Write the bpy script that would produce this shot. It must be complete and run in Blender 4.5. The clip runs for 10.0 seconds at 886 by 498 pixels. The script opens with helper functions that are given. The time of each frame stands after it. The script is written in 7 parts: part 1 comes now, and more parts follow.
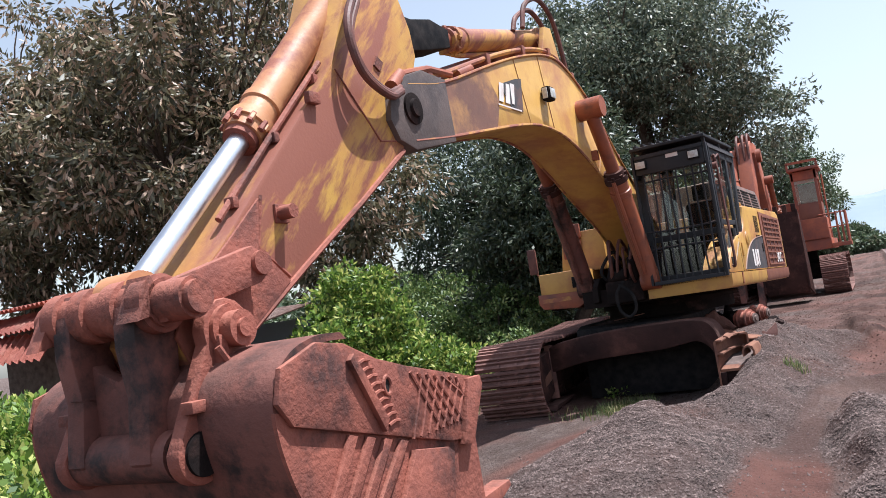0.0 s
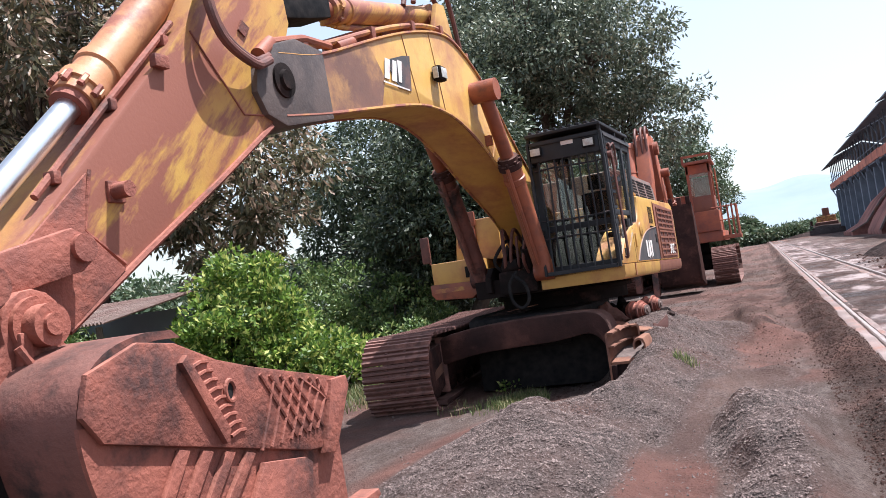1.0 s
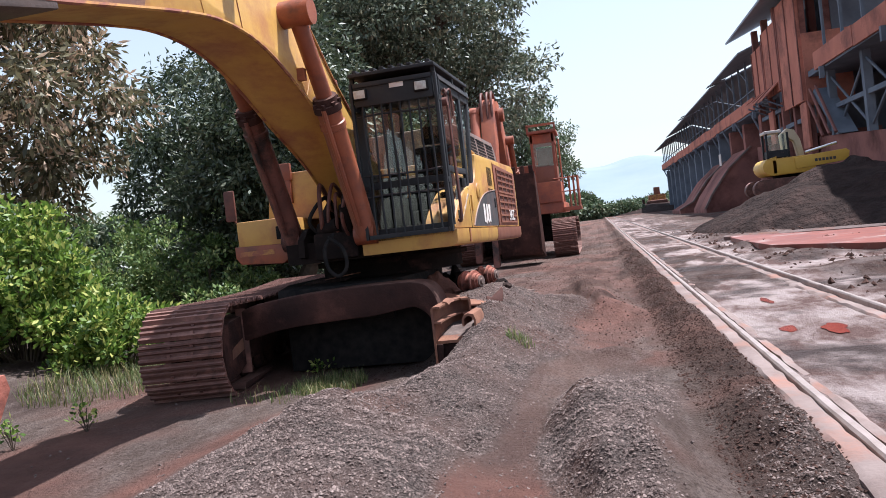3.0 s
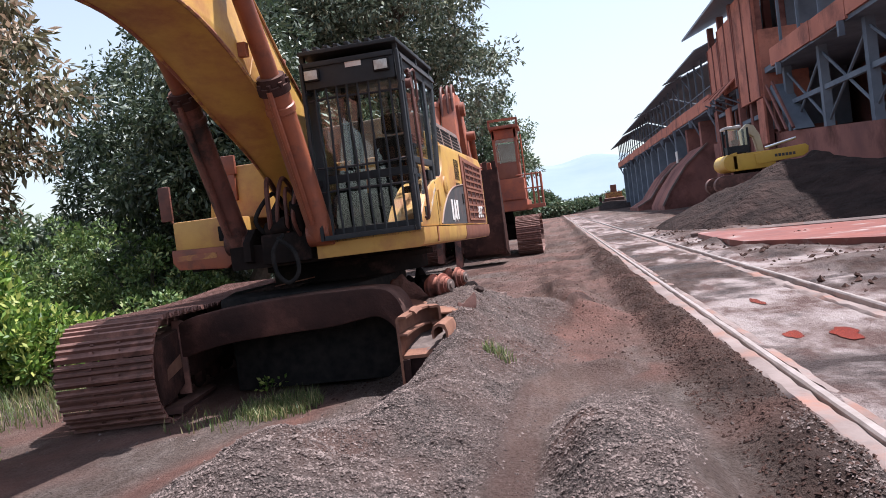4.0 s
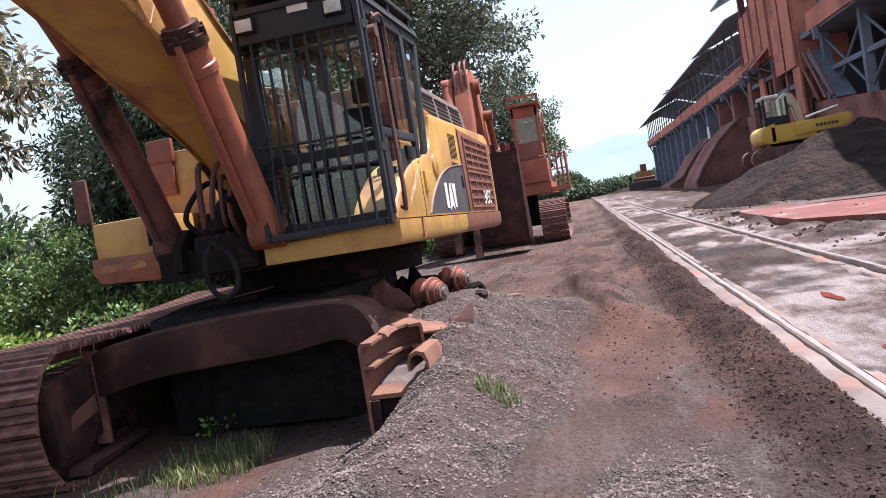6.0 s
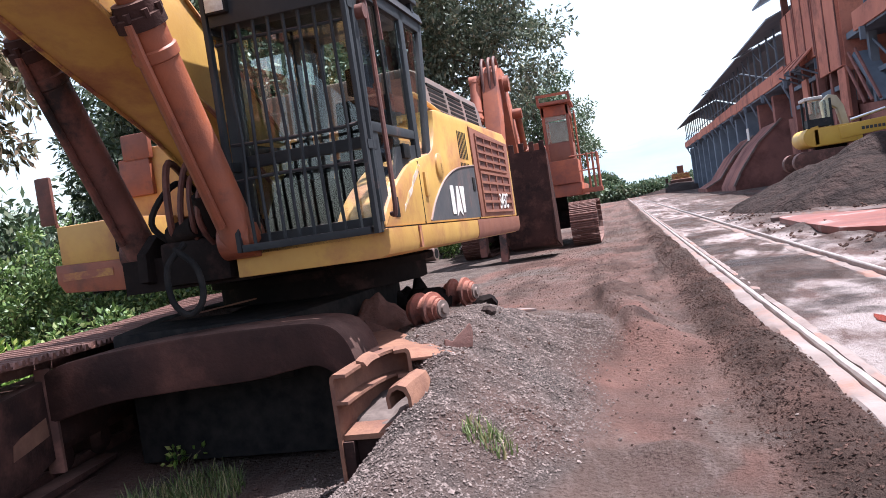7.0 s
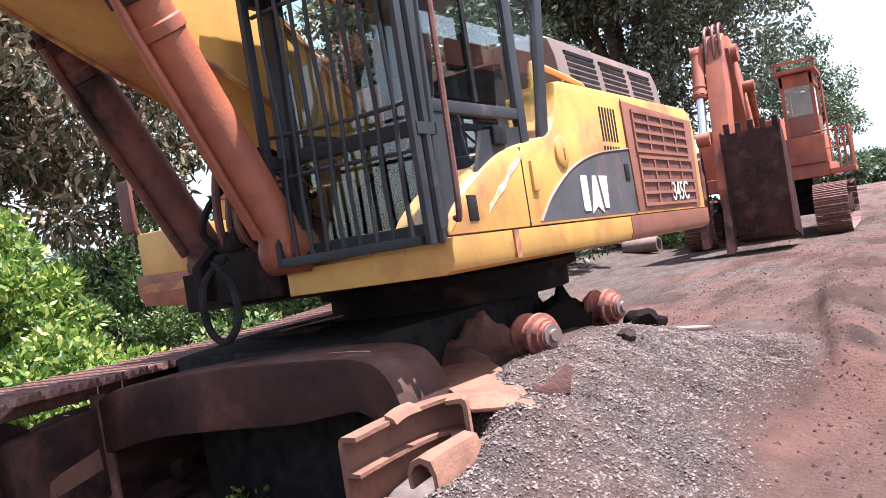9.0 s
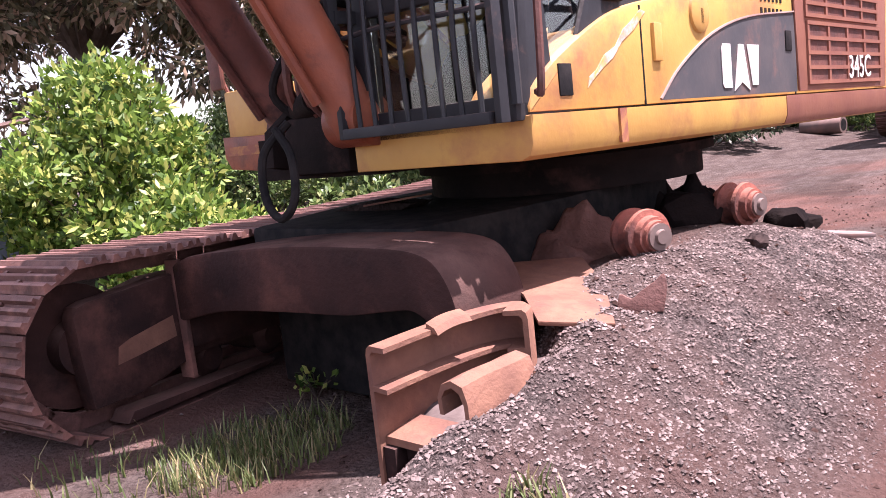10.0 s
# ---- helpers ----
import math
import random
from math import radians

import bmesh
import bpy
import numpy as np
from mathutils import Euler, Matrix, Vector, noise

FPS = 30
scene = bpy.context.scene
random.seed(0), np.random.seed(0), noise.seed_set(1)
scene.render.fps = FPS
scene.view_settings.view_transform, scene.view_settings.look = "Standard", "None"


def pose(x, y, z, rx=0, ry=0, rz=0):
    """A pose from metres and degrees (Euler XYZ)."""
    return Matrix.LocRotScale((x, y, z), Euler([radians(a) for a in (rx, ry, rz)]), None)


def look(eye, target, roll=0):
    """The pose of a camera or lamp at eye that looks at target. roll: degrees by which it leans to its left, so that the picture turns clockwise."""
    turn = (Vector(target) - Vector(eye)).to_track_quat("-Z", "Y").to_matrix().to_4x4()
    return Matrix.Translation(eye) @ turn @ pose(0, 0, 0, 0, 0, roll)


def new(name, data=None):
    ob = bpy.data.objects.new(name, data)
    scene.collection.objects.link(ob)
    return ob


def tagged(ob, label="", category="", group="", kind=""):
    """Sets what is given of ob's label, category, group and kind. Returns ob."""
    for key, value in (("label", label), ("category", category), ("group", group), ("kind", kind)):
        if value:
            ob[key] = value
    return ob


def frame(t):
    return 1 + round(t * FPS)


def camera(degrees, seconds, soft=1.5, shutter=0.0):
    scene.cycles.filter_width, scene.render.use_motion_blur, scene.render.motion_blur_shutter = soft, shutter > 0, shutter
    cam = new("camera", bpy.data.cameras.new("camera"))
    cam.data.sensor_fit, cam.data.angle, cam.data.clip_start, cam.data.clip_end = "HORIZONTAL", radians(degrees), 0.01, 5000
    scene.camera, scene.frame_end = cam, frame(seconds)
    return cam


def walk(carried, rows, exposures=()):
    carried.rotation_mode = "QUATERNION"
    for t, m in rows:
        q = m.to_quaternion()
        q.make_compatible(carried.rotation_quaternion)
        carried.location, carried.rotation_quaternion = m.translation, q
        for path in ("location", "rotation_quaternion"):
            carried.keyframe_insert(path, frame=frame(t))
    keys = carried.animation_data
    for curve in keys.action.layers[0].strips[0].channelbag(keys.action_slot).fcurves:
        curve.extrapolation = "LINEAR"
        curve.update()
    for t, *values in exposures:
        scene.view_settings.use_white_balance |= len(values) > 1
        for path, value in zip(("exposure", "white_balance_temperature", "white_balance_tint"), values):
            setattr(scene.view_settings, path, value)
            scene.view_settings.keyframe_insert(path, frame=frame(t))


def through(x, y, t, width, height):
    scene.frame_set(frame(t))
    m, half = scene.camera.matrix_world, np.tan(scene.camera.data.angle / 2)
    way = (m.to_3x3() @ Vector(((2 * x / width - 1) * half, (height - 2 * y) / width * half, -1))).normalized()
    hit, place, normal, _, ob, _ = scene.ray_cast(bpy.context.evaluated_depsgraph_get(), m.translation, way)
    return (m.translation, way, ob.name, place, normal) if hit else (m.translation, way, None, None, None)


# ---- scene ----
cam = camera(56.2, 10.0, soft=0.9)
PATH = [
    (0, (0.054, 0.044, 1.452), (-0.859, 1.818, 1.596), -8.8),
    (0.5, (0.055, 0.330, 1.473), (-0.842, 2.112, 1.615), -8.9),
    (1, (0.045, 0.601, 1.449), (-0.671, 2.468, 1.530), -8.4),
    (1.5, (0.000, 0.919, 1.450), (-0.558, 2.840, 1.455), -7.8),
    (2, (0.031, 1.291, 1.421), (-0.466, 3.228, 1.402), -8.3),
    (2.5, (0.026, 1.681, 1.383), (-0.470, 3.619, 1.343), -7.0),
    (3, (-0.068, 2.164, 1.350), (-0.445, 4.127, 1.305), -6.7),
    (3.2, (-0.106, 2.389, 1.351), (-0.452, 4.358, 1.292), -7.0),
    (4.3, (-0.371, 3.506, 1.350), (-0.623, 5.489, 1.296), -7.8),
    (4.5, (-0.327, 3.724, 1.295), (-0.573, 5.709, 1.251), -8.5),
    (5, (-0.285, 4.218, 1.312), (-0.579, 6.195, 1.283), -8.7),
    (5.5, (-0.297, 4.726, 1.325), (-0.619, 6.698, 1.261), -8.4),
    (5.7, (-0.288, 4.907, 1.320), (-0.614, 6.879, 1.240), -9.1),
    (6.8, (-0.130, 5.877, 1.363), (-0.554, 7.830, 1.286), -8.4),
    (7, (-0.131, 6.032, 1.357), (-0.564, 7.983, 1.286), -8.4),
    (7.5, (-0.017, 6.397, 1.335), (-0.812, 8.232, 1.313), -9.7),
    (8, (0.129, 6.789, 1.383), (-0.790, 8.565, 1.437), -8.6),
    (8.5, (0.215, 7.188, 1.374), (-0.706, 8.962, 1.449), -8.7),
    (9, (0.351, 7.597, 1.327), (-0.624, 9.342, 1.313), -9.1),
    (9.5, (0.404, 7.987, 1.297), (-0.756, 9.608, 1.143), -6.4),
    (9.7, (0.384, 8.125, 1.297), (-0.807, 9.720, 1.103), -6.5),
    (10, (0.343, 8.375, 1.331), (-0.967, 9.859, 1.047), -6.3),
]
walk(cam, [(t, look(eye, target, roll)) for t, eye, target, roll in PATH], [(0, 1.2, 5950, 10), (1.5, 1.46, 5950, 10), (2.5, 1.26, 5950, 10), (5.0, 1.29, 5980, 11), (7.0, 1.66, 5820, 10), (8.0, 1.96, 5820, 10), (9.0, 2.08, 5920, 13), (9.5, 2.06, 6150, 24), (10, 2.06, 6300, 32)])

# ---- world and sun ----
SUN_ELEV, SUN_AZ = radians(68), radians(66)  # azimuth from +y towards +x
world = bpy.data.worlds.new("world")
scene.world = world
world.use_nodes = True
wt = world.node_tree
sky = wt.nodes.new("ShaderNodeTexSky")
sky.sky_type, sky.sun_disc = "NISHITA", False
sky.sun_elevation, sky.sun_rotation = SUN_ELEV, SUN_AZ
sky.air_density, sky.dust_density, sky.ozone_density = 1.2, 1.3, 1.2
haze = wt.nodes.new("ShaderNodeHueSaturation")
haze.inputs["Saturation"].default_value = 0.5
wt.links.new(sky.outputs[0], haze.inputs["Color"])
wt.links.new(haze.outputs[0], wt.nodes["Background"].inputs[0])
wt.nodes["Background"].inputs[1].default_value = 0.085
sun = new("sun", bpy.data.lights.new("sun", "SUN"))
sun.data.energy, sun.data.angle, sun.data.color = 4.0, radians(0.6), (1.0, 0.97, 0.93)
sun.matrix_world = look((0, 0, 60), Vector((0, 0, 60)) - Vector((math.sin(SUN_AZ) * math.cos(SUN_ELEV), math.cos(SUN_AZ) * math.cos(SUN_ELEV), math.sin(SUN_ELEV))))


# ---- materials ----
def surf(name, c1, c2, scale=4.0, rough=0.7, metal=0.0, bump=0.15, bump_scale=45.0, worn=None, worn_scale=1.6, worn_at=0.55, worn_soft=0.06, dust=None, dust_amount=0.6, spread=0.0, bump_dist=0.02, streak=None):
    """Two-tone surface with grain, patches of wear and settled dust on upward faces."""
    m = bpy.data.materials.new(name)
    m.use_nodes = True
    t = m.node_tree
    N, L = t.nodes, t.links
    b = N["Principled BSDF"]
    co = N.new("ShaderNodeTexCoord")

    flow = N.new("ShaderNodeMapping")
    flow.vector_type = "TEXTURE"
    if streak:
        flow.inputs["Rotation"].default_value, flow.inputs["Scale"].default_value = (radians(streak), 0, 0), (1.0, 2.6, 0.55)
    L.new(co.outputs["Object"], flow.inputs[0])

    def noise_tex(sc, detail=5.0, rgh=0.6, source=None):
        n = N.new("ShaderNodeTexNoise")
        n.inputs["Scale"].default_value, n.inputs["Detail"].default_value, n.inputs["Roughness"].default_value = sc, detail, rgh
        L.new(source or co.outputs["Object"], n.inputs["Vector"])
        return n.outputs["Fac"]

    def ramp(fac, lo, hi):
        r = N.new("ShaderNodeMapRange")
        r.inputs["From Min"].default_value, r.inputs["From Max"].default_value = lo, hi
        L.new(fac, r.inputs["Value"])
        return r.outputs["Result"]

    def mix(fac, a, c):
        x = N.new("ShaderNodeMix")
        x.data_type = "RGBA"
        if isinstance(fac, float):
            x.inputs["Factor"].default_value = fac
        else:
            L.new(fac, x.inputs["Factor"])
        for k, v in (("A", a), ("B", c)):
            sock = [i for i in x.inputs if i.name == k and i.type == "RGBA"][0]
            if isinstance(v, tuple):
                sock.default_value = (*v, 1)
            else:
                L.new(v, sock)
        return [o for o in x.outputs if o.type == "RGBA"][0]

    def times(a, k):
        x = N.new("ShaderNodeMath")
        x.operation = "MULTIPLY"
        L.new(a, x.inputs[0])
        if isinstance(k, float):
            x.inputs[1].default_value = k
        else:
            L.new(k, x.inputs[1])
        return x.outputs[0]

    col = mix(ramp(noise_tex(scale), 0.35, 0.65), c1, c2)
    if worn:
        w = ramp(noise_tex(worn_scale, 8.0, 0.68, flow.outputs[0]), worn_at - worn_soft, worn_at + worn_soft)
        col = mix(w, col, worn)
    if dust:
        g = N.new("ShaderNodeNewGeometry")
        z = N.new("ShaderNodeSeparateXYZ")
        L.new(g.outputs["Normal"], z.inputs[0])
        col = mix(times(times(ramp(z.outputs["Z"], 0.1, 0.8), ramp(noise_tex(3.0, 6.0), 0.3, 0.6)), dust_amount), col, dust)
    if spread:
        g2 = N.new("ShaderNodeNewGeometry")
        h = N.new("ShaderNodeHueSaturation")
        v = N.new("ShaderNodeMapRange")
        v.inputs["To Min"].default_value, v.inputs["To Max"].default_value = 1 - spread, 1 + spread
        oi = N.new("ShaderNodeObjectInfo")
        add = N.new("ShaderNodeMath")
        add.operation = "ADD"
        L.new(g2.outputs["Random Per Island"], add.inputs[0])
        L.new(oi.outputs["Random"], add.inputs[1])
        fr = N.new("ShaderNodeMath")
        fr.operation = "FRACT"
        L.new(add.outputs[0], fr.inputs[0])
        L.new(fr.outputs[0], v.inputs["Value"])
        L.new(v.outputs["Result"], h.inputs["Value"])
        L.new(col, h.inputs["Color"])
        col = h.outputs["Color"]
    L.new(col, b.inputs["Base Color"])
    b.inputs["Metallic"].default_value = metal
    b.inputs["Specular IOR Level"].default_value = 0.05 if rough >= 0.75 else 0.35 if rough >= 0.6 else 0.5
    rr = N.new("ShaderNodeMapRange")
    rr.inputs["To Min"].default_value, rr.inputs["To Max"].default_value = max(0.05, rough - 0.12), min(1, rough + 0.12)
    L.new(noise_tex(scale * 3), rr.inputs["Value"])
    L.new(rr.outputs["Result"], b.inputs["Roughness"])
    if bump:
        bp = N.new("ShaderNodeBump")
        bp.inputs["Strength"].default_value, bp.inputs["Distance"].default_value = bump, bump_dist
        L.new(noise_tex(bump_scale, 4.0), bp.inputs["Height"])
        L.new(bp.outputs["Normal"], b.inputs["Normal"])
    return m


def leafy(name, c1, c2, c3, share=0.2, gloss=0.45, through=0.25):
    """Leaves: each its own tone between c1 and c2, a share of them c3; some light passes through."""
    m = bpy.data.materials.new(name)
    m.use_nodes = True
    N, L = m.node_tree.nodes, m.node_tree.links
    b = N["Principled BSDF"]
    g = N.new("ShaderNodeNewGeometry")
    r = N.new("ShaderNodeValToRGB")
    e = r.color_ramp.elements
    e[0].position, e[0].color = 0.0, (*c1, 1)
    e[1].position, e[1].color = 1 - share - 0.02, (*c2, 1)
    x = e.new(1 - share)
    x.color = (*c3, 1)
    L.new(g.outputs["Random Per Island"], r.inputs[0])
    L.new(r.outputs[0], b.inputs["Base Color"])
    b.inputs["Roughness"].default_value = gloss
    tr = N.new("ShaderNodeBsdfTranslucent")
    L.new(r.outputs[0], tr.inputs["Color"])
    mx = N.new("ShaderNodeMixShader")
    mx.inputs[0].default_value = through
    L.new(b.outputs[0], mx.inputs[1])
    L.new(tr.outputs[0], mx.inputs[2])
    L.new(mx.outputs[0], N["Material Output"].inputs["Surface"])
    return m


RED_DUST = (0.24, 0.10, 0.075)
YELLOW = surf("yellow_paint", (0.56, 0.325, 0.08), (0.47, 0.25, 0.065), 2.0, 0.5, 0, 0.08, 30, (0.36, 0.15, 0.065), 1.5, 0.57, 0.09, RED_DUST, 0.6)
YELLOW_WORN = surf("worn_yellow_paint", (0.52, 0.30, 0.07), (0.40, 0.17, 0.06), 1.6, 0.6, 0, 0.1, 35, (0.25, 0.09, 0.06), 1.9, 0.5, 0.045, RED_DUST, 0.7, streak=45.0)
ORANGE_STEEL = surf("rusty_orange_steel", (0.29, 0.078, 0.034), (0.18, 0.052, 0.03), 3.0, 0.5, 0, 0.15, 40, (0.10, 0.035, 0.026), 2.2, 0.6, 0.07)
RED_STEEL = surf("red_dusted_steel", (0.29, 0.092, 0.062), (0.19, 0.062, 0.045), 4.0, 0.72, 0, 0.5, 28, (0.065, 0.028, 0.024), 1.9, 0.57, 0.07, (0.36, 0.14, 0.098), 0.7)
# darker copy of the red steel: grease streaks plus painted shade
SHADE_STEEL = surf("greasy_shaded_red_steel", (0.19, 0.07, 0.052), (0.12, 0.047, 0.038), 3.0, 0.7, 0, 0.3, 35, (0.028, 0.018, 0.017), 2.4, 0.54, 0.07, (0.3, 0.13, 0.1), 0.5)
# oily steel taken near black, so it also carries shade below the deck
DARK_STEEL = surf("oily_shade_black_steel", (0.011, 0.009, 0.009), (0.022, 0.016, 0.015), 3.0, 0.8, 0, 0.25, 40, (0.06, 0.032, 0.028), 2.5, 0.62, 0.08)
# dusty brown steel, darkened further to paint in shade beneath the machine
UNDER_STEEL = surf("dusty_shade_brown_steel", (0.062, 0.03, 0.026), (0.03, 0.018, 0.017), 2.0, 0.8, 0, 0.35, 40, (0.11, 0.05, 0.04), 2.5, 0.6, 0.1, (0.2, 0.115, 0.095), 0.6)
TRACK_STEEL = surf("rusty_track_steel", (0.155, 0.07, 0.056), (0.10, 0.05, 0.043), 5.0, 0.7, 0.15, 0.3, 60, (0.30, 0.14, 0.11), 3.0, 0.6, 0.1, (0.34, 0.19, 0.16), 0.5, 0.2)
TAN_STEEL = surf("faded_tan_orange_paint", (0.50, 0.235, 0.105), (0.40, 0.16, 0.08), 2.5, 0.55, 0, 0.12, 40, (0.26, 0.085, 0.055), 2.4, 0.56, 0.07)
CHROME = surf("chrome_rod", (0.80, 0.80, 0.82), (0.72, 0.73, 0.75), 5.0, 0.34, 1.0, 0.02)
CAB_PAINT = surf("dark_grey_cab_paint", (0.014, 0.015, 0.018), (0.026, 0.027, 0.031), 3.0, 0.62, 0, 0.06, 40, (0.13, 0.07, 0.06), 2.2, 0.68, 0.06, (0.2, 0.11, 0.09), 0.35)
GREY_COVER = surf("dusty_grey_brown_cover", (0.12, 0.085, 0.075), (0.16, 0.11, 0.095), 2.0, 0.7, 0, 0.08, 40, (0.24, 0.13, 0.11), 1.6, 0.6, 0.1, (0.32, 0.2, 0.17), 0.5)
BLACK = surf("black_rubber", (0.012, 0.012, 0.013), (0.03, 0.026, 0.025), 8.0, 0.75, 0, 0.1)
DECAL = surf("faded_black_decal", (0.05, 0.05, 0.055), (0.08, 0.07, 0.07), 3.0, 0.6, 0, 0.04, 30, (0.2, 0.1, 0.08), 1.8, 0.62, 0.1)
STAINED = surf("red_stained_paint", (0.19, 0.07, 0.05), (0.25, 0.10, 0.062), 2.2, 0.6, 0, 0.08, 30, (0.22, 0.09, 0.07), 1.7, 0.6, 0.1)
BURNT = surf("burnt_stained_paint", (0.14, 0.075, 0.06), (0.23, 0.11, 0.075), 1.8, 0.65, 0, 0.1, 30, (0.42, 0.22, 0.09), 1.6, 0.6, 0.08)
SCRAPED = surf("scraped_primer", (0.55, 0.46, 0.40), (0.36, 0.24, 0.17), 16.0, 0.7, 0, 0.1, 40, (0.55, 0.32, 0.08), 14.0, 0.56, 0.06)
NOSE = surf("dark_dusty_casting", (0.075, 0.06, 0.057), (0.12, 0.085, 0.075), 2.5, 0.6, 0, 0.2, 30, (0.04, 0.03, 0.03), 2.0, 0.58, 0.1)
WHITE = surf("white_lettering", (0.75, 0.72, 0.69), (0.6, 0.5, 0.46), 9.0, 0.6, 0, 0.0)
LAMP_GLASS = surf("lamp_glass", (0.55, 0.55, 0.52), (0.4, 0.36, 0.33), 20.0, 0.2, 0, 0.1)
HOSE = surf("rusty_hose", (0.16, 0.06, 0.045), (0.08, 0.035, 0.03), 6.0, 0.6, 0, 0.2)
FADED_ORANGE = surf("faded_orange_paint", (0.42, 0.125, 0.065), (0.30, 0.088, 0.055), 1.4, 0.65, 0, 0.12, 30, (0.20, 0.075, 0.06), 1.3, 0.55, 0.1, RED_DUST, 0.4)
CORRUGATED = surf("rusty_corrugated_sheet", (0.40, 0.13, 0.09), (0.30, 0.09, 0.07), 1.5, 0.7, 0.1, 0.1, 30, (0.48, 0.26, 0.2), 1.2, 0.6, 0.1)
GREY_SHEET = surf("grey_rusty_sheet", (0.30, 0.22, 0.19), (0.22, 0.13, 0.11), 1.5, 0.7, 0.1, 0.1)
BARK = surf("bark", (0.07, 0.05, 0.04), (0.13, 0.1, 0.08), 6.0, 0.9, 0, 0.5, 20)
STONE = surf("gravel_stone", (0.125, 0.093, 0.085), (0.22, 0.165, 0.15), 9.0, 0.8, 0, 0.0, 90, spread=0.4)
# plant colours: reds lifted, steel and roofs blued, distance haze painted in
RED_WALL = surf("red_stained_concrete", (0.34, 0.15, 0.125), (0.23, 0.108, 0.098), 0.35, 0.85, 0, 0.2, 6, (0.11, 0.05, 0.045), 0.25, 0.56, 0.1)
RED_PANEL = surf("rusty_red_panel", (0.58, 0.23, 0.165), (0.46, 0.18, 0.135), 0.3, 0.8, 0, 0.15, 8, (0.22, 0.1, 0.085), 0.4, 0.6, 0.1)
STRUCT_STEEL = surf("haze_blue_structure_steel", (0.20, 0.225, 0.27), (0.14, 0.16, 0.20), 0.5, 0.8, 0, 0.1, 10)
ROOF_SHEET = surf("haze_blue_roof_sheet", (0.30, 0.33, 0.38), (0.35, 0.37, 0.41), 0.4, 0.8, 0, 0.1, 10)
ORE = surf("dark_ore_heap", (0.026, 0.018, 0.017), (0.046, 0.032, 0.029), 1.2, 0.95, 0, 1.0, 3.5, (0.06, 0.038, 0.034), 0.8, 0.58, 0.1, bump_dist=0.3)
# soil made near black to stand for the shade it lies in
SHADE_SOIL = surf("shade_black_soil", (0.008, 0.006, 0.006), (0.016, 0.011, 0.010), 3.0, 0.95, 0, 0.8, 20)
RAIL_STEEL = surf("worn_rail_steel", (0.26, 0.20, 0.18), (0.36, 0.29, 0.27), 4.0, 0.5, 0.3, 0.15)
CONCRETE = surf("dusty_pink_concrete", (0.25, 0.195, 0.182), (0.17, 0.125, 0.115), 1.5, 0.85, 0, 0.3, 25, (0.27, 0.14, 0.11), 0.9, 0.58, 0.08)
# distance haze is painted into the hill's pale blue base colour
HILL = surf("haze_tinted_hill", (0.20, 0.245, 0.28), (0.235, 0.275, 0.305), 0.008, 1.0, 0, 0.0)
MANGO = leafy("mango_leaves", (0.04, 0.042, 0.022), (0.21, 0.18, 0.10), (0.42, 0.29, 0.20), 0.27, 0.45, 0.3)
DARK_LEAF = leafy("dark_green_leaves", (0.02, 0.036, 0.02), (0.075, 0.095, 0.05), (0.13, 0.14, 0.08), 0.15, 0.45, 0.2)
GREY_LEAF = leafy("grey_green_leaves", (0.05, 0.068, 0.046), (0.17, 0.20, 0.13), (0.28, 0.28, 0.19), 0.2, 0.45, 0.2)
MID_LEAF = leafy("mid_green_leaves", (0.04, 0.075, 0.022), (0.16, 0.235, 0.065), (0.3, 0.33, 0.12), 0.15, 0.5, 0.25)
FAR_LEAF = leafy("far_tree_leaves", (0.05, 0.08, 0.045), (0.12, 0.16, 0.08), (0.16, 0.17, 0.1), 0.2, 0.5)
BUSH_LEAF = leafy("bright_bush_leaves", (0.035, 0.085, 0.016), (0.23, 0.34, 0.06), (0.46, 0.48, 0.13), 0.22, 0.5, 0.4)
GRASS_LEAF = leafy("grass_blades", (0.06, 0.095, 0.025), (0.16, 0.18, 0.06), (0.32, 0.26, 0.13), 0.25, 0.6, 0.3)


def glass_mat():
    m = bpy.data.materials.new("cab_glass")
    m.use_nodes = True
    b = m.node_tree.nodes["Principled BSDF"]
    b.inputs["Base Color"].default_value = (0.86, 0.93, 0.88, 1)
    b.inputs["Roughness"].default_value, b.inputs["IOR"].default_value = 0.0, 1.5
    b.inputs["Transmission Weight"].default_value = 1.0
    return m


GLASS = glass_mat()
PALE_PLATE = surf("dusty_pale_plate", (0.25, 0.125, 0.085), (0.16, 0.08, 0.06), 5.0, 0.75, 0, 0.3, 40, (0.16, 0.08, 0.065), 3.0, 0.58, 0.08)


# ---- mesh helpers ----
def box(bm, x0, x1, y0, y1, z0, z1, bevel=0.0):
    vs = [bm.verts.new(p) for p in ((x0, y0, z0), (x1, y0, z0), (x1, y1, z0), (x0, y1, z0), (x0, y0, z1), (x1, y0, z1), (x1, y1, z1), (x0, y1, z1))]
    fs = [bm.faces.new([vs[i] for i in f]) for f in ((3, 2, 1, 0), (4, 5, 6, 7), (0, 1, 5, 4), (1, 2, 6, 5), (2, 3, 7, 6), (3, 0, 4, 7))]
    if bevel:
        edges = list({e for f in fs for e in f.edges})
        bmesh.ops.bevel(bm, geom=edges, offset=bevel, segments=2, affect="EDGES", profile=0.6)
    return vs


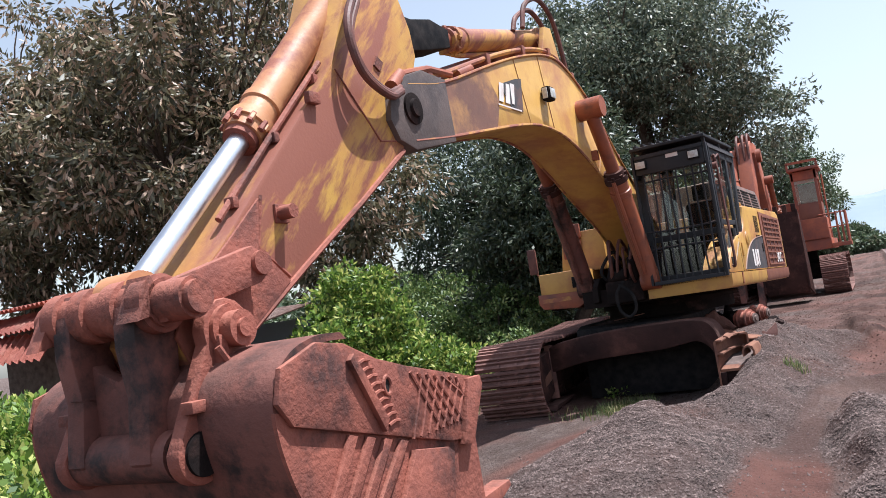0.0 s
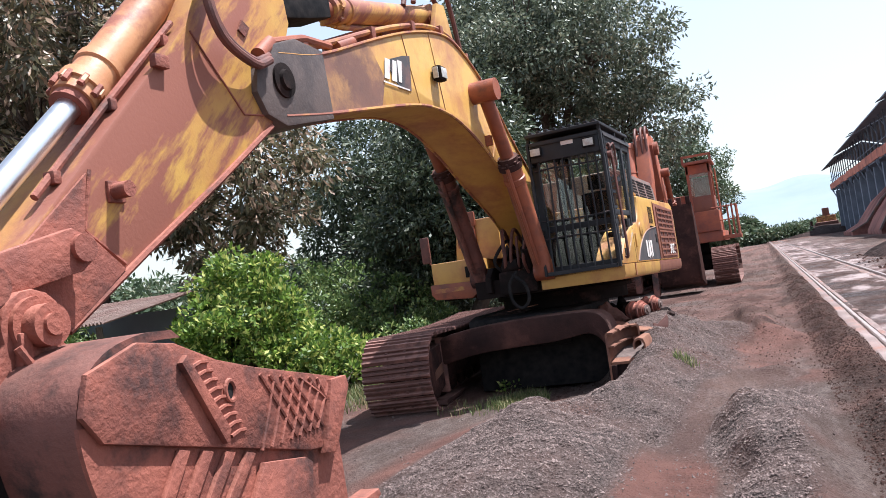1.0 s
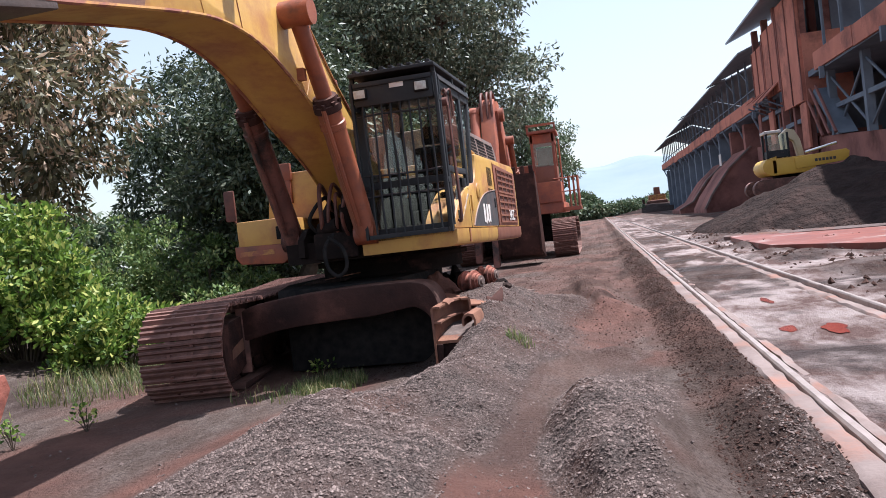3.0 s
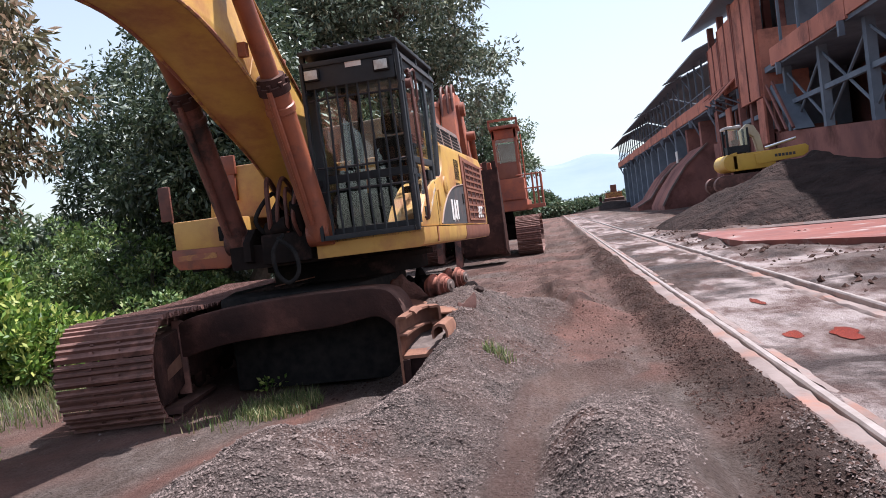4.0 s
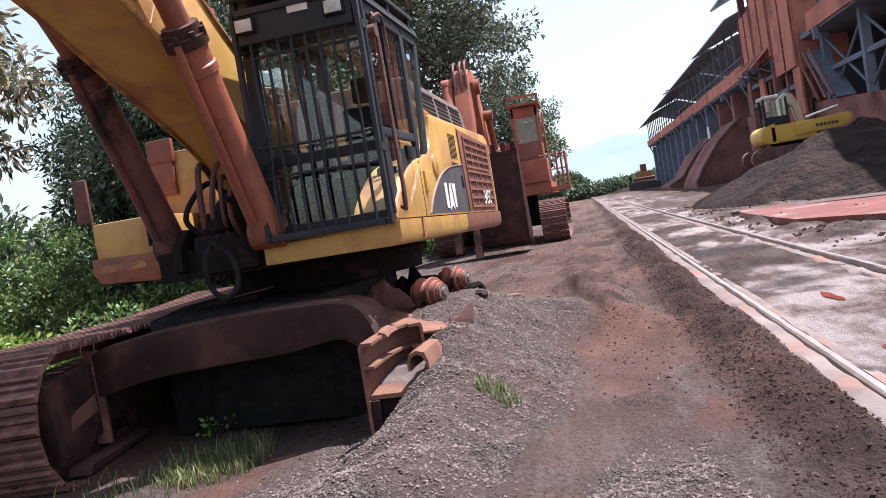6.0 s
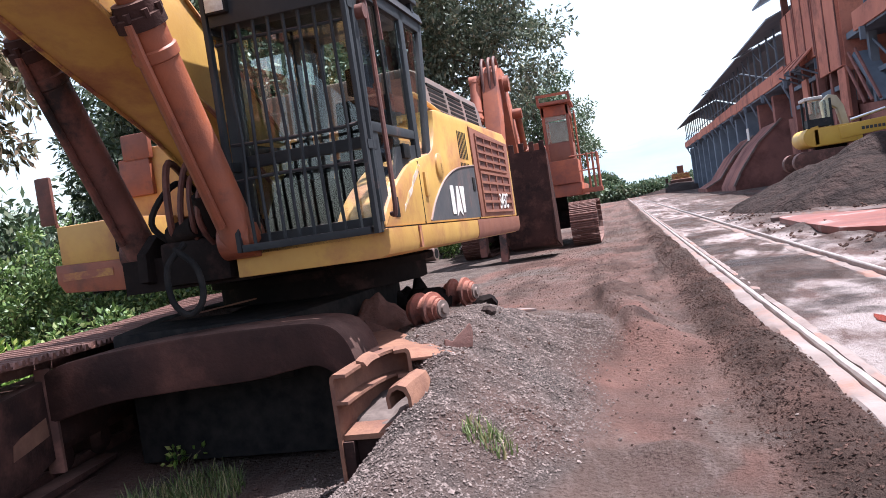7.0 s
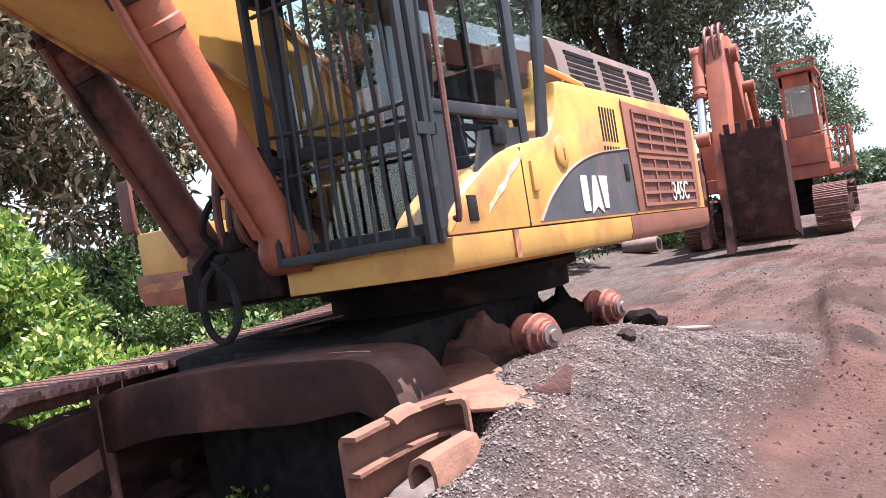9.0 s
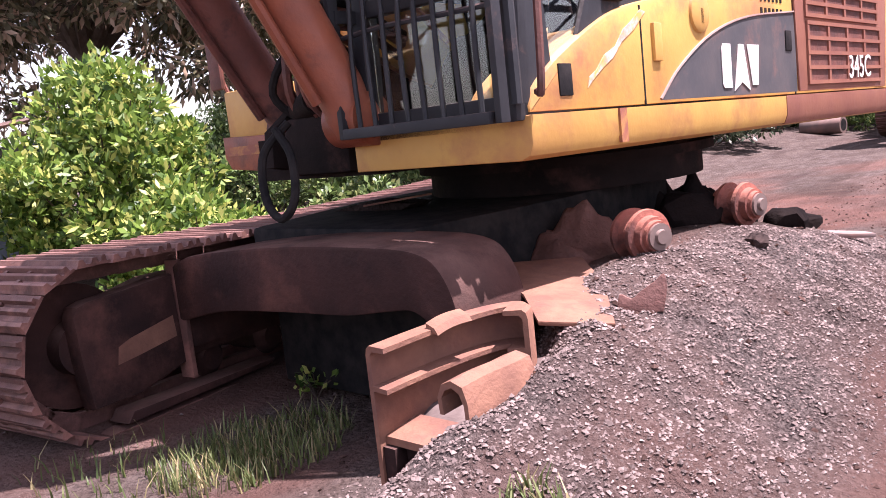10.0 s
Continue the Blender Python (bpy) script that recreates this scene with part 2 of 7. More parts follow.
def slab(bm, outline, a, b, axis="x", bevel=0.0):
    """A plate: an outline in the plane across axis, from a to b along it. x: (y, z); y: (x, z); z: (x, y)."""
    def at(p, k):
        return {"x": (k, p[0], p[1]), "y": (p[0], k, p[1]), "z": (p[0], p[1], k)}[axis]
    lo = [bm.verts.new(at(p, a)) for p in outline]
    hi = [bm.verts.new(at(p, b)) for p in outline]
    n = len(outline)
    fs = [bm.faces.new(lo[::-1]), bm.faces.new(hi)] + [bm.faces.new((lo[i], lo[(i + 1) % n], hi[(i + 1) % n], hi[i])) for i in range(n)]
    bmesh.ops.recalc_face_normals(bm, faces=fs)
    if bevel:
        edges = list(set(fs[0].edges) | set(fs[1].edges))
        bmesh.ops.bevel(bm, geom=edges, offset=bevel, segments=2, affect="EDGES", profile=0.6)
    return fs


def rod(bm, p, q, r, r2=None, seg=14, caps=True):
    p, q = Vector(p), Vector(q)
    r2 = r if r2 is None else r2
    w = (q - p).normalized()
    u = w.orthogonal().normalized()
    v = w.cross(u)
    a = [bm.verts.new(p + (u * math.cos(k) + v * math.sin(k)) * r) for k in [2 * math.pi * i / seg for i in range(seg)]]
    b = [bm.verts.new(q + (u * math.cos(k) + v * math.sin(k)) * r2) for k in [2 * math.pi * i / seg for i in range(seg)]]
    for i in range(seg):
        bm.faces.new((a[i], a[(i + 1) % seg], b[(i + 1) % seg], b[i])).smooth = True
    if caps:
        bm.faces.new(a[::-1]), bm.faces.new(b)


def lathe(bm, p, w, profile, seg=26):
    """One turned surface about the line from p along w: (distance along, radius)."""
    p, w = Vector(p), Vector(w).normalized()
    u = w.orthogonal().normalized()
    v = w.cross(u)
    rings = [[bm.verts.new(p + w * s + (u * math.cos(k) + v * math.sin(k)) * r) for k in [2 * math.pi * i / seg for i in range(seg)]] for s, r in profile]
    steep = [abs(q[1] - o[1]) < 0.4 * abs(q[0] - o[0]) for o, q in zip(profile, profile[1:])]
    for k, (a, b) in enumerate(zip(rings, rings[1:])):
        for i in range(seg):
            f = bm.faces.new((a[i], a[(i + 1) % seg], b[(i + 1) % seg], b[i]))
            f.smooth = steep[k]
    bm.faces.new(rings[0][::-1]), bm.faces.new(rings[-1])


def spline(points, steps=8):
    """A smooth line through the points."""
    P = [Vector(p) for p in points]
    P = [P[0] * 2 - P[1]] + P + [P[-1] * 2 - P[-2]]
    out = []
    for i in range(1, len(P) - 2):
        for k in range(steps):
            t = k / steps
            a, b, c, d = P[i - 1], P[i], P[i + 1], P[i + 2]
            out.append(0.5 * ((2 * b) + (c - a) * t + (2 * a - 5 * b + 4 * c - d) * t * t + (3 * b - a - 3 * c + d) * t ** 3))
    return out + [P[-2]]


def tube(bm, points, r, seg=8, r_end=None):
    pts = [Vector(p) for p in points]
    rings, n = [], len(pts)
    u = None
    for i, p in enumerate(pts):
        w = (pts[min(i + 1, n - 1)] - pts[max(i - 1, 0)]).normalized()
        u = w.orthogonal().normalized() if u is None else (u - w * u.dot(w)).normalized()
        v = w.cross(u)
        k = r if r_end is None else r + (r_end - r) * i / (n - 1)
        rings.append([bm.verts.new(p + (u * math.cos(a) + v * math.sin(a)) * k) for a in [2 * math.pi * j / seg for j in range(seg)]])
    for i in range(n - 1):
        for j in range(seg):
            bm.faces.new((rings[i][j], rings[i][(j + 1) % seg], rings[i + 1][(j + 1) % seg], rings[i + 1][j])).smooth = True
    bm.faces.new(rings[0][::-1]), bm.faces.new(rings[-1])


def part(name, bm, material, parent=None, label="", smooth=False):
    me = bpy.data.meshes.new(name)
    bm.to_mesh(me)
    bm.free()
    me.set_sharp_from_angle(angle=radians(34))
    if smooth:
        for f in me.polygons:
            f.use_smooth = True
    me.materials.append(material)
    ob = new(name, me)
    if parent:
        ob.parent = parent
    return tagged(ob, label)


def raw(name, verts, faces, material, parent=None):
    me = bpy.data.meshes.new(name)
    me.from_pydata(verts, [], faces)
    me.materials.append(material)
    ob = new(name, me)
    if parent:
        ob.parent = parent
    return ob


def thing(name, m, label, category, group=""):
    ob = new(name)
    ob.empty_display_size = 0.2
    ob.matrix_world = m
    return tagged(ob, label, category, group)


# ---- ground ----
def bump_at(x, y, cx, cy, sx, sy, h, turn=0.0):
    c, s = math.cos(turn), math.sin(turn)
    u, v = (x - cx) * c + (y - cy) * s, -(x - cx) * s + (y - cy) * c
    return h * np.exp(-(u / sx) ** 2 - (v / sy) ** 2)


def smooth01(a, lo, hi):
    t = np.clip((a - lo) / (hi - lo), 0, 1)
    return t * t * (3 - 2 * t)


def fbm(x, y, scale, octaves=4, seed=0):
    """Value noise, summed over octaves, between about -1 and 1."""
    out, amp, total = np.zeros_like(x), 1.0, 0.0
    for o in range(octaves):
        fx, fy = x * scale + 37.1 * (seed + o), y * scale - 11.7 * (seed + o)
        ix, iy = np.floor(fx), np.floor(fy)
        tx, ty = fx - ix, fy - iy
        tx, ty = tx * tx * (3 - 2 * tx), ty * ty * (3 - 2 * ty)

        def h(a, b):
            v = np.sin(a * 127.1 + b * 311.7 + seed * 17.3) * 43758.5453
            return (v - np.floor(v)) * 2 - 1
        out += amp * ((h(ix, iy) * (1 - tx) + h(ix + 1, iy) * tx) * (1 - ty) + (h(ix, iy + 1) * (1 - tx) + h(ix + 1, iy + 1) * tx) * ty)
        total += amp
        amp *= 0.5
        scale *= 2.03
    return out / total


def lane_mask(x, y):
    """Trodden bare lane that winds between the gravel heaps."""
    r = np.interp(y, (6.2, 7.0, 7.6, 8.6, 9.3, 9.9, 10.4), (-0.45, -0.53, -0.59, -0.57, -0.40, -0.1, 0.3))
    l = np.interp(y, (6.4, 6.9, 7.3, 8.6, 9.6, 10.4), (-1.05, -1.0, -0.88, -0.88, -0.75, -0.5))
    return smooth01(x, l - 0.10, l + 0.08) * (1 - smooth01(x, r - 0.05, r + 0.03)) * smooth01(y, 3.0, 4.0) * (1 - smooth01(y, 10.2, 11.0))


def gravel_mask(x, y):
    edge = 0.25 * fbm(x, y, 0.9, 3, 5)
    shift = 0.13 * (y - 4) + 0.45 * smooth01(y, 10.6, 11.8)
    left = smooth01(x + edge, -3.3 + shift, -2.9 + shift)
    right = 1 - smooth01(x + 0.5 * edge, -0.02 + 0.07 * np.clip(y - 6, 0, 4), 0.16 + 0.07 * np.clip(y - 6, 0, 4))
    right = right * (1 - smooth01(y, 9.2, 10.2) * smooth01(x + edge, -0.75, -0.35))
    right = np.maximum(right, 0.9 * smooth01(x + edge, 0.62, 0.8) * (1 - smooth01(x, 1.0, 1.06)) * (1 - smooth01(y, 7.8, 8.6)))
    m = left * right * smooth01(y, -14, -12) * (1 - smooth01(y + 2 * edge, 14.5, 17.0))
    return np.clip(m - 0.95 * lane_mask(x + 0.4 * edge, y), 0, 1)


def height(x, y):
    z = -0.11 + 0.0 * x
    back = 0.85 * smooth01(y, 10.9, 12.2)
    face = smooth01(x, -2.02 - back, -1.28 - back)
    z += face * (bump_at(x, y, -1.85, 13.0, 1.1, 2.6, 0.70) + bump_at(x, y, -1.32, 10.95, 0.65, 1.2, 0.32))
    z += bump_at(x, y, -1.9, 8.2, 0.85, 1.3, 0.27)
    z += bump_at(x, y, -1.35, 9.6, 0.5, 0.9, 0.14)
    z += bump_at(x, y, -1.8, 5.4, 0.9, 1.3, 0.26)
    z += bump_at(x, y, -2.5, 7.0, 0.5, 0.8, 0.10)
    r = np.interp(y, (6.2, 7.0, 7.6, 8.6, 9.3, 9.9, 10.4), (-0.45, -0.53, -0.59, -0.57, -0.40, -0.1, 0.3))
    mound = smooth01(x + 0.06 * fbm(x, y, 1.8, 3, 15), r - 0.02, r + 0.30) * (1 - smooth01(x, 0.0, 0.55))
    z += mound * (0.26 * smooth01(y, 3.0, 5.0) * (1 - smooth01(y, 7.6, 9.9)) + 0.10 * fbm(x, y, 1.1, 3, 16))
    # a slipped tongue of gravel on the big heap, and low ridges
    tongue = (x + 1.55) * 0.55 + (y - 7.0) * 0.83
    z += 0.13 * smooth01(x, -2.6, -1.9) * smooth01(-tongue, -0.55, -0.30) * (1 - smooth01(-tongue, 0.6, 1.8)) * (1 - smooth01(x, -1.25, -0.80))
    z += bump_at(x, y, -2.15, 7.5, 0.35, 0.9, 0.10, 0.5) + bump_at(x, y, -1.2, 8.9, 0.30, 0.8, 0.12, -0.5)
    ridge = x + 0.40 + 0.10 * (y - 16)
    z += 0.17 * smooth01(ridge, -0.12, 0.05) * (1 - smooth01(ridge, 0.1, 0.7)) * smooth01(y, 12.8, 14.0) * (1 - smooth01(y, 18.0, 20.0))
    z += bump_at(x, y, -0.05, 10.55, 0.22, 0.16, 0.08)
    z += bump_at(x, y, -0.55, 14.4, 0.5, 0.8, 0.10)
    z -= bump_at(x, y, -2.8, 10.6, 0.9, 1.6, 0.10)
    # loose dirt thrown up along the rail
    near_rail = np.exp(-((x - 0.76 + 0.08 * fbm(x, y, 0.8, 3, 33)) / 0.27) ** 2)
    z += near_rail * (0.12 + 0.16 * fbm(x, y, 1.6, 3, 2) + 0.07 * fbm(x, y, 6.0, 3, 9))
    # lumps between and beyond the rails
    right = smooth01(x, 3.1, 3.8)
    z += right * 0.30 * np.clip(fbm(x, y, 0.55, 4, 8), 0, 1)
    # road and yard unevenness
    road = smooth01(x, -1.5, 0.0) * (1 - smooth01(x, 0.9, 1.1))
    z += 0.03 * fbm(x, y, 0.8, 4, 1) + road * smooth01(y, 10.5, 15) * (0.14 * fbm(x, y, 0.7, 4, 3) + 0.10 * fbm(x * 2.4, y * 0.35, 1.0, 4, 17) + 0.05 * fbm(x, y, 2.6, 4, 44)) + road * 0.02 * fbm(x * 3, y * 0.5, 1.2, 4, 23)
    g = gravel_mask(x, y)
    z += g * (0.11 * fbm(x, y, 0.95, 3, 4) + 0.06 * fbm(x, y, 2.6, 3, 7) + 0.028 * fbm(x, y, 9.0, 2, 6))
    # flat bed of the track
    bed = smooth01(x, 1.02, 1.08) * (1 - smooth01(x, 3.05, 3.25))
    z = z * (1 - bed) + bed * (-0.14 + 0.07 * np.clip(fbm(x * 1.3, y * 0.7, 1.1, 4, 31) - 0.08, 0, 1))
    # bank rising behind the machine
    z += smooth01(-x, 6.2, 9.5) * 0.35
    return z


def axis(lo, fine_lo, fine_hi, hi, step, grow=1.16):
    mid = list(np.arange(fine_lo, fine_hi + 1e-6, step))
    a, s = [], step
    while (a[-1] if a else fine_lo) > lo:
        s *= grow
        a.append((a[-1] if a else fine_lo) - s)
    c, s = [], step
    while (c[-1] if c else fine_hi) < hi:
        s *= grow
        c.append((c[-1] if c else fine_hi) + s)
    return np.array(a[::-1] + mid + c)


def ground_material():
    m = bpy.data.materials.new("yard_ground")
    m.use_nodes = True
    N, L = m.node_tree.nodes, m.node_tree.links
    b = N["Principled BSDF"]
    co = N.new("ShaderNodeTexCoord")
    at = N.new("ShaderNodeAttribute")
    at.attribute_name = "cover"
    sep = N.new("ShaderNodeSeparateColor")
    L.new(at.outputs["Color"], sep.inputs[0])

    def nz(sc, d=6.0, stretch=None):
        n = N.new("ShaderNodeTexNoise")
        n.inputs["Scale"].default_value, n.inputs["Detail"].default_value, n.inputs["Roughness"].default_value = sc, d, 0.65
        if stretch:
            mp = N.new("ShaderNodeMapping")
            mp.inputs["Scale"].default_value = stretch
            L.new(co.outputs["Object"], mp.inputs[0])
            L.new(mp.outputs[0], n.inputs["Vector"])
        else:
            L.new(co.outputs["Object"], n.inputs["Vector"])
        return n.outputs["Fac"]

    def rng(f, lo, hi):
        r = N.new("ShaderNodeMapRange")
        r.inputs["From Min"].default_value, r.inputs["From Max"].default_value = lo, hi
        L.new(f, r.inputs["Value"])
        return r.outputs["Result"]

    def mix(f, a, c):
        x = N.new("ShaderNodeMix")
        x.data_type = "RGBA"
        L.new(f, x.inputs["Factor"])
        for k, v in (("A", a), ("B", c)):
            sock = [i for i in x.inputs if i.name == k and i.type == "RGBA"][0]
            if isinstance(v, tuple):
                sock.default_value = (*v, 1)
            else:
                L.new(v, sock)
        return [o for o in x.outputs if o.type == "RGBA"][0]

    dirt = mix(rng(nz(0.9), 0.35, 0.65), (0.155, 0.112, 0.096), (0.105, 0.075, 0.065))
    dirt = mix(rng(nz(7.0, 8.0, (1.0, 0.35, 1.0)), 0.45, 0.7), dirt, (0.21, 0.163, 0.147))
    dirt = mix(rng(nz(1.5, 8.0, (1.0, 0.22, 1.0)), 0.5, 0.66), dirt, (0.085, 0.058, 0.053))
    dirt = mix(rng(nz(40.0), 0.48, 0.66), dirt, (0.055, 0.038, 0.034))
    red = mix(rng(nz(2.2), 0.35, 0.65), (0.23, 0.112, 0.089), (0.14, 0.07, 0.058))
    gravel = mix(rng(nz(55.0, 3.0), 0.38, 0.64), (0.042, 0.031, 0.029), (0.18, 0.14, 0.128))
    gravel = mix(rng(nz(1.1), 0.46, 0.66), gravel, (0.15, 0.10, 0.088))
    slab_c = mix(rng(nz(1.7, 10.0, (1.0, 0.4, 1.0)), 0.42, 0.58), (0.42, 0.335, 0.32), (0.15, 0.092, 0.082))
    slab_c = mix(rng(nz(0.55, 6.0), 0.5, 0.6), slab_c, (0.085, 0.06, 0.056))
    c = mix(sep.outputs[1], dirt, red)
    c = mix(sep.outputs[0], c, gravel)
    c = mix(sep.outputs[2], c, slab_c)
    mud = mix(rng(nz(3.0, 8.0), 0.4, 0.62), (0.04, 0.025, 0.021), (0.075, 0.044, 0.036))
    c = mix(at.outputs["Alpha"], c, mud)
    L.new(c, b.inputs["Base Color"])
    wet = rng(nz(0.55, 6.0), 0.52, 0.62)
    rr = N.new("ShaderNodeMapRange")
    rr.inputs["To Min"].default_value, rr.inputs["To Max"].default_value = 0.92, 0.4
    mul = N.new("ShaderNodeMath")
    mul.operation = "MULTIPLY"
    L.new(wet, mul.inputs[0])
    L.new(sep.outputs[2], mul.inputs[1])
    L.new(mul.outputs[0], rr.inputs["Value"])
    L.new(rr.outputs["Result"], b.inputs["Roughness"])
    b.inputs["Specular IOR Level"].default_value = 0.1
    bp = N.new("ShaderNodeBump")
    bp.inputs["Strength"].default_value, bp.inputs["Distance"].default_value = 1.0, 0.09
    L.new(nz(28.0, 8.0), bp.inputs["Height"])
    L.new(bp.outputs["Normal"], b.inputs["Normal"])
    return m


def build_ground():
    xs = axis(-1600, -4.0, 4.0, 1600, 0.045, 1.12)
    ys = axis(-300, 2.5, 23.0, 2600, 0.05, 1.1)
    X, Y = np.meshgrid(xs, ys)
    near = 1 - smooth01(np.hypot(X, Y - 20), 120, 200)
    Z = height(X, Y) * near - 0.1 * (1 - near)
    nx, ny = len(xs), len(ys)
    verts = np.stack([X, Y, Z], -1).reshape(-1, 3)
    i = np.arange(ny - 1)[:, None] * nx + np.arange(nx - 1)[None, :]
    faces = np.stack([i, i + 1, i + nx + 1, i + nx], -1).reshape(-1, 4)
    me = bpy.data.meshes.new("ground")
    me.vertices.add(len(verts))
    me.vertices.foreach_set("co", verts.ravel())
    me.loops.add(faces.size)
    me.loops.foreach_set("vertex_index", faces.ravel().astype(np.int32))
    me.polygons.add(len(faces))
    me.polygons.foreach_set("loop_start", np.arange(0, faces.size, 4, dtype=np.int32))
    me.polygons.foreach_set("use_smooth", np.ones(len(faces), dtype=bool))
    me.update()
    g = gravel_mask(X, Y)
    r = np.clip(0.8 * smooth01(fbm(X, Y, 0.45, 4, 11), 0.0, 0.4) * smooth01(X, -6.5, -5.0), 0, 1)
    r = np.maximum(r, 0.55 * smooth01(fbm(X, Y, 0.7, 4, 25), 0.05, 0.45) * g)
    g = g * (1 - 0.6 * smooth01(fbm(X, Y, 0.7, 4, 25), 0.15, 0.5))
    lane = lane_mask(X, Y)
    r = np.maximum(r * (1 - lane), lane * (0.25 + 0.75 * (1 - smooth01(Y + 0.4 * fbm(X, Y, 1.1, 3, 19), 6.4, 7.2))))
    r = np.maximum(r, 0.5 * smooth01(X, -1.6, -0.8) * (1 - smooth01(X, 0.8, 1.0)) * smooth01(Y, 10.4, 11.6) * (1 - smooth01(Y, 15, 19)) * smooth01(fbm(X, Y, 0.8, 4, 27), -0.3, 0.15))
    r = np.maximum(r, 0.9 * np.exp(-((X + 3.3 - 0.13 * (Y - 6)) / 0.22) ** 2) * (1 - smooth01(Y, 10.0, 11.5)))
    r = np.maximum(r, 0.8 * np.exp(-((X - 0.85) / 0.4) ** 2) * smooth01(fbm(X, Y, 0.8, 3, 12), -0.2, 0.3))
    r = np.maximum(r, 0.5 * smooth01(Y, 11.5, 14) * smooth01(X, -4.0, -2.5) * (1 - smooth01(X, 0.6, 1.0)) * smooth01(fbm(X, Y, 0.5, 4, 13), -0.35, 0.2))
    s = smooth01(X, 1.0, 1.1) * (1 - smooth01(X + 1.2 * fbm(X, Y, 0.25, 4, 14), 4.5, 7.5)) * (1 - smooth01(Y, 110, 160))
    d = 0.95 * np.exp(-((X - 0.74 + 0.12 * fbm(X, Y, 0.9, 3, 33)) / 0.30) ** 4) * (0.55 + 0.45 * smooth01(fbm(X, Y, 1.3, 4, 30), -0.4, 0.1))
    d = np.maximum(d, 0.8 * s * smooth01(fbm(X * 1.3, Y * 0.5, 0.7, 4, 31), 0.0, 0.14))
    d = np.maximum(d, 0.7 * smooth01(X, 3.1, 3.7) * (1 - smooth01(X, 30, 60)) * smooth01(fbm(X, Y, 0.55, 4, 8), -0.15, 0.2))
    d = np.maximum(d, 0.65 * smooth01(Y, 11.0, 14.0) * smooth01(X, -4.5, -3.0) * (1 - smooth01(X, 0.9, 1.0)) * smooth01(fbm(X * 1.8, Y * 0.45, 0.9, 4, 32), 0.0, 0.3))
    cover = np.stack([g, r, s, d], -1).reshape(-1, 4).astype(np.float32)
    att = me.color_attributes.new("cover", "FLOAT_COLOR", "POINT")
    att.data.foreach_set("color", cover.ravel())
    me.materials.append(ground_material())
    return tagged(new("ground", me), "grey gravel, red dirt and muddy concrete yard", "ground", kind="structure")


ground = build_ground()


def ground_z(x, y):
    return float(height(np.array([float(x)]), np.array([float(y)]))[0])


def scatter_stones(name, count, x0, x1, y0, y1, small, big, seed, keep):
    rng = np.random.default_rng(seed)
    px, py = rng.uniform(x0, x1, count), rng.uniform(y0, y1, count)
    ok = rng.uniform(0, 1, count) < keep(px, py)
    px, py = px[ok], py[ok]
    n = len(px)
    size = small + (big - small) * rng.power(0.45, n)
    pz = height(px, py) + size * 0.25
    base = np.array([(1, 0, 0), (-1, 0, 0), (0, 1, 0), (0, -1, 0), (0, 0, 0.75), (0, 0, -0.75)], float)
    jit = base[None] * rng.uniform(0.6, 1.25, (n, 6, 3)) + rng.uniform(-0.2, 0.2, (n, 6, 3))
    a = rng.uniform(0, 6.283, n)
    ca, sa = np.cos(a)[:, None], np.sin(a)[:, None]
    jx, jy = jit[..., 0] * ca - jit[..., 1] * sa, jit[..., 0] * sa + jit[..., 1] * ca
    tilt = rng.uniform(-0.6, 0.6, n)[:, None]
    jz = jit[..., 2] * np.cos(tilt) + jx * np.sin(tilt)
    v = np.stack([px[:, None] + jx * size[:, None], py[:, None] + jy * size[:, None], pz[:, None] + jz * size[:, None]], -1).reshape(-1, 3)
    tri = np.array([(0, 2, 4), (2, 1, 4), (1, 3, 4), (3, 0, 4), (2, 0, 5), (1, 2, 5), (3, 1, 5), (0, 3, 5)])
    f = (np.arange(n)[:, None, None] * 6 + tri[None]).reshape(-1, 3)
    ob = raw(name, v.tolist(), f.tolist(), STONE)
    return tagged(ob, "loose grey crushed stone spread over the heap", "gravel", kind="stuff")


scatter_stones("gravel", 270000, -3.4, 1.0, 3.2, 15.5, 0.0035, 0.0125, 3, lambda x, y: gravel_mask(x, y))
scatter_stones("loose_stones", 9000, -6.0, 1.0, 3.0, 22.0, 0.004, 0.02, 4, lambda x, y: 0.15 + 0.4 * gravel_mask(x, y))


def clods(name, count, x0, x1, y0, y1, small, big, seed):
    ob = scatter_stones(name, count, x0, x1, y0, y1, small, big, seed, lambda x, y: 0.5 + 0.5 * fbm(x, y, 1.2, 3, 21))
    ob.data.materials[0] = CLOD
    tagged(ob, "dark red-brown clods of dirt beside the rail", "dirt")


CLOD = surf("dirt_clod", (0.085, 0.048, 0.039), (0.055, 0.033, 0.028), 5.0, 0.95, 0, 0.3, 50, spread=0.35)
clods("dirt_clods", 40000, 0.42, 1.05, 4.0, 30.0, 0.003, 0.016, 5)
clods("road_clods", 16000, -3.0, 1.0, 10.5, 42.0, 0.003, 0.02, 7)
clods("yard_clods", 2500, 3.2, 9.0, 8.0, 45.0, 0.02, 0.08, 6)


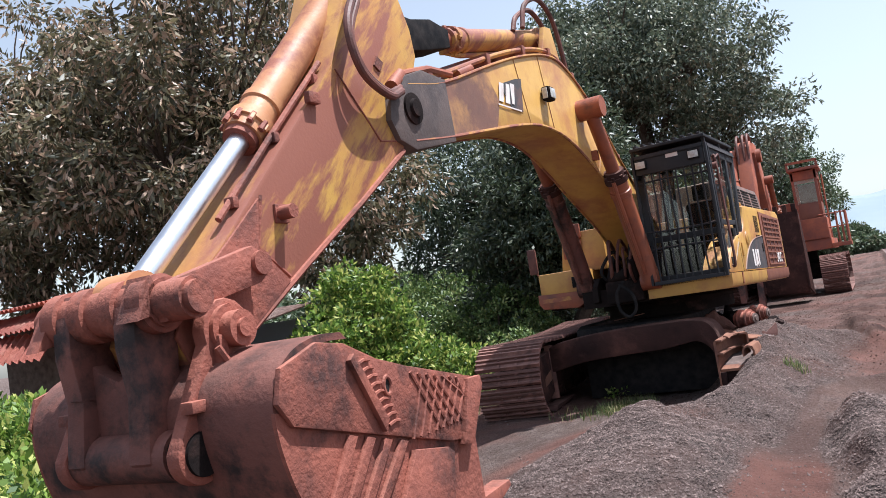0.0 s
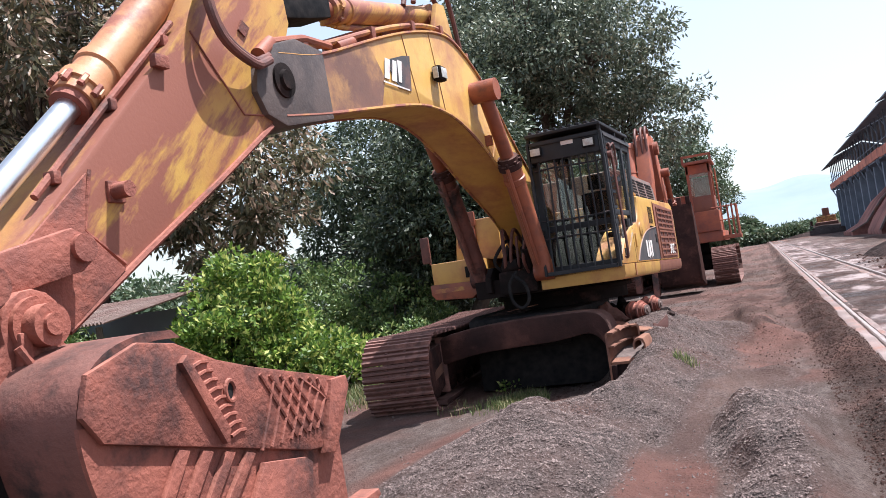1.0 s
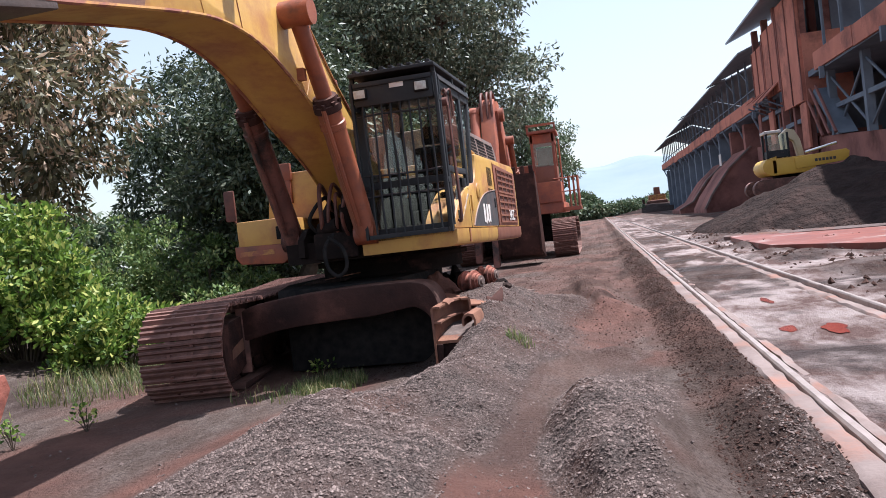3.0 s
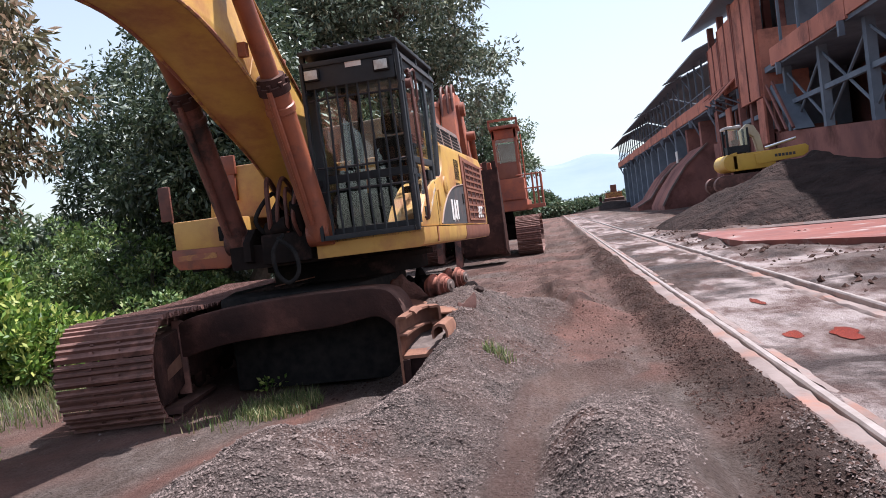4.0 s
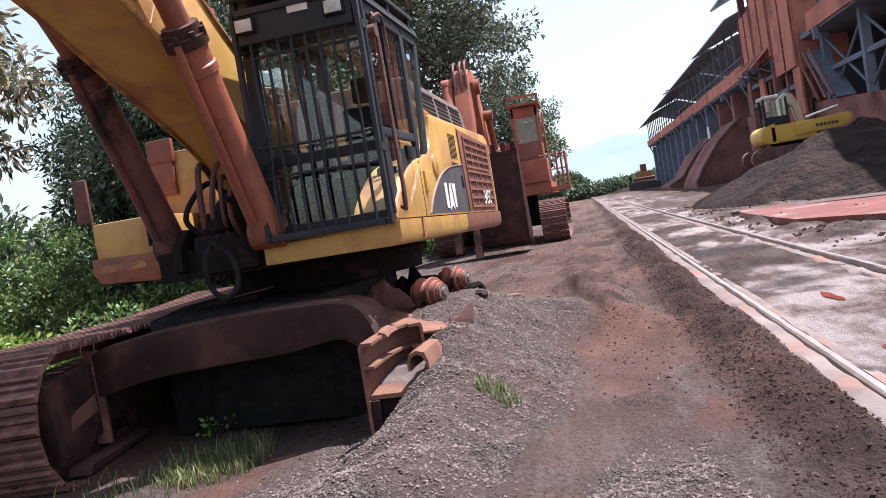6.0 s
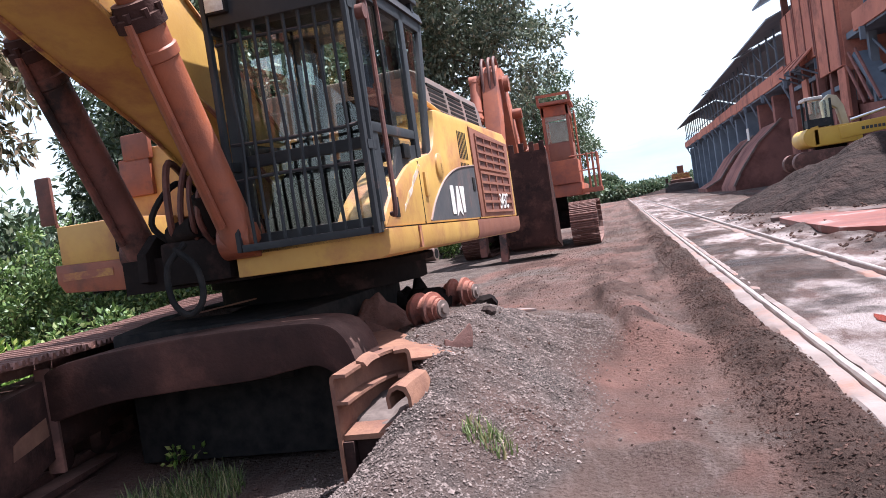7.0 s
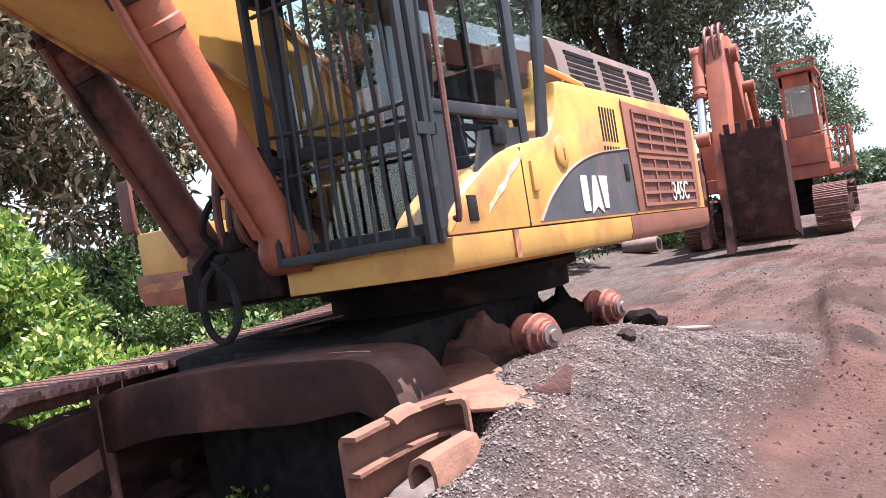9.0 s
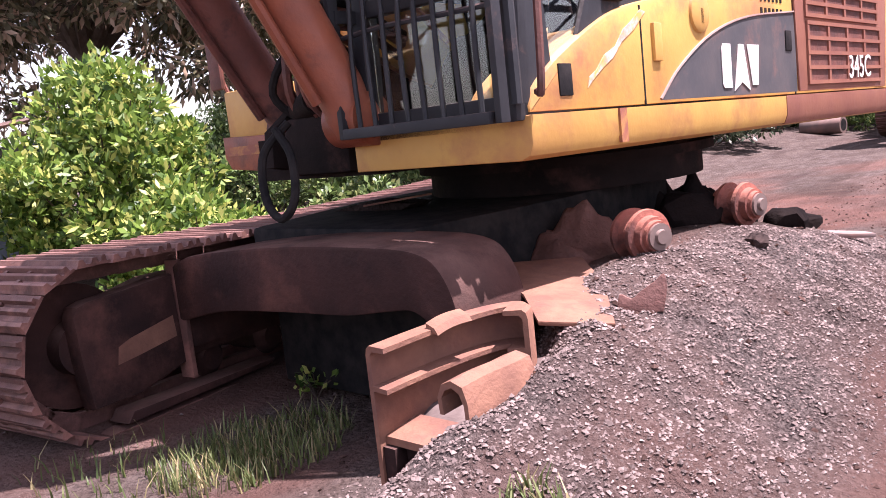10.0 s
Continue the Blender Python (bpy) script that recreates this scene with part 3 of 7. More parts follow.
# ---- railway track sunk in the yard ----
def worn_strip(bm, prof, rng, jitter, y0=-40.0, y1=320.0):
    """A long section along y whose corners wander a little, finely stepped where the walk passes."""
    ys = [y0, 0.0] + [0.22 * k + 2.0 for k in range(180)] + [42 + 3.0 * k for k in range(20)] + [y1]
    rings = []
    for y in ys:
        near = 1.0 if 0 < y < 110 else 0.0
        rings.append([bm.verts.new((a + near * rng.uniform(-1, 1) * jitter, y, h + near * rng.uniform(-1, 0.6) * jitter * (h > -0.05))) for a, h in prof])
    n = len(prof)
    for a, b in zip(rings, rings[1:]):
        for i in range(n):
            bm.faces.new((a[i], a[(i + 1) % n], b[(i + 1) % n], b[i]))
    bm.faces.new(rings[0]), bm.faces.new(rings[-1][::-1])
    bmesh.ops.recalc_face_normals(bm, faces=bm.faces[:])


def build_rail(x, name_label, sunk=0.0):
    rng = random.Random(int(x * 100))
    r = thing("rail", pose(x, 0, -0.14), name_label, "rail", "rails of the siding")
    bm = bmesh.new()
    worn_strip(bm, [(-0.035, -0.02), (0.035, -0.02), (0.035, 0.07), (0.022, 0.086), (-0.022, 0.086), (-0.035, 0.07)], rng, 0.003)
    part("rail_head", bm, RAIL_STEEL, r)
    bm = bmesh.new()
    worn_strip(bm, [(-0.23, -0.1), (-0.05, -0.1), (-0.05, 0.055 - sunk), (-0.075, 0.075 - sunk), (-0.18, 0.072 - sunk), (-0.215, 0.045 - sunk)], rng, 0.014)
    part("edge_beam", bm, CONCRETE, r, "dusty pale concrete edge, chipped")
    if not sunk:
        bm = bmesh.new()
        worn_strip(bm, [(0.09, -0.1), (0.20, -0.1), (0.19, 0.012), (0.15, 0.032), (0.10, 0.026)], rng, 0.014)
        part("guard_strip", bm, CONCRETE, r)
    return r


build_rail(1.25, "worn steel rail sunk beside a pale concrete edge")
build_rail(2.93, "worn steel rail sunk in muddy concrete", 0.045)
MUD_WATER = surf("red_mud_water", (0.22, 0.045, 0.032), (0.18, 0.035, 0.026), 3.0, 0.15, 0, 0.0)


def puddle(cx, cy, rx, ry, seed, name="puddle", label="shallow puddle of bright red muddy water"):
    rng = random.Random(seed)
    ph = [rng.uniform(0, 6.28) for _ in range(4)]
    bm = bmesh.new()
    vs = []
    for i in range(48):
        a = 2 * math.pi * i / 48
        k = 1 + 0.18 * math.sin(2 * a + ph[0]) + 0.12 * math.sin(3 * a + ph[1]) + 0.08 * math.sin(5 * a + ph[2]) + 0.05 * math.sin(9 * a + ph[3])
        vs.append(bm.verts.new((cx + rx * k * math.cos(a), cy + ry * k * math.sin(a), 0)))
    bm.faces.new(vs)
    ob = part(name, bm, MUD_WATER)
    ob.location.z = -0.130
    return tagged(ob, label, "puddle", "puddles", "structure")


puddle(1.78, 11.55, 0.075, 0.24, 1)
puddle(2.2, 11.35, 0.12, 0.34, 2)
puddle(2.05, 14.2, 0.06, 0.3, 5)
puddle(2.5, 10.2, 0.1, 0.3, 6)


# ---- the large crawler excavator ----
EX = pose(-3.0, 13.6, 0, 0, 0, -2.4)
ex = thing("crawler_excavator", EX, "large old yellow crawler excavator, rusty, standing derelict on gravel", "excavator")
SLOPE = -0.018


def leaning(bm):
    """The house sits a little lower at its rear."""
    for v in bm.verts:
        v.co.z += SLOPE * v.co.y
    return bm


def arc(cy, cz, r, a0, a1, n=8):
    return [(cy + r * math.cos(radians(a0 + (a1 - a0) * i / n)), cz + r * math.sin(radians(a0 + (a1 - a0) * i / n))) for i in range(n + 1)]


def flat_spline(pts, steps=5):
    return [(p.x, p.y) for p in spline([(a, b, 0) for a, b in pts], steps)]


def build_boom():
    top = flat_spline([(-7.75, 3.30), (-7.1, 3.42), (-6.06, 3.77), (-5.3, 4.00), (-4.6, 4.15), (-4.1, 4.15), (-3.5, 3.93), (-2.96, 3.58), (-2.45, 3.17), (-1.9, 2.80), (-1.2, 2.28), (-0.95, 1.95)], 4)
    low = flat_spline([(-0.98, 1.62), (-1.4, 1.78), (-2.0, 2.22), (-2.95, 2.66), (-3.69, 3.01), (-4.34, 3.22), (-4.99, 3.27), (-5.61, 3.20), (-6.43, 3.05), (-7.12, 2.92), (-7.75, 2.82)], 4)
    bm = bmesh.new()
    slab(bm, top + low, -0.29, 0.29, "x", 0.012)
    boom = part("boom", bm, YELLOW, ex, "long curved boom, faded yellow with dark stains")
    # flanges and weld seams along the edges
    for x in (-0.29, 0.29):
        bm = bmesh.new()
        s = 1 if x > 0 else -1
        tube(bm, [(x + 0.006 * s, a, b) for a, b in low], 0.018, 6)
        tube(bm, [(x + 0.006 * s, a, b - 0.01) for a, b in top], 0.016, 6)
        part("weld_seam", bm, YELLOW_WORN, boom)
    # nose casting
    nose = [(-7.10, 3.43), (-7.5, 3.45), (-7.85, 3.33), (-8.05, 3.12), (-8.08, 2.95), (-7.98, 2.80), (-7.75, 2.74), (-7.06, 2.88)]
    bm = bmesh.new()
    slab(bm, nose, -0.31, 0.31, "x", 0.02)
    part("nose_casting", bm, NOSE, boom, "dark dusty grey casting at the boom end")
    for x in (-1, 1):
        bm = bmesh.new()
        slab(bm, [(-6.15, 3.09), (-6.0, 3.4), (-6.25, 3.69), (-7.10, 3.41), (-7.06, 2.94)], 0.291 * x, 0.296 * x)
        part("stain_band", bm, BURNT, boom, "dark reddish burnt band")
    for x in (-1, 1):
        bm = bmesh.new()
        lathe(bm, (0.30 * x, -7.74, 3.08), (x, 0, 0), [(0, 0.13), (0.03, 0.13), (0.035, 0.08), (0.06, 0.07)], 24)
        part("nose_pin", bm, DARK_STEEL, boom)
    for a, b, c, d in ((-5.28, 3.26, -5.50, 3.95), (-4.62, 3.28, -4.80, 4.10), (-3.3, 2.86, -2.9, 3.50)):
        bm = bmesh.new()
        tube(bm, [(0.291, a, b), (0.291, c, d)], 0.007, 5)
        part("weld_line", bm, YELLOW_WORN, boom)
    # decal with a plain mark
    bm = bmesh.new()
    slab(bm, [(-5.72, 3.36), (-5.45, 3.36), (-5.38, 3.73), (-5.55, 3.70), (-5.95, 3.58)], 0.294, 0.298)
    part("decal", bm, DECAL, boom, "dark decal with a pale mark")
    bm = bmesh.new()
    slab(bm, [(-6.02, 3.40), (-5.92, 3.40), (-5.86, 3.60), (-5.96, 3.60)], 0.300, 0.304)
    slab(bm, [(-5.87, 3.40), (-5.77, 3.40), (-5.72, 3.61), (-5.80, 3.61)], 0.300, 0.304)
    slab(bm, [(-5.72, 3.41), (-5.66, 3.41), (-5.60, 3.63), (-5.70, 3.63)], 0.300, 0.304)
    slab(bm, [(-6.05, 3.355), (-5.5, 3.355), (-5.5, 3.37), (-6.05, 3.37)], 0.300, 0.304)
    part("pale_mark", bm, WHITE, boom)
    # work lamp and cylinder boss
    bm = bmesh.new()
    box(bm, 0.30, 0.40, -4.88, -4.70, 3.56, 3.72, 0.03)
    lamp = part("work_lamp", bm, DARK_STEEL, boom, "rusty work lamp with a clouded lens")
    bm = bmesh.new()
    box(bm, 0.32, 0.38, -4.895, -4.882, 3.58, 3.70, 0.005)
    box(bm, 0.402, 0.41, -4.86, -4.72, 3.585, 3.695, 0.004)
    part("lens", bm, LAMP_GLASS, lamp)
    bm = bmesh.new()
    rod(bm, (-0.60, -3.70, 3.60), (0.60, -3.70, 3.60), 0.13, seg=20)
    part("cylinder_boss", bm, ORANGE_STEEL, boom)
    # hydraulic pipes on the boom's back
    for k, x in enumerate((-0.2, -0.1, 0.16, 0.24)):
        bm = bmesh.new()
        tube(bm, [(x, a, b + 0.07) for a, b in top[1:-4]], 0.026, 8)
        part("hydraulic_pipe", bm, YELLOW_WORN if k % 2 else HOSE, boom)
    for a, b in top[3:-6:5]:
        bm = bmesh.new()
        box(bm, -0.27, 0.28, a - 0.04, a + 0.04, b - 0.01, b + 0.11, 0.01)
        part("pipe_clamp", bm, ORANGE_STEEL, boom)
    bm = bmesh.new()
    tube(bm, [(0.26, y, z) for y, z in ((-6.9, 3.52), (-7.3, 3.50), (-7.6, 3.42), (-7.8, 3.36))], 0.035, 8)
    rod(bm, (0.24, -6.75, 3.55), (0.24, -6.45, 3.66), 0.05)
    rod(bm, (0.24, -7.75, 3.38), (0.30, -8.0, 3.22), 0.055)
    part("hose_coupling", bm, ORANGE_STEEL, boom)
    # ribs under the boom's belly and stops
    bm = bmesh.new()
    box(bm, -0.36, 0.36, -3.5, -3.42, 3.0, 3.12)
    part("belly_plate", bm, ORANGE_STEEL, boom)
    return boom


def cylinder(name, base, head, eye, r, material, parent, label, rod_r=None):
    base, head, eye = Vector(base), Vector(head), Vector(eye)
    w = (head - base).normalized()
    bm = bmesh.new()
    n = (head - base).length
    lathe(bm, base, w, [(-0.02, r * 1.1), (0.08, r * 1.1), (0.10, r), (n - 0.31, r), (n - 0.30, r * 1.12), (n - 0.24, r * 1.12), (n - 0.23, r), (n - 0.10, r * 1.02)])
    c = part(name, bm, material, parent, label)
    bm = bmesh.new()
    lathe(bm, base, w, [(n - 0.11, r * 1.05), (n - 0.105, r * 1.2), (n - 0.03, r * 1.2), (n - 0.025, r * 1.05), (n + 0.05, r * 1.02), (n + 0.055, r * 0.7)])
    part("gland", bm, UNDER_STEEL if "boom" in name else material, c, "dark bolted gland")
    for k in range(8):
        bm = bmesh.new()
        q = Matrix.Rotation(k * math.pi / 4, 3, w) @ w.orthogonal().normalized()
        rod(bm, base + w * (n - 0.04) + q * r * 1.12, base + w * (n + 0.01) + q * r * 1.12, 0.022, seg=6)
        part("bolt", bm, UNDER_STEEL if "boom" in name else material, c)
    bm = bmesh.new()
    rod(bm, head, eye, rod_r or r * 0.6, seg=20)
    part("piston_rod", bm, CHROME if "bucket" in name else ORANGE_STEEL, c, "bright chrome rod" if "bucket" in name else "rusty rod")
    for p in (base, eye):
        bm = bmesh.new()
        rod(bm, p + Vector((-r * 0.95, 0, 0)), p + Vector((r * 0.95, 0, 0)), r * 1.05, seg=20)
        part("eye", bm, material, c)
    bm = bmesh.new()
    u = Vector((0.6, 0, 0.8)).cross(w).normalized() * 0.0 + Vector((0.0, -w.z, w.y)).normalized()
    side = u * (r * 1.25) * (1 if u.z < 0 else -1)
    tube(bm, [base + side + w * 0.2, base + side + w * 0.4, head + side - w * 0.2, head + side * 0.9 - w * 0.05], 0.028, 8)
    part("feed_pipe", bm, material, c)
    return c


def build_stick():
    outline = [(-8.30, 4.10), (-8.05, 4.35), (-7.80, 4.30), (-7.60, 4.02), (-7.50, 3.80), (-7.47, 3.58), (-7.56, 3.40), (-7.72, 3.20), (-7.72, 2.94), (-7.90, 2.72), (-8.58, 2.28), (-9.30, 1.84), (-9.88, 1.47), (-10.12, 1.34), (-10.33, 1.36), (-10.42, 1.52), (-10.33, 1.70), (-9.97, 2.02), (-9.37, 2.62), (-8.68, 3.30)]
    bm = bmesh.new()
    slab(bm, outline, -0.26, 0.26, "x", 0.015)
    st = part("stick", bm, YELLOW_WORN, ex, "dipper stick, yellow paint streaked with red dust and rust")
    for x in (-1, 1):
        bm = bmesh.new()
        tube(bm, [(0.265 * x, a, b) for a, b in ((-7.9, 2.73), (-8.58, 2.29), (-9.3, 1.85), (-9.88, 1.48))], 0.022, 6)
        part("edge_seam", bm, RED_STEEL, st)
        bm = bmesh.new()
        tube(bm, [(0.262 * x, a, b) for a, b in ((-8.66, 3.26), (-8.2, 2.78), (-7.98, 2.80))], 0.008, 6)
        part("weld_line", bm, RED_STEEL, st)
        bm = bmesh.new()
        tube(bm, [(0.262 * x, a, b) for a, b in ((-9.62, 2.30), (-9.70, 1.98), (-9.45, 1.80))], 0.012, 6)
        part("weld_line", bm, RED_STEEL, st)
        bm = bmesh.new()
        slab(bm, [(-9.66, 2.28), (-9.98, 2.0), (-10.33, 1.70), (-10.42, 1.52), (-10.33, 1.36), (-10.12, 1.34), (-9.88, 1.48), (-9.47, 1.77), (-9.72, 1.98)], 0.262 * x, 0.285 * x, "x", 0.006)
        part("tip_plate", bm, RED_STEEL, st)
        bm = bmesh.new()
        rod(bm, (0.26 * x, -9.47, 2.19), (0.38 * x, -9.47, 2.19), 0.045)
        box(bm, 0.26 * x - 0.02, 0.26 * x + 0.02, -9.52, -9.40, 2.13, 2.25, 0.008)
        part("boss", bm, RED_STEEL, st)
        bm = bmesh.new()
        box(bm, min(0.26 * x, 0.31 * x), max(0.26 * x, 0.31 * x), -9.06, -8.94, 2.95, 3.03, 0.008)
        part("bracket", bm, RED_STEEL, st)
        bm = bmesh.new()
        slab(bm, [(-8.15, 3.38), (-8.10, 3.46), (-8.02, 3.42), (-8.08, 3.34)], 0.262 * x, 0.275 * x)
        part("bracket", bm, RED_STEEL, st)
    # pipes down the stick's front
    for x in (-0.16, 0.17):
        bm = bmesh.new()
        tube(bm, [(x, -8.72, 3.32), (x, -9.4, 2.66), (x, -9.9, 2.16)], 0.022, 8)
        part("pipe", bm, RED_STEEL, st)
    for a, b in ((-8.8, 3.16), (-9.3, 2.69), (-9.75, 2.25)):
        bm = bmesh.new()
        box(bm, 0.13, 0.21, a - 0.05, a + 0.0, b - 0.02, b + 0.05, 0.01)
        part("pipe_clip", bm, RED_STEEL, st)
    # hoses looping from boom to stick
    for k, pts in enumerate((
            [(0.33, -8.35, 3.92), (0.40, -8.62, 3.55), (0.42, -8.55, 3.22), (0.40, -8.2, 3.10), (0.36, -7.95, 3.18)],
            [(0.30, -8.30, 3.86), (0.37, -8.56, 3.50), (0.38, -8.46, 3.24), (0.36, -8.15, 3.14), (0.33, -7.92, 3.22)])):
        bm = bmesh.new()
        tube(bm, spline(pts, 6), 0.032, 10)
        part("hose", bm, HOSE, st)
    return st


def build_linkage():
    lk = cylinder("bucket_cylinder", (0, -7.95, 4.25), (0, -9.38, 2.78), (0, -10.45, 1.76), 0.13, TAN_STEEL, ex, "faded orange bucket cylinder with a bright chrome rod", 0.07)
    bm = bmesh.new()
    w = (Vector((0, -9.38, 2.78)) - Vector((0, -7.95, 4.25))).normalized()
    for i in range(10):
        a = 2 * math.pi * i / 10
        u = Vector((math.cos(a) * 0.145, -math.sin(a) * 0.145 * w.z, math.sin(a) * 0.145 * w.y))
        rod(bm, Vector((0, -9.38, 2.78)) + u - w * 0.05, Vector((0, -9.38, 2.78)) + u + w * 0.03, 0.022, seg=6)
    rod(bm, (0, -9.38, 2.78), Vector((0, -9.38, 2.78)) + w * 0.10, 0.115, seg=20)
    part("gland_bolt", bm, RED_STEEL, lk)
    # power link: two arms joined by cross tubes
    link = new("power_link")
    link.parent = ex
    tagged(link, "heavy cast link, red with dust and dark grease")
    bm = bmesh.new()
    turned = [(0.0, 0.125)]
    for x in (0.06, 0.28, 0.52, 0.74):
        turned += [(x - 0.061, 0.125), (x - 0.055, 0.15), (x + 0.055, 0.15), (x + 0.061, 0.125)]
    lathe(bm, (-0.46, -10.52, 1.70), (1, 0, 0), turned[1:] + [(0.82, 0.125)], 24)
    part("upper_tube", bm, RED_STEEL, link)
    bm = bmesh.new()
    rod(bm, (-0.42, -10.52, 0.94), (0.34, -10.52, 0.94), 0.13, seg=24)
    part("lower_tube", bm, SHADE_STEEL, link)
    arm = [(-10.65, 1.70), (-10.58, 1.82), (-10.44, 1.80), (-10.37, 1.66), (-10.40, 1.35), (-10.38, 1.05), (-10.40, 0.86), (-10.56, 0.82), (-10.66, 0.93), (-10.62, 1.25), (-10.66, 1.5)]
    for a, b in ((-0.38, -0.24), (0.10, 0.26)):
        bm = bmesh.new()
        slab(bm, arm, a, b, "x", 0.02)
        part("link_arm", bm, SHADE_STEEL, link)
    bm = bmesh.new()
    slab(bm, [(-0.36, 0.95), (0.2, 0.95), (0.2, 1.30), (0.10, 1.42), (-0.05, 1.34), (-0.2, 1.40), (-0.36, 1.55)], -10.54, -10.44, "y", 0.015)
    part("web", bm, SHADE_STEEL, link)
    bm = bmesh.new()
    slab(bm, arc(-10.64, 1.16, 0.11, -90, 90) + [(-10.50, 1.27), (-10.50, 1.05)], -0.34, -0.24, "x", 0.01)
    part("lug", bm, SHADE_STEEL, link)
    # side links from stick to power link
    for x in (-1, 1):
        bm = bmesh.new()
        slab(bm, [(-10.58, 1.60), (-10.62, 1.70), (-10.54, 1.80), (-9.92, 1.97), (-9.82, 1.92), (-9.80, 1.82), (-9.88, 1.76)], 0.34 * x, 0.42 * x, "x", 0.012)
        part("side_link", bm, RED_STEEL, link)
        bm = bmesh.new()
        rod(bm, (0.30 * x, -10.52, 1.70), (0.56 * x, -10.52, 1.70), 0.105, seg=20)
        rod(bm, (0.56 * x, -10.52, 1.70), (0.60 * x, -10.52, 1.70), 0.085, seg=20)
        part("link_pin", bm, RED_STEEL, link)
        bm = bmesh.new()
        rod(bm, (0.26 * x, -9.88, 1.87), (0.45 * x, -9.88, 1.87), 0.07, seg=16)
        part("link_pin", bm, RED_STEEL, link)
    bm = bmesh.new()
    slab(bm, [(-10.70, 1.62), (-10.60, 1.84), (-10.5, 1.66)], 0.18, 0.36, "x", 0.01)
    part("stop_block", bm, RED_STEEL, link)
    bm = bmesh.new()
    slab(bm, [(-10.72, 1.55), (-10.60, 1.78), (-10.5, 1.60)], -0.53, -0.42, "x", 0.01)
    part("stop_block", bm, RED_STEEL, link)


def build_bucket():
    bk = new("bucket")
    bk.parent = ex
    tagged(bk, "wide rock bucket coated in red ore dust, wear bars welded on")
    shell = flat_spline([(-9.95, 1.42), (-10.15, 1.42), (-10.36, 1.36), (-10.50, 1.22), (-10.52, 1.0), (-10.42, 0.68), (-10.18, 0.32), (-9.82, 0.06), (-9.40, -0.05), (-8.95, 0.0), (-8.62, 0.12)], 5)
    inner = [(a + 0.05 * (1 if a < -9.6 else 0.2), b + (0.05 if b < 0.6 else -0.04)) for a, b in shell]
    bm = bmesh.new()
    slab(bm, shell + inner[::-1], -0.84, 0.96)
    part("shell", bm, SHADE_STEEL, bk, "greasy red bucket shell, darkened by shade put into its colour")
    # side plates: upper cheek and lower plate set inside it
    for x in (-0.88, 1):
        bm = bmesh.new()
        slab(bm, [(-10.48, 1.30), (-10.20, 1.39), (-9.98, 1.36), (-9.72, 1.25), (-9.43, 1.17), (-8.64, 0.99), (-8.68, 0.90), (-8.86, 0.64), (-9.05, 0.66), (-10.44, 1.02), (-10.53, 1.14)], 0.965 * x, 1.0 * x, "x", 0.01)
        part("cheek_plate", bm, RED_STEEL, bk)
        bm = bmesh.new()
        low = [(-8.72, 0.90)] + [(-8.70, 0.14)] + [q for q in shell[::-1] if q[1] < 1.12 and q[0] < -8.75 and not (q[0] > -10.2 and q[1] > 0.9)]
        slab(bm, low, 0.945 * x, 0.968 * x, "x")
        part("side_plate", bm, RED_STEEL, bk)
        for k in range(4):
            bm = bmesh.new()
            y = -10.10 + 0.15 * k
            slab(bm, [(y - 0.26, 0.46), (y - 0.20, 0.44), (y + 0.13, 0.88 - 0.04 * k), (y + 0.07, 0.90 - 0.04 * k)], 0.97 * x, 1.0 * x, "x", 0.006)
            part("wear_bar", bm, RED_STEEL, bk)
        bm = bmesh.new()
        slab(bm, [(-9.47, 0.70), (-9.12, 0.64), (-9.06, 0.60), (-9.14, 0.28), (-9.78, 0.30), (-9.70, 0.40)], 0.97 * x, 1.01 * x, "x", 0.008)
        part("wear_plate", bm, RED_STEEL, bk)
        bm = bmesh.new()
        slab(bm, [(-8.80, 1.00), (-8.64, 1.00), (-8.62, 0.94), (-8.84, 0.60), (-8.95, 0.62)], 0.985 * x, 1.03 * x, "x", 0.008)
        part("side_cutter", bm, RED_STEEL, bk)
        # hard-facing beads: a diagonal net and rungs beside a long bar
        rng = random.Random(6)
        for k in range(7):
            y = -9.42 + 0.085 * k
            for a, b in (((y, 1.13 - 0.2 * (y + 9.42)), (min(y + 0.26, -8.84), 0.76 if y < -9.1 else 0.9)), ((y + 0.12, 1.10 - 0.2 * (y + 9.42)), (y - 0.06, 0.76))):
                bm = bmesh.new()
                mid = [(1.003 * x, a[0] + (b[0] - a[0]) * q + rng.uniform(-0.006, 0.006), a[1] + (b[1] - a[1]) * q) for q in (0, 0.25, 0.5, 0.75, 1)]
                tube(bm, mid, 0.0095, 5)
                part("hard_facing", bm, RED_STEEL, bk)
        bm = bmesh.new()
        slab(bm, [(-9.99, 1.27), (-9.95, 1.30), (-9.72, 0.92), (-9.76, 0.86)], 1.0 * x, 1.035 * x, "x", 0.006)
        part("side_bar", bm, RED_STEEL, bk)
        for k in range(9):
            bm = bmesh.new()
            y = -9.90 + 0.026 * k
            tube(bm, [(1.004 * x, y, 1.24 - 0.045 * k), (1.004 * x, y + 0.06, 1.255 - 0.045 * k), (1.004 * x, y + 0.11, 1.25 - 0.045 * k)], 0.010, 5)
            part("rung_bead", bm, RED_STEEL, bk)
        bm = bmesh.new()
        n = 20
        ring = [(-9.66 + 0.035 * math.cos(2 * math.pi * i / n), 1.09 + 0.05 * math.sin(2 * math.pi * i / n)) for i in range(n)]
        tube(bm, [(1.006 * x, a, b) for a, b in ring + ring[:1]], 0.012, 6)
        part("eye_ring", bm, RED_STEEL, bk)
        bm = bmesh.new()
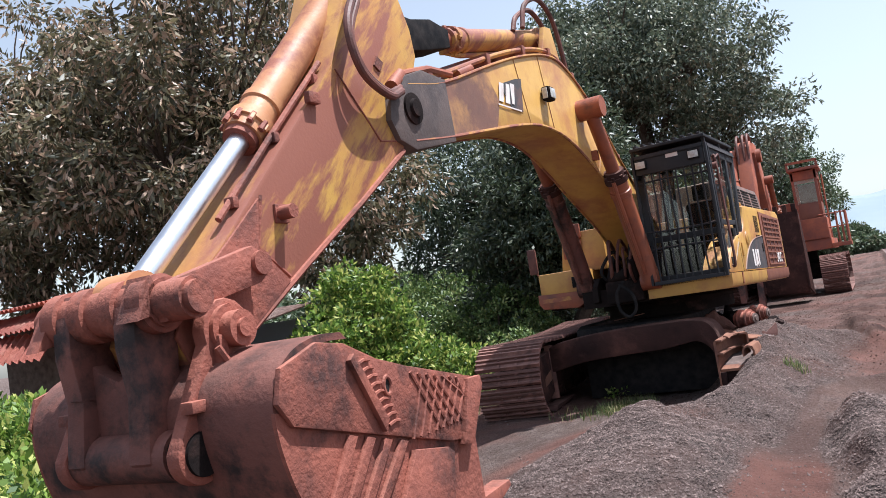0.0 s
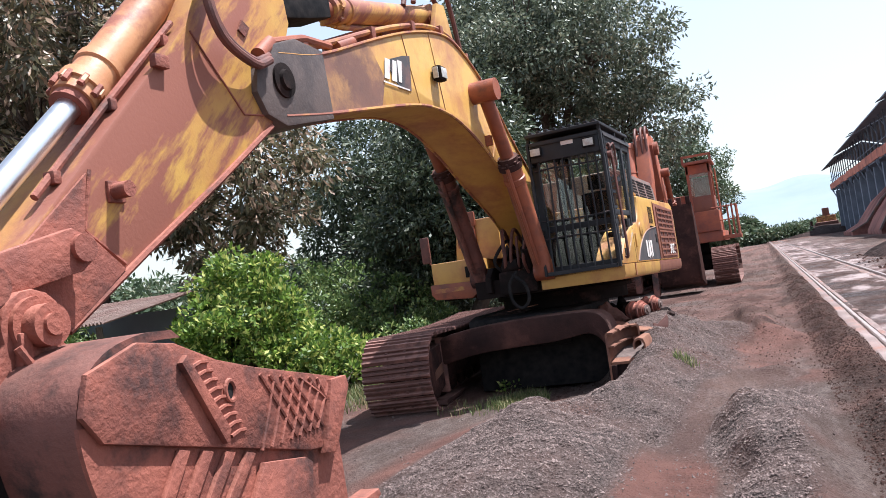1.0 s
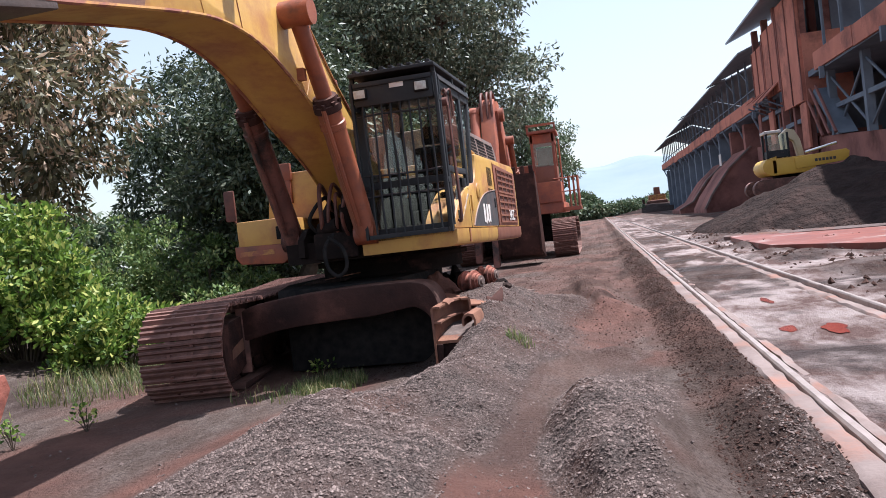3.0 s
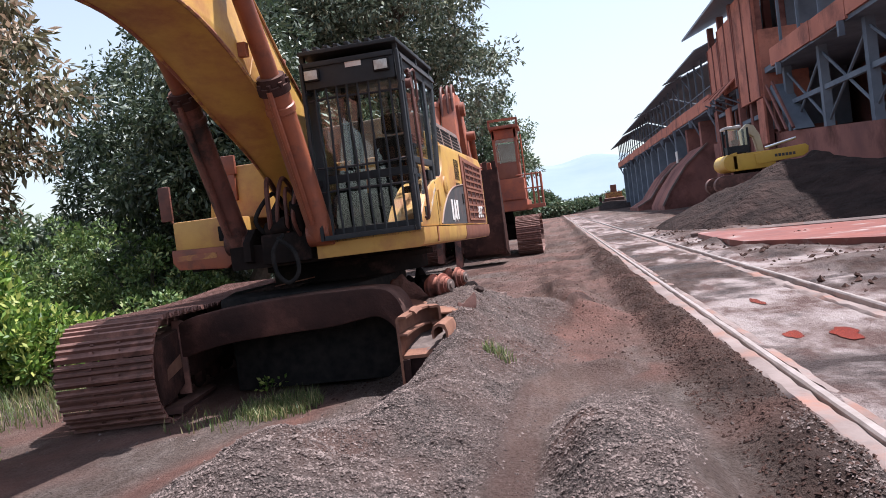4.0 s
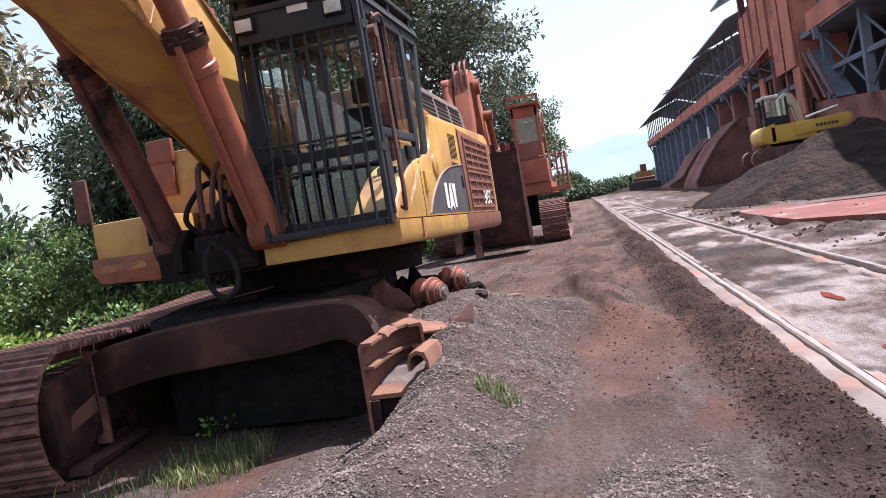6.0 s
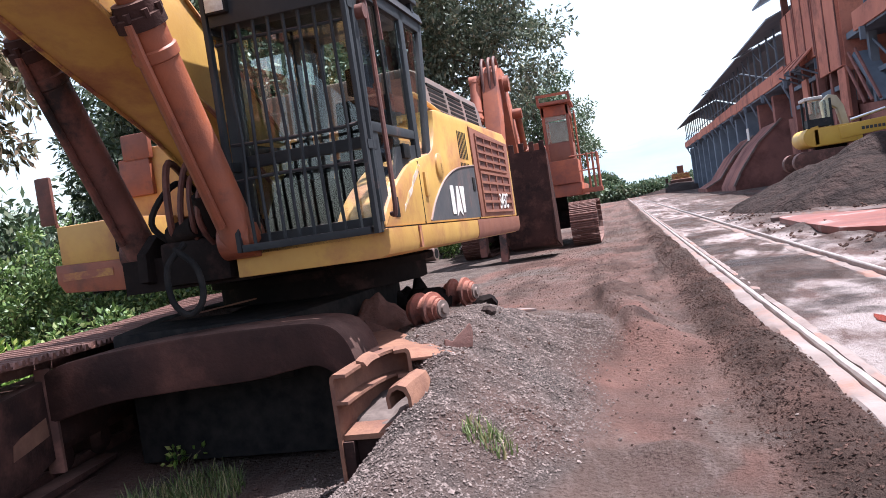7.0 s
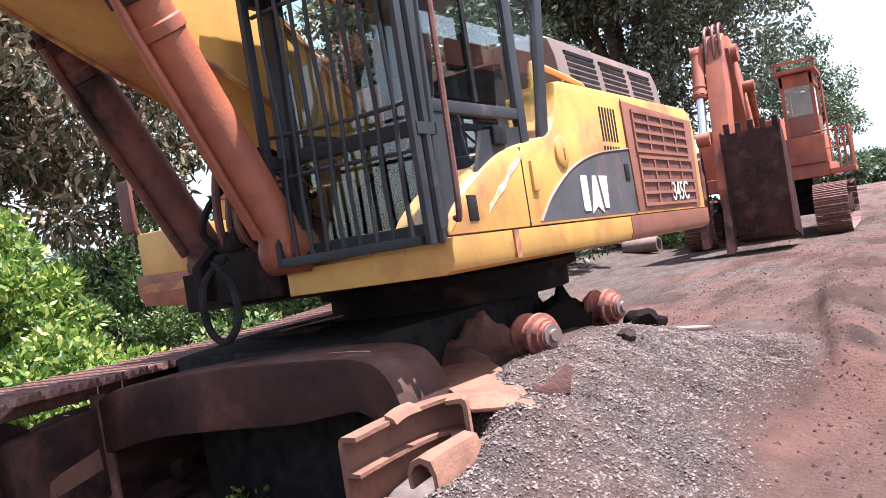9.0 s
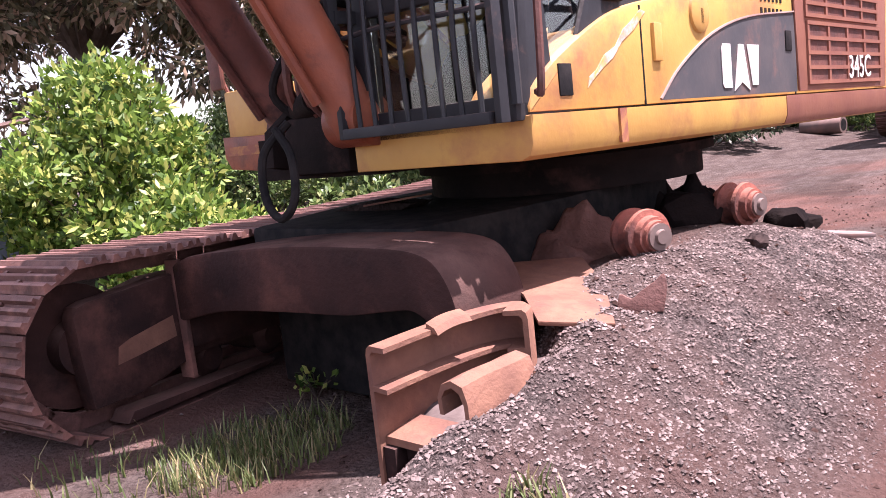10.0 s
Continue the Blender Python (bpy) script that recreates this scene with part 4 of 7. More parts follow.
        slab(bm, ring, 1.0 * x, 1.003 * x)
        part("eye_hole", bm, BLACK, bk)
    # ears that carry the two pins
    ear = arc(-10.24, 1.52, 0.17, -30, 200, 10) + [(-10.62, 1.05)] + arc(-10.52, 0.94, 0.15, 170, 300, 8) + [(-10.2, 1.1), (-9.98, 1.36)]
    for x in (-1, 1):
        bm = bmesh.new()
        slab(bm, ear, 0.38 * x, 0.47 * x, "x", 0.015)
        part("ear", bm, RED_STEEL, bk)
        bm = bmesh.new()
        rod(bm, (0.36 * x, -10.24, 1.52), (0.58 * x, -10.24, 1.52), 0.095, seg=22)
        rod(bm, (0.58 * x, -10.24, 1.52), (0.60 * x, -10.24, 1.52), 0.05, seg=12)
        rod(bm, (0.46 * x, -10.24, 1.52), (0.50 * x, -10.24, 1.52), 0.135, seg=22)
        part("bucket_pin", bm, RED_STEEL, bk)
        bm = bmesh.new()
        rod(bm, (0.30 * x, -10.52, 0.94), (0.49 * x, -10.52, 0.94), 0.11, seg=22)
        part("lower_pin", bm, DARK_STEEL, bk, "black greasy pin")
        bm = bmesh.new()
        box(bm, 0.47 * x - 0.03, 0.47 * x + 0.06, -10.60, -10.44, 1.14, 1.20, 0.01)
        part("lock_plate", bm, RED_STEEL, bk)
    bm = bmesh.new()
    box(bm, 0.46, 0.52, -10.36, -10.30, 1.30, 1.50, 0.01)
    tube(bm, [(0.52, -10.38, 1.44), (0.54, -10.34, 1.36), (0.53, -10.30, 1.28)], 0.02, 6)
    part("grease_guard", bm, RED_STEEL, bk)
    bm = bmesh.new()
    box(bm, -0.84, 0.96, -10.42, -10.24, 0.44, 0.50, 0.01)
    part("heel_strip", bm, RED_STEEL, bk)
    for k in range(5):
        bm = bmesh.new()
        x = -0.72 + 0.4 * k
        slab(bm, [(-8.7, 0.06), (-8.7, 0.22), (-8.30, 0.24), (-8.28, 0.20)], x - 0.07, x + 0.07, "x", 0.01)
        part("tooth", bm, RED_STEEL, bk)


boom = build_boom()
build_stick()
build_linkage()
build_bucket()
cylinder("stick_cylinder", (0, -4.15, 4.50), (0, -6.35, 4.03), (0, -7.62, 3.82), 0.12, YELLOW_WORN, ex, "yellow and black stick cylinder", 0.085)
bm = bmesh.new()
slab(bm, [(-7.75, 3.72), (-7.70, 3.98), (-7.3, 3.98), (-6.95, 4.06), (-6.62, 4.03), (-6.62, 3.86), (-7.0, 3.76), (-7.45, 3.66)], -0.17, 0.17, "x", 0.02)
part("cylinder_yoke", bm, BLACK, ex, "black greasy cylinder yoke")
for x in (-0.2, 0.2):
    bm = bmesh.new()
    slab(bm, [(-4.5, 4.12), (-4.25, 4.58), (-4.05, 4.60), (-3.85, 4.1)], x - 0.03, x + 0.03, "x", 0.01)
    part("cylinder_bracket", bm, YELLOW, boom)
for x, dx in ((0.10, 0.0), (0.22, 0.1)):
    bm = bmesh.new()
    tube(bm, spline([(x, -4.9, 4.42), (x, -4.75, 4.62 + dx), (x, -4.3, 4.80 + dx), (x, -3.9, 4.62 + dx), (x, -3.72, 4.2), (x, -3.7, 4.05)], 6), 0.03, 8)
    part("hose", bm, HOSE, boom)
# this cylinder takes the darker copy: grease and the boom's shade in colour
cylinder("boom_cylinder", (-0.64, -1.90, 1.43), (-0.58, -2.86, 2.88), (-0.47, -3.70, 3.60), 0.125, SHADE_STEEL, ex, "dark red boom lift cylinder, grease and shade both in its colour", 0.085)
cylinder("boom_cylinder", (0.43, -2.33, 1.42), (0.43, -3.15, 2.82), (0.43, -3.70, 3.60), 0.125, ORANGE_STEEL, ex, "orange-brown boom lift cylinder", 0.085)


# house: deck, side panels, covers
def build_house():
    z0, z1 = 1.12, 1.31
    bm = bmesh.new()
    # deck skirt with rounded lower edge, swept in at the cab
    prof = [(1.47, z1), (1.47, z0 + 0.07), (1.45, z0 + 0.02), (1.40, z0), (0.35, z0), (0.35, z1)]
    slab(bm, prof, -2.30, 2.86, "y", 0.012)
    sk = part("deck_skirt", leaning(bm), YELLOW, ex, "yellow frame rail, red-stained towards the rear")
    bm = bmesh.new()
    slab(bm, [(1.474, z1 + 0.003), (1.474, z0 + 0.065), (1.452, z0 + 0.012), (1.2, z0 - 0.004), (1.2, z1 + 0.003)], 0.45, 2.865, "y")
    part("skirt_stain", leaning(bm), STAINED, sk)
    bm = bmesh.new()
    box(bm, 1.465, 1.482, -1.62, -1.56, z0 + 0.03, z1)
    part("joint_strap", leaning(bm), YELLOW_WORN, sk)
    # deck plate and machinery between, shade put into their near-black colour
    bm = bmesh.new()
    box(bm, -1.40, 1.40, -1.55, 2.8, 1.14, 1.32)
    box(bm, -0.62, 0.42, -2.2, -1.5, 1.10, 1.34)
    part("deck", leaning(bm), DARK_STEEL, ex, "deck and swing frame, shade below the house put in as black")
    bm = bmesh.new()
    for x in (-0.36, 0.36):
        slab(bm, [(-1.9, 1.3), (-1.5, 1.3), (-0.2, 1.3), (-0.3, 2.0), (-0.95, 2.08), (-1.5, 1.75)], x - 0.04, x + 0.04, "x", 0.01)
        slab(bm, [(-2.30, 1.22), (-2.0, 1.16), (-1.6, 1.3), (-1.6, 1.55), (-2.1, 1.55), (-2.28, 1.42)], x * 1.1 - 0.04, x * 1.1 + 0.04, "x", 0.01)
    part("boom_foot_plate", bm, DARK_STEEL, ex)
    # left side panel (engine side): one curved outline
    curve = flat_spline([(-2.28, 1.35), (-2.20, 1.45), (-1.95, 1.60), (-1.55, 1.77), (-1.15, 1.85), (-0.88, 1.90), (-0.74, 2.0), (-0.66, 2.14), (-0.63, 2.27)], 4)
    outline = [(-2.28, z1 + 0.006)] + curve + [(-0.5, 2.29), (2.6, 2.33), (2.78, 2.28), (2.86, 2.12), (2.86, z1 + 0.006)]
    bm = bmesh.new()
    slab(bm, [(a, b - SLOPE * 0) for a, b in outline], 1.10, 1.455, "x", 0.03)
    side = part("side_panel", leaning(bm), YELLOW, ex, "yellow curved side panel with a dark swoosh")
    bm = bmesh.new()
    box(bm, -1.40, 1.09, -0.5, 2.84, 1.33, 2.26, 0.05)
    part("engine_body", leaning(bm), YELLOW_WORN, ex)
    # dark swoosh
    sw = flat_spline([(-1.18, 1.335), (-0.95, 1.50), (-0.55, 1.68), (-0.05, 1.79), (0.68, 1.85)], 5)
    bm = bmesh.new()
    slab(bm, sw + [(0.68, 1.335)], 1.456, 1.460, "x")
    dc = part("decal", leaning(bm), DECAL, side, "faded black swoosh with a pale mark")
    bm = bmesh.new()
    tube(bm, [(1.460, a, b + 0.006) for a, b in sw], 0.008, 5)
    part("decal_edge", leaning(bm), GREY_SHEET, dc)
    bm = bmesh.new()
    x0, x1 = 1.462, 1.466
    slab(bm, [(-0.46, 1.40), (-0.44, 1.38), (-0.34, 1.38), (-0.34, 1.63), (-0.44, 1.63), (-0.46, 1.60)], x0, x1)
    slab(bm, [(-0.31, 1.36), (-0.20, 1.41), (-0.09, 1.36), (-0.16, 1.63), (-0.23, 1.63)], x0, x1)
    slab(bm, [(-0.11, 1.63), (0.06, 1.63), (0.03, 1.39), (-0.05, 1.39)], x0, x1)
    part("pale_mark", leaning(bm), WHITE, dc)
    # rear door with two louvred grilles
    bm = bmesh.new()
    slab(bm, [(0.70, 1.335), (2.62, 1.335), (2.70, 2.20), (0.64, 2.24)], 1.456, 1.472, "x", 0.006)
    door = part("grille_door", leaning(bm), STAINED, side, "red-stained door with two louvred grilles")
    for (y0, y1, a, b) in ((0.84, 2.40, 1.84, 2.17), (0.86, 2.46, 1.39, 1.79)):
        bm = bmesh.new()
        box(bm, 1.468, 1.474, y0, y1, a, b)
        g = part("grille_recess", leaning(bm), HOSE, door)
        for k in range(5):
            bm = bmesh.new()
            z = a + (b - a) * k / 4
            box(bm, 1.470, 1.488, y0 - 0.02, y1 + 0.02, z - 0.013, z + 0.013)
            part("grille_bar", leaning(bm), STAINED, door)
        for k in range(5):
            bm = bmesh.new()
            y = y0 + (y1 - y0) * k / 4
            box(bm, 1.470, 1.486, y - 0.018, y + 0.018, a, b)
            part("grille_bar", leaning(bm), STAINED, door)
    # model number
    cu = bpy.data.curves.new("model_number", "FONT")
    cu.body, cu.size, cu.extrude = "345C", 0.24, 0.002
    tx = new("model_number", cu)
    dg = bpy.context.evaluated_depsgraph_get()
    me = bpy.data.meshes.new_from_object(tx.evaluated_get(dg))
    bpy.data.objects.remove(tx)
    me.materials.clear()
    me.materials.append(WHITE)
    num = new("model_number", me)
    num.parent = door
    num.matrix_local = pose(1.492, 1.64, 1.38, 90, 0, 90)
    num.scale = (1.0, 1.0, 1.0)
    # vertical vent slots
    for (a, b) in ((1.90, 2.16), (1.57, 1.86)):
        for k in range(6):
            bm = bmesh.new()
            y = 0.14 + 0.062 * k
            box(bm, 1.450, 1.4585, y, y + 0.03, a, b)
            part("vent_slot", leaning(bm), BLACK, side)
    # hatch, handle, cap, hinge, scrape
    bm = bmesh.new()
    box(bm, 1.457, 1.468, 0.50, 0.60, 1.60, 1.73, 0.006)
    part("latch", leaning(bm), BLACK, side)
    bm = bmesh.new()
    lathe(bm, (1.45, -0.70, 1.79), (1, 0, 0), [(0, 0.11), (0.02, 0.105), (0.03, 0.08)], 24)
    cap = part("fuel_cap_cover", leaning(bm), YELLOW, side)
    bm = bmesh.new()
    box(bm, 1.474, 1.480, -0.715, -0.685, 1.73, 1.81)
    part("keyhole", leaning(bm), BLACK, cap)
    bm = bmesh.new()
    box(bm, 1.45, 1.475, -1.23, -1.15, 1.53, 1.72, 0.008)
    part("hinge", leaning(bm), YELLOW, side)
    bm = bmesh.new()
    box(bm, 1.45, 1.462, -2.06, -1.96, 1.38, 1.52, 0.006)
    part("handle_recess", leaning(bm), BLACK, side)
    bm = bmesh.new()
    slab(bm, [(-1.84, 1.41), (-1.80, 1.44), (-1.70, 1.50), (-1.60, 1.55), (-1.52, 1.62), (-1.40, 1.68), (-1.28, 1.77), (-1.33, 1.78), (-1.42, 1.72), (-1.50, 1.68), (-1.58, 1.60), (-1.68, 1.56), (-1.76, 1.49), (-1.82, 1.46)], 1.456, 1.459)
    part("scrape_patch", leaning(bm), SCRAPED, side, "pale patch on the metal")
    for y in (-1.33, 0.66):
        bm = bmesh.new()
        box(bm, 1.452, 1.4575, y - 0.006, y + 0.006, 1.32, 1.80 if y < 0 else 2.26)
        part("panel_gap", leaning(bm), BLACK, side)
    # engine cover on top
    bm = bmesh.new()
    slab(bm, [(-0.95, 2.24), (-0.95, 2.68), (-0.85, 2.78), (1.05, 2.82), (1.16, 2.76), (1.20, 2.62), (1.24, 2.30)], 0.10, 2.70, "y", 0.05)
    cov = part("engine_cover", leaning(bm), GREY_COVER, ex, "dusty grey-brown engine cover with vents")
    for k in range(3):
        for j in range(6):
            bm = bmesh.new()
            y = 0.30 + 0.76 * k
            z = 2.40 + 0.05 * j
            box(bm, 1.15, 1.236 - 0.12 * (z - 2.36), y, y + 0.62, z, z + 0.028)
            part("vent_slot", leaning(bm), BLACK, cov)
    bm = bmesh.new()
    tube(bm, spline([(1.25, -0.55, 2.26), (1.25, -0.52, 2.42), (1.25, -0.40, 2.46), (1.25, 0.35, 2.40), (1.25, 0.42, 2.36), (1.25, 0.43, 2.24)], 5), 0.022, 8)
    part("handrail", leaning(bm), YELLOW, ex)
    # right-hand boxes
    bm = bmesh.new()
    box(bm, -1.38, -0.72, -1.90, 0.2, 1.38, 1.70, 0.02)
    rb = part("tool_box", leaning(bm), YELLOW, ex, "yellow tool box with a bent rusty step")
    bm = bmesh.new()
    slab(bm, [(-1.42, 1.40), (-1.42, 1.26), (-1.36, 1.18), (-0.80, 1.14), (-0.68, 1.22), (-0.72, 1.38)], -1.93, 0.2, "y", 0.015)
    part("step", leaning(bm), ORANGE_STEEL, rb)
    bm = bmesh.new()
    box(bm, -1.36, -0.9, -1.935, -1.925, 1.27, 1.33)
    part("step_grip", leaning(bm), YELLOW_WORN, rb)
    bm = bmesh.new()
    box(bm, -0.86, -0.74, -1.915, -1.89, 1.44, 1.60, 0.01)
    part("lamp_opening", leaning(bm), BLACK, rb)
    bm = bmesh.new()
    slab(bm, [(-0.5, 1.66), (-1.25, 1.70), (-1.18, 2.20), (-1.0, 2.30), (-0.5, 2.30)], -1.25, 0.3, "y", 0.03)
    tk = part("fuel_tank", leaning(bm), YELLOW, ex, "yellow tank")
    bm = bmesh.new()
    box(bm, -1.16, -0.86, -1.30, -1.24, 1.90, 2.22, 0.015)
    box(bm, -1.10, -0.84, -1.31, -1.25, 2.20, 2.42, 0.015)
    part("rusty_flap", leaning(bm), ORANGE_STEEL, tk)
    bm = bmesh.new()
    tube(bm, [(-1.40, -1.85, 1.70), (-1.46, -1.9, 1.95), (-1.46, -1.9, 2.1)], 0.015, 6)
    box(bm, -1.50, -1.36, -1.92, -1.88, 1.72, 2.10, 0.02)
    part("mirror", leaning(bm), HOSE, ex, "rusty side mirror on a bent arm")
    # hoses at the boom foot
    rng = random.Random(4)
    for k in range(8):
        x = -0.26 + 0.50 * rng.random()
        y = -2.18 - 0.2 * rng.random()
        bm = bmesh.new()
        tube(bm, spline([(x, -1.7, 1.7 + 0.2 * rng.random()), (x + 0.06, y, 1.85 + 0.2 * rng.random()), (x + 0.12 * rng.uniform(-1, 1), y - 0.12, 1.62), (x, y + 0.1, 1.40), (x, -1.8, 1.28)], 6), 0.02 + 0.008 * rng.random(), 7)
        part("hose", bm, HOSE if k % 3 else BLACK, ex)
    bm = bmesh.new()
    tube(bm, spline([(0.10, -2.5, 1.45), (0.02, -2.62, 1.30), (0.05, -2.66, 1.08), (0.16, -2.66, 0.98), (0.26, -2.64, 1.08), (0.22, -2.6, 1.28), (0.05, -2.55, 1.42)], 7), 0.022, 8)
    part("hanging_hose", bm, BLACK, ex, "black hose hanging in a loop")
    bm = bmesh.new()
    box(bm, -0.24, 0.30, -2.30, -1.8, 1.16, 1.48, 0.05)
    rod(bm, (-0.16, -2.2, 1.52), (0.1, -2.3, 1.56), 0.08)
    rod(bm, (0.2, -2.3, 1.5), (0.25, -2.45, 1.75), 0.07)
    part("swivel_valve", bm, DARK_STEEL, ex, "greasy black valve block")


build_house()


def build_cab():
    cab = new("cab")
    cab.parent = ex
    tagged(cab, "dark grey operator's cab with a barred front guard")
    X0, X1, Y0, Y1, Z0, Z1 = 0.50, 1.44, -2.30, -0.58, 1.33, 3.02

    def bar(name, bm, mat=CAB_PAINT, label=""):
        return part(name, bm, mat, cab, label)
    # corner posts, slanted rear
    for (x, pts) in ((X0, None), (X1, None)):
        s = -1 if x == X0 else 1
        for (a, b) in (((Y0, Z0), (Y0 + 0.06, Z1)), ((Y1 - 0.30, Z0 + 0.55), (Y1 - 0.02, Z1)), ((-1.20, Z0), (-1.15, Z1))):
            bm = bmesh.new()
            w = 0.055
            slab(bm, [(a[0] - w, a[1]), (a[0] + w, a[1]), (b[0] + w, b[1]), (b[0] - w, b[1])], x - 0.05, x + 0.0 if s > 0 else x + 0.05, "x", 0.012)
            bar("post", bm)
        bm = bmesh.new()
        box(bm, x - 0.05, x, Y0, Y1, Z1 - 0.09, Z1, 0.012)
        bar("top_rail", bm)
        bm = bmesh.new()
        slab(bm, [(Y0, Z0), (-1.0, Z0), (-0.62, 1.90), (-0.62, 2.0), (-0.75, 2.0), (-0.9, 1.82), (-1.16, Z0 + 0.08), (Y0, Z0 + 0.08)], x - 0.05, x, "x", 0.008)
        bar("sill", bm)
        bm = bmesh.new()
        box(bm, x - 0.045, x - 0.005, Y0 + 0.03, -1.16, 2.00, 2.07, 0.008)
        bar("mid_rail", bm)
    # door skin with cut-outs: lower panel beside a small window
    bm = bmesh.new()
    slab(bm, [(-2.24, 1.40), (-2.24, 2.02), (-2.10, 2.02), (-2.06, 1.46), (-1.96, 1.46), (-1.72, 1.92), (-1.20, 1.96), (-1.20, 2.02), (-1.18, 2.02), (-1.18, 1.40)], X1 - 0.04, X1 - 0.012)
    bar("door_panel", bm)
    bm = bmesh.new()
    box(bm, X1 - 0.02, X1 + 0.012, -1.62, -1.46, 1.84, 1.95, 0.01)
    bar("door_handle", bm, BLACK)
    for (y0, y1, z0, z1, n) in ((-2.19, -1.22, 2.09, 2.92, "door_window"), (-1.08, -0.72, 2.0, 2.92, "rear_side_window"), (-2.20, -1.22, 1.44, 1.98, "lower_door_window")):
        bm = bmesh.new()
        box(bm, X1 - 0.034, X1 - 0.028, y0, y1, z0, z1)
        w = bar(n, bm, GLASS, "dusty greenish glass")
        w.visible_shadow = False
        bm = bmesh.new()
        box(bm, X0 + 0.028, X0 + 0.034, y0, y1, z0, z1)
        w = bar(n, bm, GLASS)
        w.visible_shadow = False
    bm = bmesh.new()
    box(bm, X1 - 0.03, X1 - 0.012, -1.74, -1.70, 2.08, 2.93)
    bar("sliding_window_bar", bm, BLACK)
    # windscreen, lower screen, rear window
    for (y0, y1, z0, z1, n) in ((Y0 + 0.02, Y0 + 0.026, 1.96, 2.86, "windscreen"), (Y0 + 0.01, Y0 + 0.016, 1.44, 1.90, "lower_windscreen"), (Y1 - 0.06, Y1 - 0.054, 2.0, 2.9, "rear_window")):
        bm = bmesh.new()
        box(bm, X0 + 0.06, X1 - 0.06, y0, y1, z0, z1)
        w = bar(n, bm, GLASS)
        w.visible_shadow = False
    for z in (1.93, 2.89, 1.40):
        bm = bmesh.new()
        box(bm, X0 + 0.05, X1 - 0.05, Y0 - 0.01, Y0 + 0.06, z - 0.04, z + 0.04, 0.008)
        bar("cross_rail", bm)
    bm = bmesh.new()
    box(bm, X0 + 0.05, X1 - 0.05, Y1 - 0.1, Y1 - 0.03, Z0 + 0.05, 2.0, 0.01)
    bar("rear_panel", bm)
    # roof, top guard with rail
    bm = bmesh.new()
    slab(bm, [(X0 - 0.02, Z1), (X1 + 0.02, Z1), (X1 + 0.0, Z1 + 0.07), (X1 - 0.08, Z1 + 0.10), (X0 + 0.08, Z1 + 0.10), (X0, Z1 + 0.07)], Y0 + 0.02, Y1 + 0.04, "y", 0.015)
    bar("roof", bm)
    bm = bmesh.new()
    box(bm, X0 - 0.02, X1 + 0.03, -2.52, -0.70, Z1 + 0.12, Z1 + 0.16, 0.01)
    for x in (X0, X1):
        for y in (-2.4, -1.5, -0.8):
            box(bm, x - 0.03, x + 0.01, y - 0.03, y + 0.03, Z1 + 0.05, Z1 + 0.13)
    bar("roof_guard", bm, CAB_PAINT, "dark roof guard with ventilation ribs")
    for k in range(9):
        bm = bmesh.new()
        x = X0 + 0.03 + 0.105 * k
        box(bm, x, x + 0.05, -2.5, -0.75, Z1 + 0.165, Z1 + 0.195, 0.006)
        bar("roof_rib", bm)
    # floor and inside
    bm = bmesh.new()
    box(bm, X0, X1, Y0, Y1, Z0 - 0.02, Z0 + 0.02)
    bar("cab_floor", bm, DARK_STEEL)
    bm = bmesh.new()
    slab(bm, [(-1.55, 1.62), (-1.55, 1.78), (-1.12, 1.74), (-1.02, 2.42), (-0.90, 2.44), (-0.92, 1.62)], 0.74, 1.22, "x", 0.04)
    box(bm, 0.80, 1.16, -1.5, -0.95, 1.36, 1.62, 0.03)
    slab(bm, [(-1.02, 2.46), (-1.0, 2.68), (-0.92, 2.68), (-0.90, 2.46)], 0.86, 1.10, "x", 0.03)
    bar("seat", bm, BLACK, "dark operator's seat")
    for x in (0.66, 1.26):
        bm = bmesh.new()
        box(bm, x - 0.07, x + 0.07, -1.75, -1.2, 1.36, 1.80, 0.03)
        rod(bm, (x, -1.65, 1.8), (x, -1.70, 2.0), 0.02)
        rod(bm, (x, -1.70, 1.98), (x, -1.72, 2.08), 0.035)
        bar("console", bm, DARK_STEEL)
    # front guard: frame, upright bars, cross bars, lamp box
    G0, G1, GY, H0, H1 = 0.47, 1.47, -2.46, 1.33, 3.07
    for (x0, x1, z0, z1) in ((G0, G0 + 0.035, H0, H1), (G1 - 0.035, G1, H0, H1)):
        bm = bmesh.new()
        box(bm, x0, x1, GY - 0.03, GY + 0.03, z0, z1, 0.008)
        bar("guard_post", bm)
    for z in (H0, H1 - 0.05):
        bm = bmesh.new()
        box(bm, G0 + 0.05, G1 - 0.05, GY - 0.05, GY + 0.05, z, z + 0.05, 0.008)
        bar("guard_rail", bm)
    rng = random.Random(8)
    for k in range(8):
        bm = bmesh.new()
        x = G0 + 0.13 + 0.107 * k
        j = [rng.uniform(-0.012, 0.012) for _ in range(4)]
        tube(bm, spline([(x, GY, H0 + 0.02), (x + j[0], GY, 1.70), (x + j[1], GY + 0.01, 2.05), (x + j[2], GY, 2.5), (x, GY, H1 - 0.26)], 3), 0.0125, 6)
        bar("guard_bar", bm)
    for z in (1.80, 2.04, 2.70):
        bm = bmesh.new()
        tube(bm, spline([(G0 + 0.05, GY + 0.02, z), (0.8, GY + 0.02, z + rng.uniform(-0.015, 0.015)), (1.2, GY + 0.02, z + rng.uniform(-0.015, 0.015)), (G1 - 0.05, GY + 0.02, z)], 4), 0.012, 6)
        bar("guard_cross_bar", bm)
    bm = bmesh.new()
